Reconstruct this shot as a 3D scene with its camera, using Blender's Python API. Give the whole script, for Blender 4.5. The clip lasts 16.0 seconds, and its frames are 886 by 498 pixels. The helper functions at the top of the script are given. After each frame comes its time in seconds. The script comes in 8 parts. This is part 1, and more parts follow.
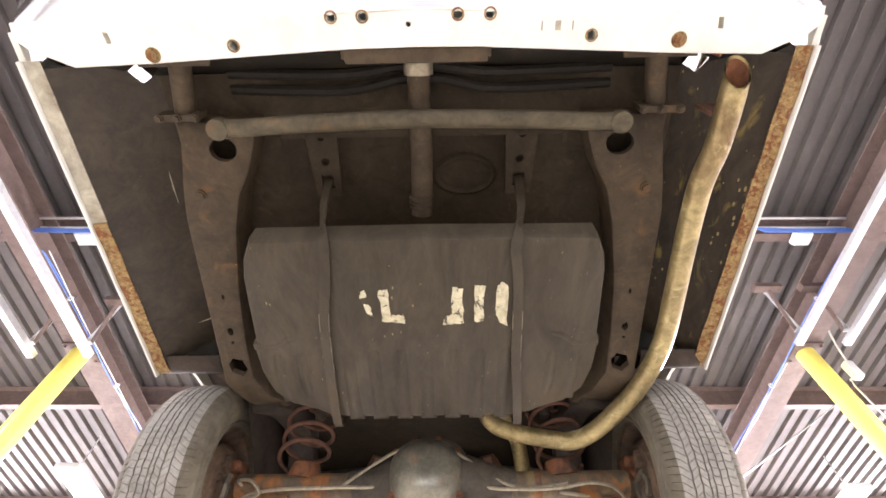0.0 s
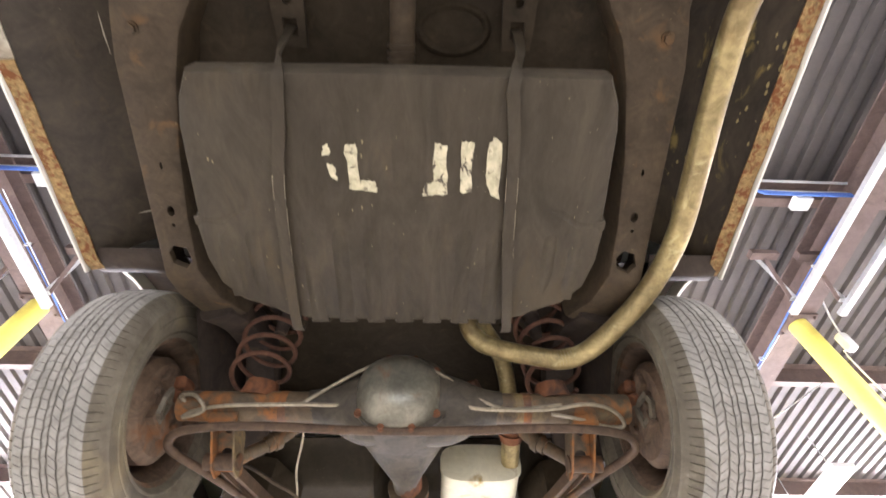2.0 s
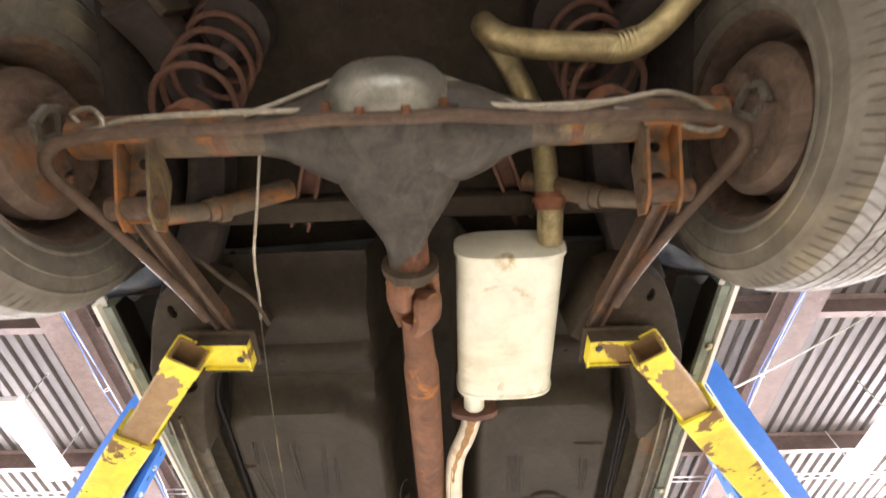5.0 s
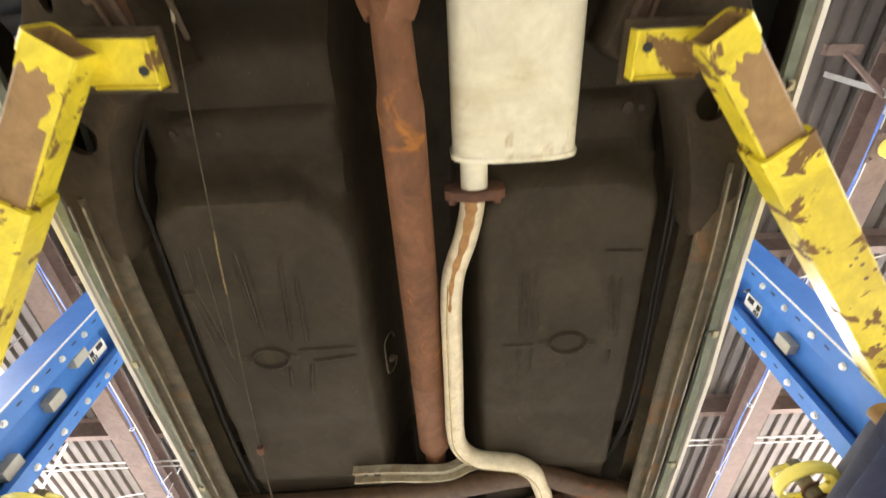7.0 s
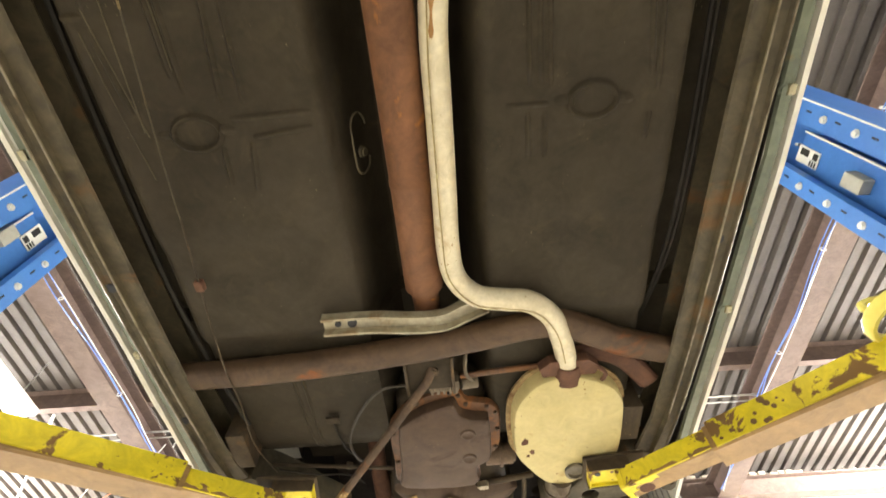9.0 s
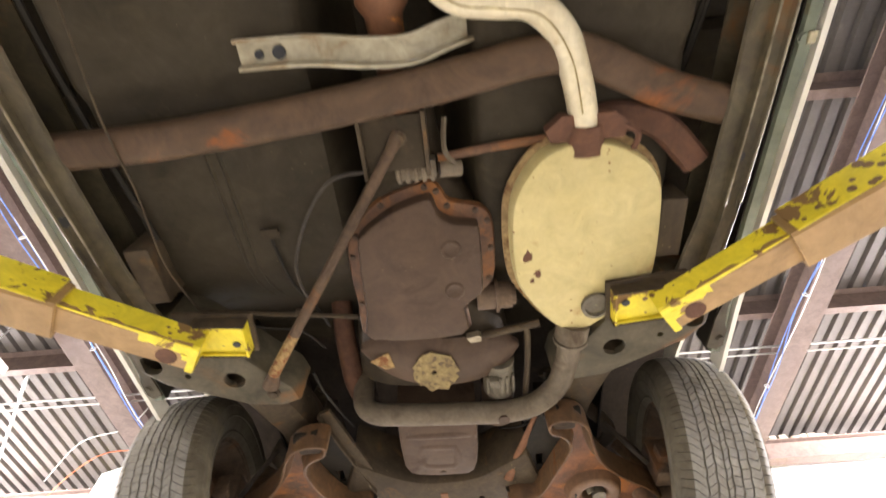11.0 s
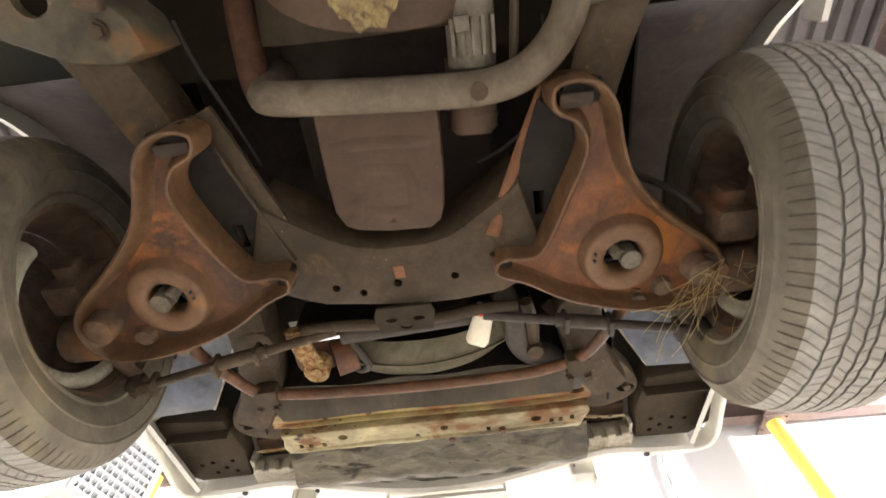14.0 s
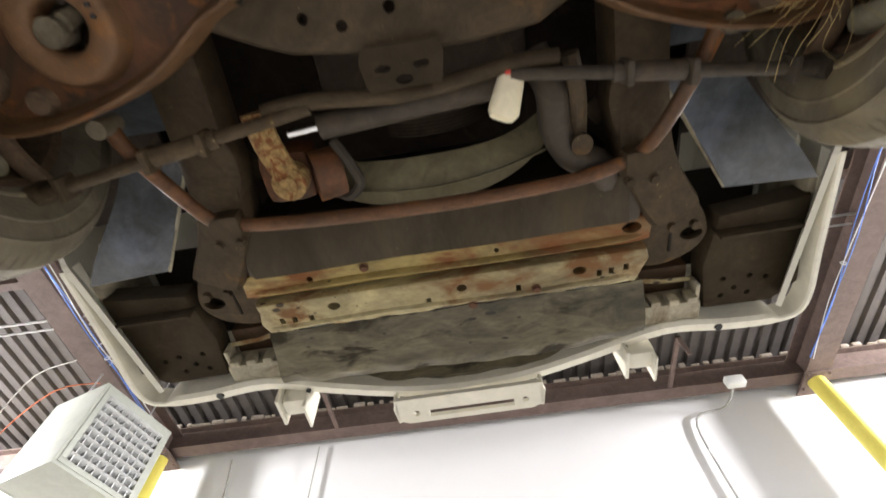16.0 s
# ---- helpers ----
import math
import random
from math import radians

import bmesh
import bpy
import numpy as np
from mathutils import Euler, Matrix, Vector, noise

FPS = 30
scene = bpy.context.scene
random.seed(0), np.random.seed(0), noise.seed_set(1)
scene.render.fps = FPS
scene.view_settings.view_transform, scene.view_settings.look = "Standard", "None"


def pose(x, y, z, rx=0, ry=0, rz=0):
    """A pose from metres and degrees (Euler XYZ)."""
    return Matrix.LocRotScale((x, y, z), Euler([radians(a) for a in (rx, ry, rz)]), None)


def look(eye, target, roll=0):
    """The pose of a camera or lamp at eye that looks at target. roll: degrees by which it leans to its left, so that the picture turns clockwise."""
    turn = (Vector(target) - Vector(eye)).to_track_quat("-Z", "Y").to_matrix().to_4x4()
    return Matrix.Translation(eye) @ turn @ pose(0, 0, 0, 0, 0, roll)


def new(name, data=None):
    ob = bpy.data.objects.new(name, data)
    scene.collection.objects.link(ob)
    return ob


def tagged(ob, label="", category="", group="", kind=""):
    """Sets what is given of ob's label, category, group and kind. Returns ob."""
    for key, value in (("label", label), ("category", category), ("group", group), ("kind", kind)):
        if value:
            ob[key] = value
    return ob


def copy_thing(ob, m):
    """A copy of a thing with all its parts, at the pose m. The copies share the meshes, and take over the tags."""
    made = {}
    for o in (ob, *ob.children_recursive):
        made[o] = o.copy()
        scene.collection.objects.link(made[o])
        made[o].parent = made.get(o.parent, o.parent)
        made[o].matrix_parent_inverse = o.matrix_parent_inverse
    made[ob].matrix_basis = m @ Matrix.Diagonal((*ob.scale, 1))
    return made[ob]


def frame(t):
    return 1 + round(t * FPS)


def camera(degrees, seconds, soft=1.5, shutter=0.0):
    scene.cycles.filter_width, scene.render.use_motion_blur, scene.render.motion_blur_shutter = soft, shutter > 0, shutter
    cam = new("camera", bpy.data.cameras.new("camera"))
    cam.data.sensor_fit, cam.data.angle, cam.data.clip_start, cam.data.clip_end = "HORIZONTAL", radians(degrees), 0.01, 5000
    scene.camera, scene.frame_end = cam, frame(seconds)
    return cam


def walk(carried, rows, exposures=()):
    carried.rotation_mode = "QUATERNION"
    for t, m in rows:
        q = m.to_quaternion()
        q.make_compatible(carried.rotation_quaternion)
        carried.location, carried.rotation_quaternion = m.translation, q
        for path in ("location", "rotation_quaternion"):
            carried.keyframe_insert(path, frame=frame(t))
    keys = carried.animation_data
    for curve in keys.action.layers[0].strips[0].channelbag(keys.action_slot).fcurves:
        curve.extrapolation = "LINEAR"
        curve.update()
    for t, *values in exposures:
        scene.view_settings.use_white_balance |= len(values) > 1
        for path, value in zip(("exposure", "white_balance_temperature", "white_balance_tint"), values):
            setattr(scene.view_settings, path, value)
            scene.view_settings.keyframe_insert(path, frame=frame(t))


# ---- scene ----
cam = camera(85.7, 16.0, 1.6, 0.5)
METRES, EYE, TILT, LEAN, TURN = 4.65, 1.2, 57.6, 0.0, 0.0
ROWS = [
    (0.0, 0.0, 0.0, 0.0, 0.0, 0.0, -0.0),
    (0.5, 0.001, 0.0048, -0.0095, -0.13, -0.39, -0.04),
    (1.0, 0.0022, 0.0166, -0.0258, -0.43, -0.71, -0.36),
    (1.5, 0.0008, 0.0301, -0.0436, -1.0, -0.8, -1.17),
    (2.0, 0.0049, 0.0454, -0.0664, -1.42, -0.94, -1.69),
    (2.5, 0.0097, 0.0607, -0.095, -1.55, -0.94, -1.72),
    (3.0, 0.0089, 0.0723, -0.118, -1.42, -1.02, -1.43),
    (5.5, 0.0063, 0.1568, -0.2601, -0.57, 0.4, 1.51),
    (6.0, 0.004, 0.1739, -0.2923, -0.47, 0.44, 1.73),
    (6.5, 0.0072, 0.1902, -0.3237, -0.47, 0.49, 1.84),
    (7.0, 0.0115, 0.2128, -0.3572, -0.34, 0.53, 2.11),
    (7.5, 0.0101, 0.2318, -0.3887, 0.02, 0.51, 2.85),
    (8.0, 0.0094, 0.2528, -0.4212, 0.23, 0.5, 3.31),
    (8.5, 0.013, 0.2685, -0.4477, 0.3, 0.51, 3.5),
    (11.0, 0.0216, 0.3625, -0.5882, 0.81, 0.18, 4.49),
    (11.5, 0.0314, 0.384, -0.6202, 0.7, 0.16, 4.47),
    (12.0, 0.0336, 0.4002, -0.6464, 0.7, 0.17, 4.51),
    (12.5, 0.0286, 0.4181, -0.6779, 0.62, 0.48, 4.57),
    (13.0, 0.0271, 0.4358, -0.7018, 0.66, 0.41, 4.53),
    (13.5, 0.0298, 0.4522, -0.7282, 0.8, 0.61, 4.68),
    (14.0, 0.0306, 0.4674, -0.7453, 1.34, 0.66, 5.51),
    (14.5, 0.027, 0.4791, -0.7664, 1.86, 0.78, 6.47),
    (15.0, 0.02, 0.497, -0.7918, 2.13, 0.85, 7.0),
    (15.5, 0.0162, 0.5127, -0.815, 2.32, 0.83, 7.31),
    (16.0, 0.0169, 0.5333, -0.8376, 2.5, 0.95, 7.64),
]
EXPOSURES = [(0.0, -0.64, 6350, 20), (1.5, -0.66, 6150, 18), (3.0, -0.72, 6200, 17), (5.5, -1.02, 6400, 17), (6.5, -1.24, 6500, 13), (7.5, -1.34, 6950, 8), (8.7, -1.30, 7150, 6), (11.0, -1.40, 6700, 13), (12.0, -1.34, 6550, 14), (13.0, -1.48, 6500, 14), (14.0, -1.68, 6550, 13), (15.2, -2.12, 6550, 11), (16.0, -2.58, 6500, 9)]
STRIP_W, DOOR_W = 420.0, 420.0
STEER, CAMBER = 0.0, 10.0
walk(cam, [(t, pose(0, 0, EYE, TILT, LEAN, TURN) @ pose(METRES * x, METRES * y, METRES * z, 90 + pitch, roll, yaw)) for t, x, y, z, yaw, pitch, roll in ROWS],
     EXPOSURES)

# ---- light ----
world = bpy.data.worlds.new("world")
scene.world = world
world.use_nodes = True
world.node_tree.nodes["Background"].inputs[0].default_value = (0.75, 0.85, 1.0, 1)
world.node_tree.nodes["Background"].inputs[1].default_value = 0.3


def area(name, place, target, sx, sy, watts, color=(0.99, 0.96, 0.985)):
    """A rectangular lamp that shines from place to target."""
    data = bpy.data.lights.new(name, "AREA")
    data.shape, data.size, data.size_y, data.energy, data.color = "RECTANGLE", sx, sy, watts, color
    ob = new(name, data)
    ob.matrix_world = look(place, target)
    return ob


# strip fixtures in the side bays and behind, some added unseen; daylight through the unseen entrance behind the car
for lx, ly in ((-4.25, 5.6), (4.9, 6.0), (-4.7, 1.0), (4.9, 1.0), (-4.7, -4.0), (4.9, -4.0), (-7.4, 7.5), (7.4, 7.5), (-8.0, 3.0), (8.0, 3.0)):
    # the strong pair at y 7.5 is added unseen to brighten the white wall
    area("strip_and_added_lamp", (lx, ly, 4.36), (lx * 0.3, 8.98, 2.4) if ly > 7 else (lx, ly, 0), 0.25, 1.2, STRIP_W * (14.0 if ly > 7 else 0.68 if ly > 5 else 1.25) * (1.15 if lx > 0 else 1.0))
area("strip_and_added_lamp", (2.42, 5.75, 4.36), (2.42, 5.75, 0), 0.2, 0.5, STRIP_W * 0.7)
area("door_daylight", (0, -6.9, 1.9), (0, 0, 0.6), 3.2, 3.2, DOOR_W, (0.84, 0.90, 1.0))

# ---- materials ----
def material(name, a, b, rough=0.7, metal=0.0, scale=6.0, bump=0.2, fine=60.0, spot=None, spot_size=9.0, spot_at=0.62, spot_soft=0.06, spot_rough=0.9,
             stretch=(1, 1, 1), grime=None, grime_at=0.5, spec=0.3, mottle=0.3, fleck=None, fleck_size=70.0, fleck_at=0.13):
    """Two base colours mixed by broad and fine noise, a patchy second coat (rust, chips, dirt) with a shape of its own, and fine relief."""
    m = bpy.data.materials.new(name)
    m.use_nodes = True
    nt = m.node_tree
    n, l = nt.nodes, nt.links
    bsdf = n["Principled BSDF"]
    bsdf.inputs["Specular IOR Level"].default_value = spec
    tc = n.new("ShaderNodeTexCoord")
    mp = n.new("ShaderNodeMapping")
    mp.inputs["Scale"].default_value = stretch
    l.new(tc.outputs["Object"], mp.inputs["Vector"])

    def tex(s, detail=5.0, rough_=0.6, warp=0.0):
        t = n.new("ShaderNodeTexNoise")
        t.inputs["Scale"].default_value, t.inputs["Detail"].default_value = s, detail
        t.inputs["Roughness"].default_value, t.inputs["Distortion"].default_value = rough_, warp
        l.new(mp.outputs["Vector"], t.inputs["Vector"])
        return t

    def ramp(src, lo, hi):
        r = n.new("ShaderNodeMapRange")
        r.inputs["From Min"].default_value, r.inputs["From Max"].default_value = lo, hi
        l.new(src, r.inputs["Value"])
        return r.outputs["Result"]

    def mix(fac, c1, c2):
        x = n.new("ShaderNodeMix")
        x.data_type = "RGBA"
        l.new(fac, x.inputs[0])
        for sock, c in ((x.inputs[6], c1), (x.inputs[7], c2)):
            if isinstance(c, tuple):
                sock.default_value = (*c, 1)
            else:
                l.new(c, sock)
        return x.outputs[2]

    broad, small = tex(scale, 6.0, 0.65, 0.4), tex(fine, 3.0, 0.6)
    blend = n.new("ShaderNodeMath")
    blend.operation = "MULTIPLY_ADD"
    l.new(small.outputs["Fac"], blend.inputs[0])
    blend.inputs[1].default_value = 0.45
    l.new(broad.outputs["Fac"], blend.inputs[2])
    col = mix(ramp(blend.outputs[0], 0.5, 0.95), a, b)
    rgh = None
    if mottle:
        # cloudy dirt at a middle scale
        mr = n.new("ShaderNodeMapRange")
        l.new(tex(scale * 2.6, 9.0, 0.72, 0.8).outputs["Fac"], mr.inputs["Value"])
        for key, val in (("From Min", 0.33), ("From Max", 0.67), ("To Min", 1 - mottle), ("To Max", 1 + mottle)):
            mr.inputs[key].default_value = val
        ml = n.new("ShaderNodeVectorMath")
        ml.operation = "SCALE"
        l.new(col, ml.inputs[0])
        l.new(mr.outputs["Result"], ml.inputs["Scale"])
        col = ml.outputs["Vector"]
    if grime:
        col = mix(ramp(tex(scale * 0.45, 6.0, 0.7, 1.0).outputs["Fac"], grime_at, grime_at + 0.2), col, grime)
    if spot:
        f = ramp(tex(spot_size, 7.0, 0.62, 0.6).outputs["Fac"], spot_at, spot_at + spot_soft)
        col = mix(f, col, spot)
        r = n.new("ShaderNodeMapRange")
        r.inputs["To Min"].default_value, r.inputs["To Max"].default_value = rough, spot_rough
        l.new(f, r.inputs["Value"])
        rgh = r.outputs["Result"]
        if metal:
            q = n.new("ShaderNodeMapRange")
            q.inputs["To Min"].default_value, q.inputs["To Max"].default_value = metal, 0.0
            l.new(f, q.inputs["Value"])
            l.new(q.outputs["Result"], bsdf.inputs["Metallic"])
    if fleck:
        # scattered pale specks and splashes of many sizes
        vo = n.new("ShaderNodeTexVoronoi")
        vo.inputs["Scale"].default_value = fleck_size
        l.new(mp.outputs["Vector"], vo.inputs["Vector"])
        lim = n.new("ShaderNodeMapRange")
        l.new(tex(fleck_size * 0.12, 4.0, 0.6).outputs["Fac"], lim.inputs["Value"])
        for key, val in (("From Min", 0.45), ("From Max", 0.75), ("To Min", 0.0), ("To Max", fleck_at * 2)):
            lim.inputs[key].default_value = val
        lt = n.new("ShaderNodeMath")
        lt.operation = "LESS_THAN"
        l.new(vo.outputs["Distance"], lt.inputs[0])
        l.new(lim.outputs["Result"], lt.inputs[1])
        col = mix(lt.outputs[0], col, fleck)
    l.new(col, bsdf.inputs["Base Color"])
    if rgh:
        l.new(rgh, bsdf.inputs["Roughness"])
    else:
        bsdf.inputs["Roughness"].default_value = rough
    if not (spot and metal):
        bsdf.inputs["Metallic"].default_value = metal
    if bump:
        bp = n.new("ShaderNodeBump")
        bp.inputs["Strength"].default_value, bp.inputs["Distance"].default_value = bump, 0.004
        l.new(blend.outputs[0], bp.inputs["Height"])
        l.new(bp.outputs["Normal"], bsdf.inputs["Normal"])
    return m


def glowing(name, color, strength):
    m = bpy.data.materials.new(name)
    m.use_nodes = True
    b = m.node_tree.nodes["Principled BSDF"]
    b.inputs["Base Color"].default_value = (*color, 1)
    b.inputs["Emission Color"].default_value = (*color, 1)
    b.inputs["Emission Strength"].default_value = strength
    return m


M_UNDER = material("undercoating", (0.029, 0.0215, 0.0125), (0.046, 0.034, 0.0195), 0.7, 0, 5, 0.3, 70, (0.072, 0.050, 0.028), 18, 0.60, 0.14, fleck=(0.11, 0.085, 0.047), fleck_size=80, fleck_at=0.06, spec=0.12)
M_PAN = material("floor_undercoat", (0.029, 0.0225, 0.0135), (0.044, 0.035, 0.0215), 0.6, 0, 3, 0.25, 55, (0.056, 0.044, 0.026), 14, 0.58, 0.14, fleck=(0.12, 0.095, 0.05), fleck_size=60, fleck_at=0.07, spec=0.10, mottle=0.25)
M_FRAME = material("frame_paint", (0.045, 0.032, 0.018), (0.070, 0.050, 0.028), 0.65, 0, 7, 0.35, 90, (0.128, 0.072, 0.030), 12, 0.60, 0.14, grime=(0.030, 0.022, 0.0135), grime_at=0.53, fleck=(0.17, 0.13, 0.065), fleck_size=55, fleck_at=0.08, spec=0.18)
M_DARK = material("dark_underbody", (0.034, 0.026, 0.020), (0.056, 0.042, 0.030), 0.75, 0, 5, 0.3, 60, (0.078, 0.055, 0.036), 12, 0.58, 0.1, spec=0.15)
M_TANK = material("tank_paint", (0.042, 0.033, 0.0205), (0.057, 0.046, 0.029), 0.55, 0.0, 3, 0.14, 90, (0.080, 0.060, 0.034), 6, 0.57, 0.2, grime=(0.035, 0.028, 0.018), grime_at=0.53, fleck=(0.22, 0.18, 0.10), fleck_size=48, fleck_at=0.07, spec=0.14, mottle=0.3, stretch=(1.5, 0.5, 1.0))
M_RUST = material("rusted_steel", (0.135, 0.050, 0.020), (0.18, 0.074, 0.030), 0.85, 0, 8, 0.5, 120, (0.060, 0.033, 0.020), 11, 0.50, 0.15)
M_ARM = material("rusted_arm", (0.20, 0.076, 0.025), (0.12, 0.053, 0.025), 0.6, 0, 6, 0.4, 110, (0.40, 0.150, 0.032), 5, 0.56, 0.12, grime=(0.050, 0.031, 0.019), grime_at=0.43, mottle=0.45)
M_BROWN = material("brown_rust", (0.130, 0.056, 0.024), (0.175, 0.078, 0.034), 0.7, 0, 5, 0.3, 100, (0.36, 0.145, 0.030), 8, 0.61, 0.06, mottle=0.35)
M_XMEM = material("crossmember_paint", (0.056, 0.036, 0.020), (0.080, 0.047, 0.025), 0.55, 0, 3, 0.25, 80, (0.22, 0.072, 0.020), 5.5, 0.60, 0.12, mottle=0.4, spec=0.2)
M_DARKRUST = material("dark_rust", (0.075, 0.036, 0.021), (0.115, 0.052, 0.027), 0.8, 0, 8, 0.4, 90)
M_AXLE = material("axle_paint", (0.098, 0.064, 0.031), (0.070, 0.056, 0.034), 0.6, 0, 6, 0.4, 80, (0.245, 0.100, 0.028), 6, 0.50, 0.10, grime=(0.29, 0.215, 0.085), grime_at=0.56, mottle=0.45)
M_DIFF = material("differential_paint", (0.044, 0.037, 0.026), (0.070, 0.058, 0.040), 0.5, 0.0, 7, 0.3, 80, (0.22, 0.115, 0.038), 6, 0.62, 0.1, mottle=0.4, spec=0.18)
M_COVER = material("worn_cover", (0.25, 0.23, 0.165), (0.15, 0.138, 0.098), 0.34, 0.5, 9, 0.25, 80, (0.16, 0.085, 0.034), 7, 0.60, 0.1)
M_MUFF = material("aluminised_muffler", (0.65, 0.61, 0.42), (0.73, 0.69, 0.50), 0.45, 0.05, 5, 0.08, 60, (0.38, 0.27, 0.10), 10, 0.60, 0.14, grime=(0.53, 0.465, 0.265), grime_at=0.52, mottle=0.10)
M_CONV = material("converter_shell", (0.455, 0.375, 0.155), (0.53, 0.445, 0.205), 0.6, 0.05, 6, 0.14, 60, (0.36, 0.245, 0.10), 9, 0.62, 0.12, mottle=0.12, fleck=(0.22, 0.13, 0.05), fleck_size=52, fleck_at=0.14)
M_CONVRIM = material("converter_rim", (0.32, 0.225, 0.10), (0.20, 0.125, 0.055), 0.75, 0, 20, 0.3, 120, (0.12, 0.058, 0.024), 22, 0.52, 0.1)
M_PIPE = material("exhaust_pipe", (0.64, 0.575, 0.39), (0.52, 0.445, 0.28), 0.42, 0.15, 10, 0.1, 70, (0.34, 0.195, 0.065), 7, 0.59, 0.16, mottle=0.18, fleck=(0.26, 0.16, 0.065), fleck_size=60)
M_TAIL = material("tailpipe_metal", (0.37, 0.29, 0.125), (0.23, 0.175, 0.080), 0.36, 0.5, 7, 0.35, 60, (0.60, 0.52, 0.26), 12, 0.57, 0.12, grime=(0.13, 0.078, 0.034), grime_at=0.53, mottle=0.4)
M_YPIPE = material("grey_pipe", (0.100, 0.078, 0.050), (0.140, 0.110, 0.072), 0.6, 0.0, 7, 0.2, 90, (0.075, 0.052, 0.032), 12, 0.58, 0.12, spec=0.22)
M_CAST = material("cast_aluminium", (0.120, 0.102, 0.070), (0.180, 0.155, 0.108), 0.6, 0.2, 12, 0.4, 120, (0.062, 0.045, 0.027), 12, 0.52, 0.12)
M_SUMP = material("sump_paint", (0.060, 0.038, 0.0235), (0.078, 0.050, 0.031), 0.5, 0.0, 4, 0.12, 80, (0.048, 0.031, 0.019), 8, 0.56, 0.15, fleck=(0.14, 0.105, 0.062), fleck_size=60, fleck_at=0.06, mottle=0.2, spec=0.15)
M_RUBBER = material("tyre_rubber", (0.112, 0.096, 0.066), (0.160, 0.138, 0.096), 0.75, 0, 5, 0.25, 60, (0.23, 0.185, 0.105), 4, 0.56, 0.2, spec=0.2, grime=(0.080, 0.065, 0.044), grime_at=0.56)
M_TREAD = material("tyre_tread", (0.255, 0.240, 0.200), (0.325, 0.305, 0.255), 0.85, 0, 5, 0.2, 90, (0.19, 0.17, 0.13), 7, 0.55, 0.2, spec=0.2, mottle=0.25)
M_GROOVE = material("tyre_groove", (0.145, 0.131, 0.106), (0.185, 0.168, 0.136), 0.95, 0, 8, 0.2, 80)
M_WHEEL = material("wheel_steel", (0.105, 0.072, 0.046), (0.150, 0.098, 0.058), 0.75, 0.0, 8, 0.35, 80, (0.200, 0.090, 0.035), 8, 0.55, 0.15, mottle=0.45)
M_SHIELD = material("dust_shield", (0.36, 0.34, 0.25), (0.27, 0.245, 0.17), 0.45, 0.1, 8, 0.2, 70, (0.13, 0.10, 0.06), 8, 0.58, 0.1)
M_WHITE = material("cream_paint", (0.70, 0.67, 0.56), (0.77, 0.74, 0.63), 0.38, 0, 4, 0.05, 60, (0.40, 0.33, 0.18), 7, 0.66, 0.2, mottle=0.1, fleck=(0.35, 0.27, 0.13), fleck_size=40, fleck_at=0.05)
M_CHROME = material("chrome", (0.86, 0.87, 0.88), (0.92, 0.92, 0.93), 0.12, 1.0, 6, 0.03, 60, mottle=0)
M_LIP = material("rust_lip", (0.19, 0.115, 0.042), (0.31, 0.21, 0.085), 0.85, 0, 40, 0.7, 150, (0.15, 0.055, 0.017), 55, 0.50, 0.08, grime=(0.075, 0.045, 0.020), grime_at=0.54, mottle=0.5)
M_QUARTER = material("quarter_inner", (0.030, 0.023, 0.014), (0.050, 0.037, 0.022), 0.6, 0, 6, 0.5, 70, (0.20, 0.15, 0.050), 16, 0.575, 0.10, mottle=0.5, fleck=(0.30, 0.24, 0.10), fleck_size=60, fleck_at=0.15, stretch=(1.0, 0.45, 1.0))
M_WELL = material("dull_well", (0.040, 0.031, 0.020), (0.062, 0.048, 0.030), 0.6, 0, 5, 0.4, 70, (0.085, 0.062, 0.034), 14, 0.62, 0.12, mottle=0.35, fleck=(0.16, 0.13, 0.08), fleck_size=60, fleck_at=0.05)
M_GREEN = material("rocker_green", (0.150, 0.172, 0.122), (0.195, 0.216, 0.155), 0.5, 0, 5, 0.1, 60, (0.24, 0.20, 0.105), 12, 0.66, 0.08, grime=(0.085, 0.078, 0.051), grime_at=0.57)
M_BODY = material("body_paint", (0.68, 0.66, 0.56), (0.72, 0.70, 0.60), 0.3, 0, 3, 0.02, 60, mottle=0.03)
M_SUPPORT = material("radiator_support", (0.36, 0.28, 0.095), (0.25, 0.175, 0.058), 0.4, 0.2, 5, 0.35, 90, (0.175, 0.066, 0.019), 7, 0.475, 0.13, grime=(0.075, 0.048, 0.020), grime_at=0.46, mottle=0.4, spec=0.5, stretch=(0.6, 1.2, 1.2), fleck=(0.05, 0.03, 0.015), fleck_size=40, fleck_at=0.15)
M_SUPPORTLOW = material("support_flange", (0.41, 0.36, 0.195), (0.30, 0.245, 0.12), 0.4, 0.2, 5, 0.3, 90, (0.16, 0.078, 0.026), 8, 0.50, 0.12, grime=(0.11, 0.078, 0.034), grime_at=0.485, mottle=0.45, spec=0.5, stretch=(0.7, 1.2, 1.2), fleck=(0.05, 0.035, 0.018), fleck_size=40, fleck_at=0.2)
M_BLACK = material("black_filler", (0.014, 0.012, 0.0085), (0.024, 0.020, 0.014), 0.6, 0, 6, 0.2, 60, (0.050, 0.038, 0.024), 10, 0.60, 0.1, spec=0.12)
M_BAR = material("rusty_bar", (0.125, 0.055, 0.021), (0.085, 0.042, 0.020), 0.5, 0, 8, 0.4, 100, (0.27, 0.105, 0.026), 7, 0.55, 0.12, grime=(0.050, 0.034, 0.020), grime_at=0.5, mottle=0.45)
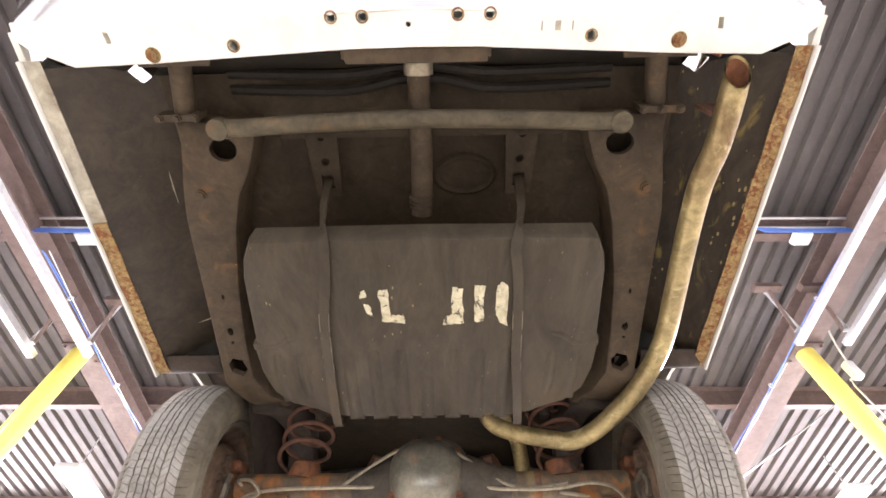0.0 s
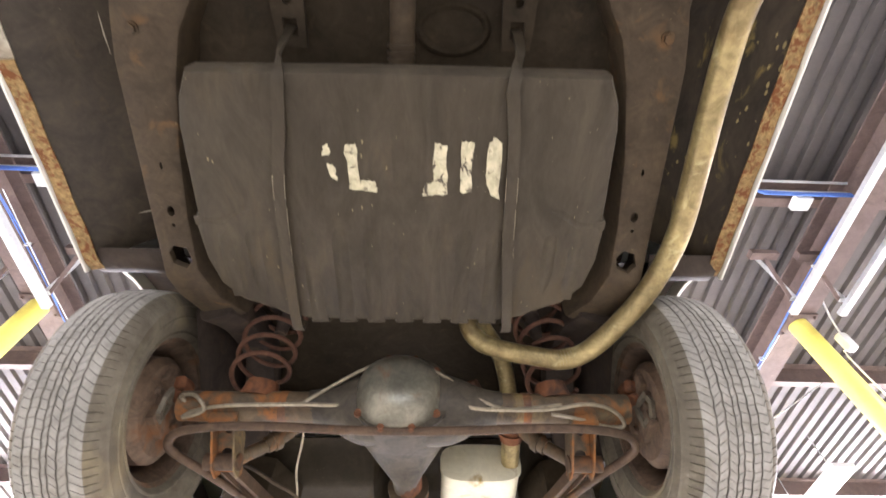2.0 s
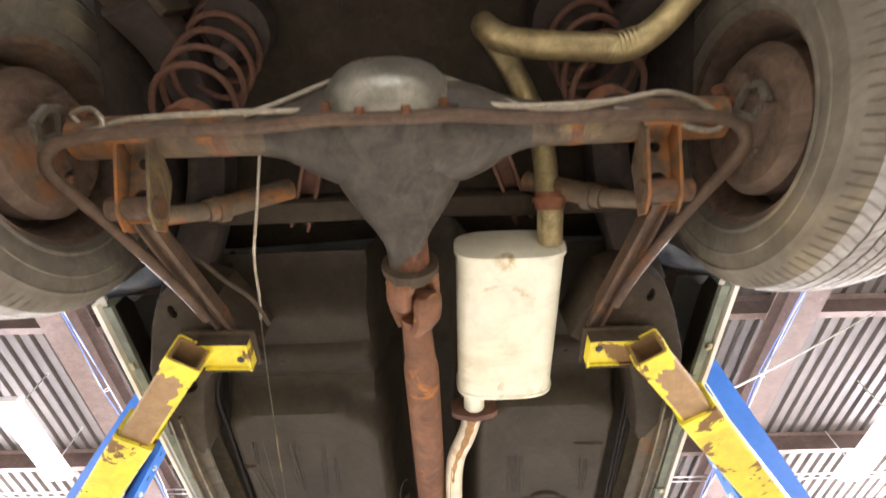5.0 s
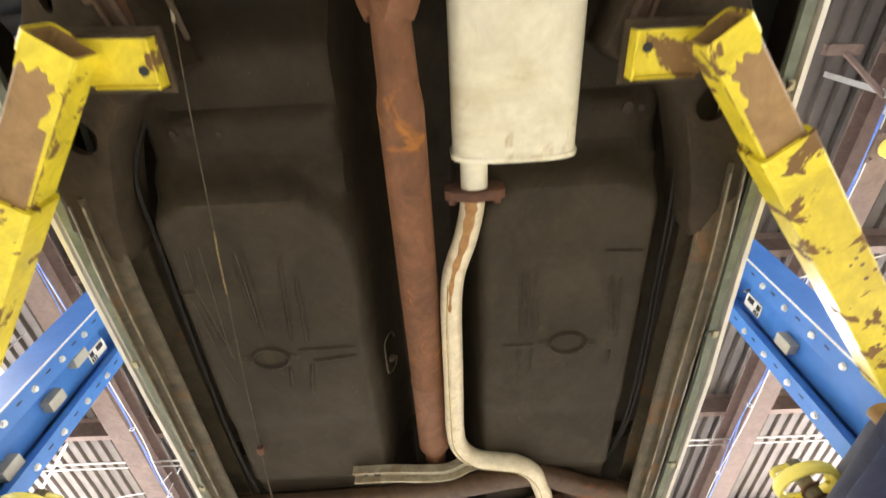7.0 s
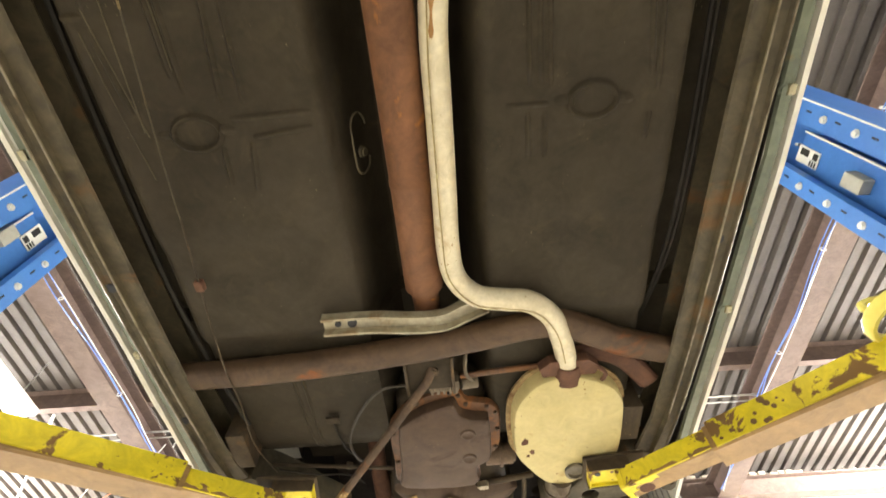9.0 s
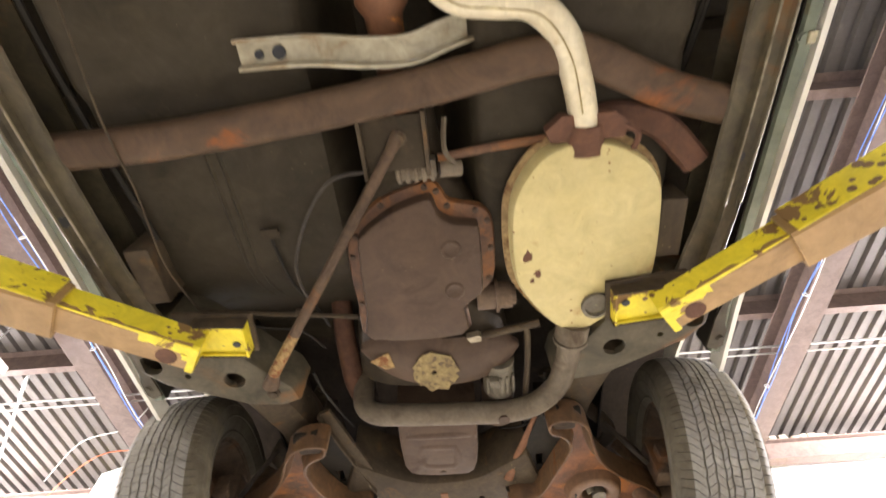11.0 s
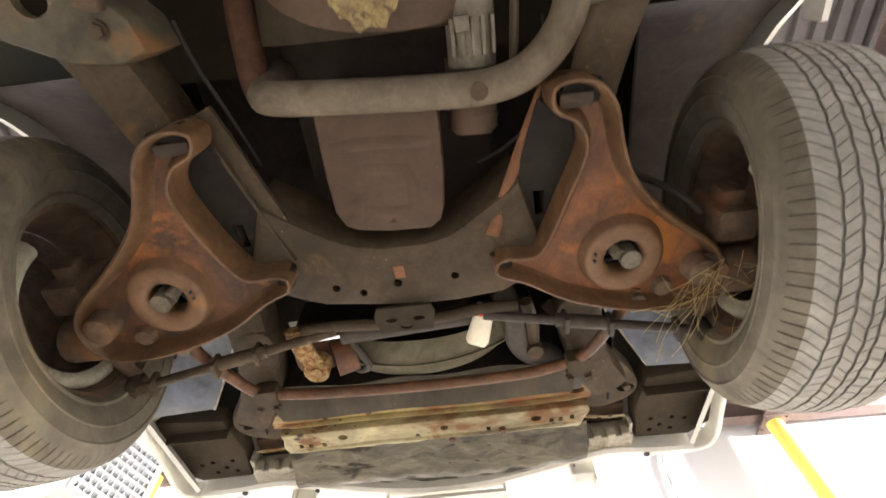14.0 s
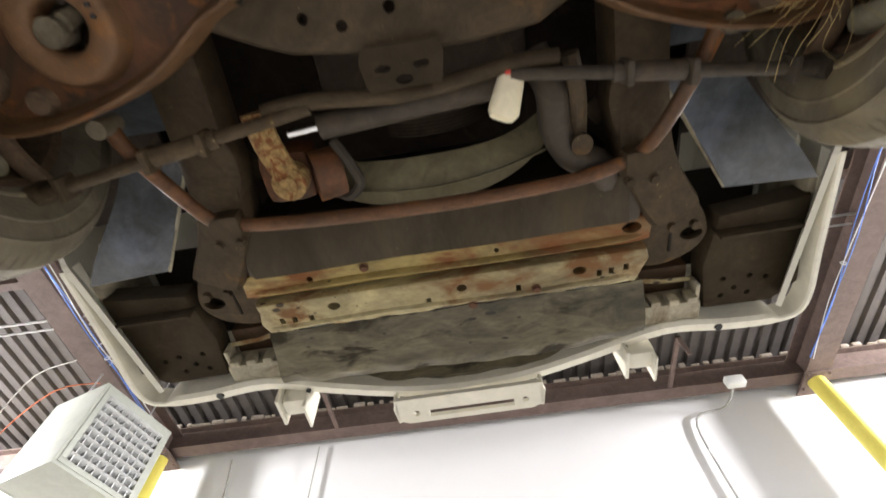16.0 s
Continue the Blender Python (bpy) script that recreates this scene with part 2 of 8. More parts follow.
M_TRAIL = material("dusty_arm", (0.060, 0.039, 0.023), (0.088, 0.055, 0.031), 0.65, 0, 6, 0.35, 90, (0.18, 0.075, 0.026), 7, 0.60, 0.12, mottle=0.4, spec=0.2)
M_PLASTIC = material("scuffed_plastic", (0.060, 0.051, 0.030), (0.170, 0.148, 0.090), 0.36, 0, 4, 0.35, 60, (0.032, 0.026, 0.015), 12, 0.55, 0.10, mottle=0.55, fleck=(0.022, 0.018, 0.011), fleck_size=32, fleck_at=0.2, spec=0.4, stretch=(0.5, 1.4, 1.4))
M_HOSE = material("black_rubber", (0.036, 0.029, 0.021), (0.058, 0.046, 0.033), 0.55, 0, 8, 0.15, 60, (0.085, 0.062, 0.040), 9, 0.60, 0.14, spec=0.25)
M_LINE = material("steel_line", (0.24, 0.20, 0.13), (0.34, 0.29, 0.20), 0.45, 0.5, 20, 0.1, 80)
M_STRAW = material("dry_straw", (0.42, 0.32, 0.13), (0.55, 0.43, 0.2), 0.8, 0, 20, 0.1, 80)
M_BOTTLE = material("ivory_plastic", (0.78, 0.70, 0.48), (0.85, 0.78, 0.58), 0.4, 0, 8, 0.05, 60, (0.45, 0.32, 0.12), 12, 0.68, 0.1, mottle=0.1)
M_RED = material("red_plastic", (0.55, 0.04, 0.03), (0.6, 0.06, 0.04), 0.5, 0, 8, 0.05, 60)
M_MARK = material("chalky_mark", (0.40, 0.36, 0.22), (0.52, 0.47, 0.31), 0.8, 0, 18, 0.15, 90, (0.07, 0.058, 0.040), 45, 0.56, 0.05)
M_STAIN = material("rust_stain", (0.26, 0.125, 0.038), (0.36, 0.195, 0.065), 0.6, 0, 18, 0.2, 90, (0.48, 0.38, 0.20), 16, 0.58, 0.1)
M_RAIL = material("dusty_rail", (0.056, 0.045, 0.025), (0.090, 0.072, 0.041), 0.55, 0, 6, 0.3, 80, (0.150, 0.075, 0.026), 6, 0.60, 0.12, grime=(0.034, 0.026, 0.015), grime_at=0.53, spec=0.2, mottle=0.4)
M_TORQUE = material("faded_torque_box", (0.062, 0.052, 0.032), (0.086, 0.073, 0.046), 0.6, 0, 4, 0.3, 80, (0.175, 0.085, 0.031), 3.2, 0.53, 0.12, grime=(0.044, 0.032, 0.021), grime_at=0.51, mottle=0.45, spec=0.2)
# pale colour for the painted highlight lines along the frame rails
M_EDGE = material("edge_highlight", (0.17, 0.145, 0.088), (0.23, 0.195, 0.125), 0.5, 0.1, 12, 0.2, 80, (0.085, 0.066, 0.038), 9, 0.52, 0.14, mottle=0.3)
M_SHROUD = material("shroud_plastic", (0.118, 0.102, 0.058), (0.165, 0.144, 0.086), 0.5, 0, 5, 0.15, 60, (0.065, 0.054, 0.031), 6, 0.56, 0.15, mottle=0.3, spec=0.2)
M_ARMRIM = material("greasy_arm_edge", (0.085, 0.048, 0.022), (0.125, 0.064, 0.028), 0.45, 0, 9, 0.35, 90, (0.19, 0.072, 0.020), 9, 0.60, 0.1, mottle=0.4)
M_ARMSEAT = material("dull_seat", (0.125, 0.068, 0.034), (0.165, 0.088, 0.042), 0.55, 0, 7, 0.3, 90, (0.24, 0.105, 0.030), 6, 0.58, 0.12, mottle=0.3)
M_HANGER = material("dirty_galvanised", (0.40, 0.36, 0.25), (0.28, 0.24, 0.15), 0.42, 0.2, 8, 0.2, 70, (0.20, 0.12, 0.05), 8, 0.56, 0.14, mottle=0.3)
M_GRIMY = material("grimy_white", (0.30, 0.27, 0.19), (0.42, 0.38, 0.28), 0.5, 0, 6, 0.15, 60, (0.14, 0.10, 0.055), 7, 0.54, 0.15, mottle=0.35)
M_PATCH = material("crusty_patch", (0.26, 0.195, 0.080), (0.17, 0.125, 0.054), 0.9, 0, 40, 0.8, 160, (0.090, 0.062, 0.034), 60, 0.50, 0.12, grime=(0.095, 0.066, 0.036), grime_at=0.52)
# the light blue patches put the liner's highlights into its colour
M_LINER = material("blue_grey_liner", (0.046, 0.050, 0.052), (0.078, 0.088, 0.100), 0.34, 0, 4, 0.3, 60, (0.135, 0.155, 0.20), 3.5, 0.56, 0.16, grime=(0.036, 0.032, 0.024), grime_at=0.52, mottle=0.5, spec=0.4)
M_YELLOW = material("chipped_yellow", (0.66, 0.53, 0.025), (0.74, 0.62, 0.05), 0.45, 0, 5, 0.1, 60, (0.20, 0.115, 0.042), 11, 0.575, 0.02, mottle=0.22, grime=(0.50, 0.38, 0.04), grime_at=0.56, fleck=(0.17, 0.10, 0.045), fleck_size=34, fleck_at=0.20)
M_YRUST = material("worn_arm_steel", (0.27, 0.165, 0.065), (0.34, 0.21, 0.085), 0.5, 0.1, 5, 0.15, 60, (0.70, 0.58, 0.04), 7, 0.665, 0.02, mottle=0.25)
M_YCLEAN = material("yellow_paint", (0.80, 0.69, 0.13), (0.84, 0.74, 0.17), 0.35, 0, 4, 0.04, 60, mottle=0.06, spec=0.5)
M_BLUE = material("lift_blue", (0.045, 0.16, 0.50), (0.06, 0.20, 0.56), 0.35, 0, 4, 0.04, 60, mottle=0.06)
M_NAVY = material("carriage_paint", (0.02, 0.025, 0.05), (0.035, 0.04, 0.07), 0.45, 0, 6, 0.1, 60)
M_GREY = material("grey_block", (0.34, 0.34, 0.31), (0.40, 0.40, 0.37), 0.5, 0, 8, 0.05, 60, mottle=0.1)
M_STEEL = material("galvanised", (0.62, 0.63, 0.62), (0.74, 0.75, 0.74), 0.4, 0.6, 14, 0.08, 60, mottle=0.1)
M_BEAM = material("red_oxide_beam", (0.125, 0.090, 0.078), (0.165, 0.118, 0.100), 0.65, 0, 4, 0.15, 60, (0.27, 0.20, 0.15), 8, 0.66, 0.15, mottle=0.2, spec=0.2)
M_DECK = material("roof_deck", (0.084, 0.075, 0.069), (0.106, 0.094, 0.086), 0.7, 0.0, 1.5, 0.05, 40, mottle=0.1, spec=0.08)
M_WALL = material("white_wall", (0.90, 0.90, 0.90), (0.92, 0.92, 0.92), 0.6, 0, 2, 0.05, 30, mottle=0)
M_FLOOR = material("concrete", (0.40, 0.385, 0.355), (0.50, 0.485, 0.45), 0.55, 0, 1.2, 0.15, 30, (0.30, 0.285, 0.26), 1.7, 0.6, 0.2, mottle=0.15)
M_HEATER = material("heater_enamel", (0.47, 0.49, 0.43), (0.52, 0.54, 0.48), 0.4, 0, 4, 0.03, 60, mottle=0.06)
M_BWIRE = material("blue_wire", (0.09, 0.20, 0.60), (0.14, 0.26, 0.66), 0.4, 0, 20, 0, 60)
M_WWIRE = material("white_cord", (0.66, 0.66, 0.62), (0.72, 0.72, 0.68), 0.5, 0, 20, 0, 60, mottle=0)
M_OWIRE = material("orange_cord", (0.62, 0.17, 0.08), (0.66, 0.2, 0.1), 0.5, 0, 20, 0, 60)
M_INSUL = material("torn_insulation", (0.30, 0.25, 0.20), (0.42, 0.37, 0.31), 0.9, 0, 30, 0.5, 120)
M_LABEL = material("white_label", (0.78, 0.78, 0.74), (0.82, 0.82, 0.78), 0.5, 0, 10, 0, 60, mottle=0.04)
M_INK = material("black_ink", (0.02, 0.02, 0.02), (0.03, 0.03, 0.03), 0.5, 0, 10, 0, 60)
M_GLOW = glowing("lamp_glow", (1.0, 0.96, 0.88), 14.0)


# ---- shapes ----
def V(*a):
    return Vector(a)


def spline(pts, k=6, closed=False):
    """Points along a smooth curve through pts."""
    p = [Vector(q) for q in pts]
    n = len(p)
    out = []
    for i in range(n if closed else n - 1):
        if closed:
            a, b, c, d = p[i - 1], p[i], p[(i + 1) % n], p[(i + 2) % n]
        else:
            a, b, c, d = p[max(i - 1, 0)], p[i], p[i + 1], p[min(i + 2, n - 1)]
        for j in range(k):
            t = j / k
            out.append(0.5 * ((2 * b) + (c - a) * t + (2 * a - 5 * b + 4 * c - d) * t * t + (3 * b - a - 3 * c + d) * t ** 3))
    if not closed:
        out.append(p[-1])
    return out


def loft(bm, rings, loop=True, caps=True, around=False):
    """Skin a row of rings of points."""
    vs = [[bm.verts.new(q) for q in r] for r in rings]
    n = len(vs[0])
    last = len(vs) if around else len(vs) - 1
    for i in range(last):
        a, b = vs[i], vs[(i + 1) % len(vs)]
        for j in range(n if loop else n - 1):
            k = (j + 1) % n
            bm.faces.new((a[j], a[k], b[k], b[j]))
    if caps and loop and not around:
        bm.faces.new(vs[0][::-1])
        bm.faces.new(vs[-1])
    return vs


def section(ra, rb, n=12, power=1.0):
    """A ring in a plane: an ellipse, or squarer with a power below one."""
    out = []
    for i in range(n):
        a = 2 * math.pi * (i + 0.5) / n
        c, s = math.cos(a), math.sin(a)
        out.append((math.copysign(abs(c) ** power, c) * ra, math.copysign(abs(s) ** power, s) * rb))
    return out


def sweep(bm, pts, sec, up=(0, 0, 1), scales=None, caps=True):
    """Carry a section along points; its second axis stays near up."""
    up = Vector(up)
    rings = []
    for i, p in enumerate(pts):
        d = (Vector(pts[min(i + 1, len(pts) - 1)]) - Vector(pts[max(i - 1, 0)])).normalized()
        s = d.cross(up)
        s = s.normalized() if s.length > 1e-4 else Vector((1, 0, 0))
        u = s.cross(d)
        f = scales[i] if scales else 1.0
        rings.append([Vector(p) + s * (a * f) + u * (b * f) for a, b in sec])
    loft(bm, rings, True, caps)


def tube(bm, pts, r, n=12, k=6, up=(0, 0, 1), smooth=True, hollow=0.0):
    path = spline(pts, k) if smooth else [Vector(p) for p in pts]
    sweep(bm, path, section(r, r, n), up, None, not hollow)
    if hollow:
        sweep(bm, path, section(r - hollow, r - hollow, n), up, None, False)
    return bm


def rod(bm, a, b, r, r2=None, n=14):
    a, b = Vector(a), Vector(b)
    d = (b - a).normalized()
    up = Vector((0, 0, 1)) if abs(d.z) < 0.9 else Vector((0, 1, 0))
    sweep(bm, [a, b], section(r, r, n), up, [1.0, (r2 or r) / r])
    return bm


def box(bm, x0, x1, y0, y1, z0, z1, bevel=0.0, m=None):
    g = bmesh.ops.create_cube(bm, size=1.0)["verts"]
    for v in g:
        v.co = V((x0 + x1) / 2 + v.co.x * (x1 - x0), (y0 + y1) / 2 + v.co.y * (y1 - y0), (z0 + z1) / 2 + v.co.z * (z1 - z0))
    if bevel:
        es = list({e for v in g for e in v.link_edges})
        r = bmesh.ops.bevel(bm, geom=es, offset=bevel, segments=2, profile=0.6, affect="EDGES")
        g = r["verts"] + [v for v in g if v.is_valid]
    if m is not None:
        for v in {v for v in g if v.is_valid}:
            v.co = m @ v.co
    return bm


def offset(poly, d):
    """A closed outline moved inwards by d (outlines run anticlockwise)."""
    out = []
    n = len(poly)
    for i in range(n):
        a, b, c = Vector(poly[i - 1]), Vector(poly[i]), Vector(poly[(i + 1) % n])
        e, f = (b - a).normalized(), (c - b).normalized()
        nrm = Vector((-e.y - f.y, e.x + f.x))
        nrm = nrm.normalized() if nrm.length > 1e-6 else Vector((-e.y, e.x))
        k = max(0.5, nrm.dot(Vector((-e.y, e.x))))
        out.append(b + nrm * (d / k))
    return out


def ccw(poly):
    s = sum(poly[i - 1][0] * poly[i][1] - poly[i][0] * poly[i - 1][1] for i in range(len(poly)))
    return [Vector((p[0], p[1])) for p in (poly if s > 0 else poly[::-1])]


def circle(x, y, r, n=14, ry=None):
    return [Vector((x + r * math.cos(2 * math.pi * i / n), y + (ry or r) * math.sin(2 * math.pi * i / n))) for i in range(n)]


def pressing(bm, outline, holes=(), z=0.0, h=0.05, round_=0.008, back=0.004, zf=None, deep=0.02):
    """A pressed steel part seen from below: a flat bottom with real holes, rounded edges and side walls that rise by h."""
    zf = zf or (lambda x, y: 0.0)
    poly = ccw(outline)
    inner = offset(poly, round_)

    def ring(pl, dz):
        return [bm.verts.new((p.x, p.y, z + dz + zf(p.x, p.y))) for p in pl]

    def join(a, b):
        for i in range(len(a)):
            j = (i + 1) % len(a)
            bm.faces.new((a[i], a[j], b[j], b[i]))

    r0, r1, r2 = ring(inner, 0), ring(offset(poly, round_ * 0.3), round_ * 0.3), ring(poly, round_)
    top = ring(poly, h)
    join(r0, r1), join(r1, r2), join(r2, top)
    edges = [bm.edges.get((r0[i], r0[(i + 1) % len(r0)])) for i in range(len(r0))]
    for hl in holes:
        hv = ring(ccw(hl), 0)
        edges += [bm.edges.new((hv[i], hv[(i + 1) % len(hv)])) for i in range(len(hv))]
        join(hv, ring(ccw(hl), deep))
    bmesh.ops.triangle_fill(bm, use_beauty=True, edges=edges)
    return bm


def dished(bm, outline, holes=(), z=0.0, rim=0.02, rise=0.024, back=0.02):
    """A pressed arm seen from below: a rolled rim that stands down round a sunken web with holes."""
    poly = ccw(outline)
    rings = [[bm.verts.new((p.x, p.y, z + dz)) for p in (offset(poly, d) if d else poly)] for d, dz in ((0, back + rise), (0, 0.006), (rim * 0.15, 0.001), (rim * 0.35, 0.0), (rim * 0.55, 0.004), (rim, rise))]
    for a, b in zip(rings, rings[1:]):
        for i in range(len(a)):
            j = (i + 1) % len(a)
            bm.faces.new((a[i], a[j], b[j], b[i]))
    last = rings[-1]
    edges = [bm.edges.get((last[i], last[(i + 1) % len(last)])) for i in range(len(last))]
    for hl in holes:
        hv = [bm.verts.new((p.x, p.y, z + rise)) for p in ccw(hl)]
        edges += [bm.edges.new((hv[i], hv[(i + 1) % len(hv)])) for i in range(len(hv))]
    bmesh.ops.triangle_fill(bm, use_beauty=True, edges=edges)
    return bm


def slab(bm, outline, holes=(), z=0.0, h=0.006, m=None):
    """A flat plate with thickness h and holes right through."""
    start = set(bm.verts)
    poly = ccw(outline)
    loops = [poly] + [ccw(q) for q in holes]
    rows = []
    for dz in (0.0, h):
        edges, vs = [], []
        for pl in loops:
            r = [bm.verts.new((p.x, p.y, z + dz)) for p in pl]
            vs.append(r)
            edges += [bm.edges.new((r[i], r[(i + 1) % len(r)])) for i in range(len(r))]
        bmesh.ops.triangle_fill(bm, use_beauty=True, edges=edges)
        rows.append(vs)
    for a, b in zip(*rows):
        for i in range(len(a)):
            j = (i + 1) % len(a)
            bm.faces.new((a[i], a[j], b[j], b[i]))
    if m is not None:
        for v in set(bm.verts) - start:
            v.co = m @ v.co
    return bm


def sheet(bm, f, us, vs, thick=0.006):
    """A curved sheet f(u, v) with a back face behind it."""
    g = [[Vector(f(u, v)) for v in vs] for u in us]
    front = [[bm.verts.new(q) for q in r] for r in g]
    back = []
    for i, r in enumerate(g):
        row = []
        for j, q in enumerate(r):
            du = g[min(i + 1, len(g) - 1)][j] - g[max(i - 1, 0)][j]
            dv = r[min(j + 1, len(r) - 1)] - r[max(j - 1, 0)]
            nn = du.cross(dv)
            nn = nn.normalized() if nn.length > 1e-9 else Vector((0, 0, 1))
            row.append(bm.verts.new(q + nn * thick))
        back.append(row)
    a, b = len(us), len(vs)
    for i in range(a - 1):
        for j in range(b - 1):
            bm.faces.new((front[i][j], front[i][j + 1], front[i + 1][j + 1], front[i + 1][j]))
            bm.faces.new((back[i][j], back[i + 1][j], back[i + 1][j + 1], back[i][j + 1]))
    rim = [(i, 0) for i in range(a)] + [(a - 1, j) for j in range(1, b)] + [(i, b - 1) for i in range(a - 2, -1, -1)] + [(0, j) for j in range(b - 2, 0, -1)]
    for k in range(len(rim)):
        (i, j), (p, q) = rim[k], rim[(k + 1) % len(rim)]
        bm.faces.new((front[i][j], front[p][q], back[p][q], back[i][j]))
    return bm


def lathe(bm, profile, centre, n=48, a0=0.0, a1=2 * math.pi):
    """Turn (radius, x) points round an axle along x."""
    full = abs(a1 - a0 - 2 * math.pi) < 1e-6
    rings = []
    for i in range(n if full else n + 1):
        a = a0 + (a1 - a0) * i / n
        rings.append([Vector(centre) + V(x, r * math.cos(a), r * math.sin(a)) for r, x in profile])
    loft(bm, rings, False, False, full)
    return bm


def ridge(bm, pts, w=0.02, h=0.006, z=0.0, closed=False, zf=None):
    """A pressed bead along a path under a sheet at height z."""
    p = [Vector((q[0], q[1], 0)) for q in pts]
    n = len(p)
    rings = []
    for i in range(n):
        a = p[i - 1] if (closed or i) else p[0]
        b = p[(i + 1) % n] if (closed or i < n - 1) else p[-1]
        d = (b - a).normalized()
        s = Vector((-d.y, d.x, 0))
        ring = []
        fade = 1.0 if closed or 0 < i < n - 1 else 0.0
        for k in (-0.5, -0.36, -0.2, 0.0, 0.2, 0.36, 0.5):
            q = p[i] + s * (k * w)
            dz = 0.0015 - (h + 0.0015) * fade * math.cos(math.pi * k) ** 1.3 if abs(k) < 0.5 else 0.0015
            ring.append(Vector((q.x, q.y, z + dz + (zf(q.x, q.y) if zf else 0))))
        rings.append(ring)
    loft(bm, rings, False, False, closed)
    return bm


def part(name, bm, mat, parent=None, label="", sharp=38, category="", kind="", group=""):
    """Link a bmesh as one mesh object under a thing or a part."""
    bmesh.ops.recalc_face_normals(bm, faces=bm.faces)
    me = bpy.data.meshes.new(name)
    bm.to_mesh(me)
    bm.free()
    for p in me.polygons:
        p.use_smooth = True
    me.set_sharp_from_angle(angle=radians(sharp))
    me.materials.append(mat)
    ob = new(name, me)
    if parent is not None:
        ob.parent = parent
    return tagged(ob, label, category, group, kind)


def again(ob, m, parent=None):
    """One more object on the same mesh, with its children."""
    c = copy_thing(ob, m)
    if parent is not None:
        c.parent = parent
    return c


def B():
    return bmesh.new()


def bolt(bm, p, r=0.011, h=0.012, axis=(0, 0, -1)):
    p, a = Vector(p), Vector(axis).normalized()
    up = Vector((0, 1, 0)) if abs(a.y) < 0.9 else Vector((1, 0, 0))
    sweep(bm, [p - a * 0.004, p + a * h * 0.35], section(r * 1.35, r * 1.35, 12), up)
    sweep(bm, [p, p + a * h], section(r, r, 6), up)


def thing(name, label, category, m=None, group="", kind=""):
    ob = new(name)
    if m is not None:
        ob.matrix_world = m
    return tagged(ob, label, category, group, kind)


def bolts(name, parent, places, mat, label="", r=0.010, h=0.012, axis=(0, 0, -1)):
    """Bolts that share one mesh, each an object of its own."""
    b = B()
    bolt(b, (0, 0, 0), r, h, axis)
    first = part(name, b, mat, parent, label)
    for i, p in enumerate(places):
        ob = first if i == 0 else first.copy()
        if i:
            scene.collection.objects.link(ob)
        ob.location = p


def beads(name, parent, paths, mat, w, h, z=0.0, zf=None, closed=False, label=""):
    """Pressed beads, each a part of its own."""
    for pts in paths:
        b = B()
        ridge(b, pts, w, h, z, closed, zf)
        part(name, b, mat, parent, label)

# ---- the workshop ----
RX, COLS = 3.42, (3.25, 8.75)
RAFTER_Z, PURLIN_Z, DECK_Z = 4.50, 4.78, 4.98
WALL_Y = 8.98


def structure(name, bm, mat, label="", sharp=38):
    return part(name, bm, mat, None, label, sharp, kind="structure")


b = B()
box(b, -11, 11, -8, 9.1, -0.2, 0.0)
structure("floor", b, M_FLOOR, "stained grey concrete workshop floor")

b = B()
box(b, -11, 11, WALL_Y, WALL_Y + 0.2, 0, 5.3)
structure("wall_north", b, M_WALL, "bright white painted workshop wall")
for sx in (-1, 1):
    b = B()
    box(b, min(sx * 11, sx * 11.2), max(sx * 11, sx * 11.2), -8, 9.1, 0, 5.3)
    structure("wall_east" if sx > 0 else "wall_west", b, M_WALL, "plain white workshop side wall")
b = B()
for x0, x1, z0, z1 in ((-11, -1.8, 0, 5.3), (1.8, 11, 0, 5.3), (-1.8, 1.8, 3.7, 5.3)):
    box(b, x0, x1, -8.2, -8, z0, z1)
structure("wall_south", b, M_WALL, "white rear wall with an open entrance")


# corrugated deck: ribs run with the car
def deck_profile():
    pts, x = [], -11.0
    while x < 11.0:
        pts += [(x, 0.0), (x + 0.085, 0.0), (x + 0.10, 0.036), (x + 0.137, 0.036), (x + 0.152, 0.0)]
        x += 0.152
    return pts


prof = deck_profile()
b = B()
loft(b, [[V(x, y, DECK_Z + dz) for x, dz in prof] for y in (-8.2, 9.2)], False, False)
top = [[b.verts.new((x, y, DECK_Z + 0.08)) for x in (-11, 11.2)] for y in (-8.2, 9.2)]
b.faces.new((top[0][0], top[0][1], top[1][1], top[1][0]))
structure("ceiling", b, M_DECK, "corrugated metal roof deck, grey-brown", 20)


def i_beam(bm, a, c, height, width, web=0.012, flange=0.014):
    """A rolled beam from a to c; a and c lie on its lower face."""
    h, w = height, width / 2
    sec = [(-w, 0), (w, 0), (w, flange), (web / 2, flange), (web / 2, h - flange), (w, h - flange), (w, h), (-w, h), (-w, h - flange), (-web / 2, h - flange), (-web / 2, flange), (-w, flange)]
    sweep(bm, [Vector(a), Vector(c)], sec)


for x in (-RX, RX, -RX * 3, RX * 3):
    b = B()
    i_beam(b, (x, -8, RAFTER_Z), (x, WALL_Y, RAFTER_Z), PURLIN_Z - RAFTER_Z, 0.24)
    rafter = structure("rafter", b, M_BEAM, "red-brown primed steel rafter")
    for y in COLS:
        b = B()
        box(b, x - 0.13, x + 0.13, y - 0.13, y + 0.13, RAFTER_Z - 0.022, RAFTER_Z - 0.001, 0.003)
        part("cap_plate", b, M_BEAM, rafter)
        bolts("bolt", rafter, [(x + dx, y + dy, RAFTER_Z - 0.022) for dx in (-0.105, 0.105) for dy in (-0.1, 0.1)], M_BEAM, "", 0.012, 0.02)
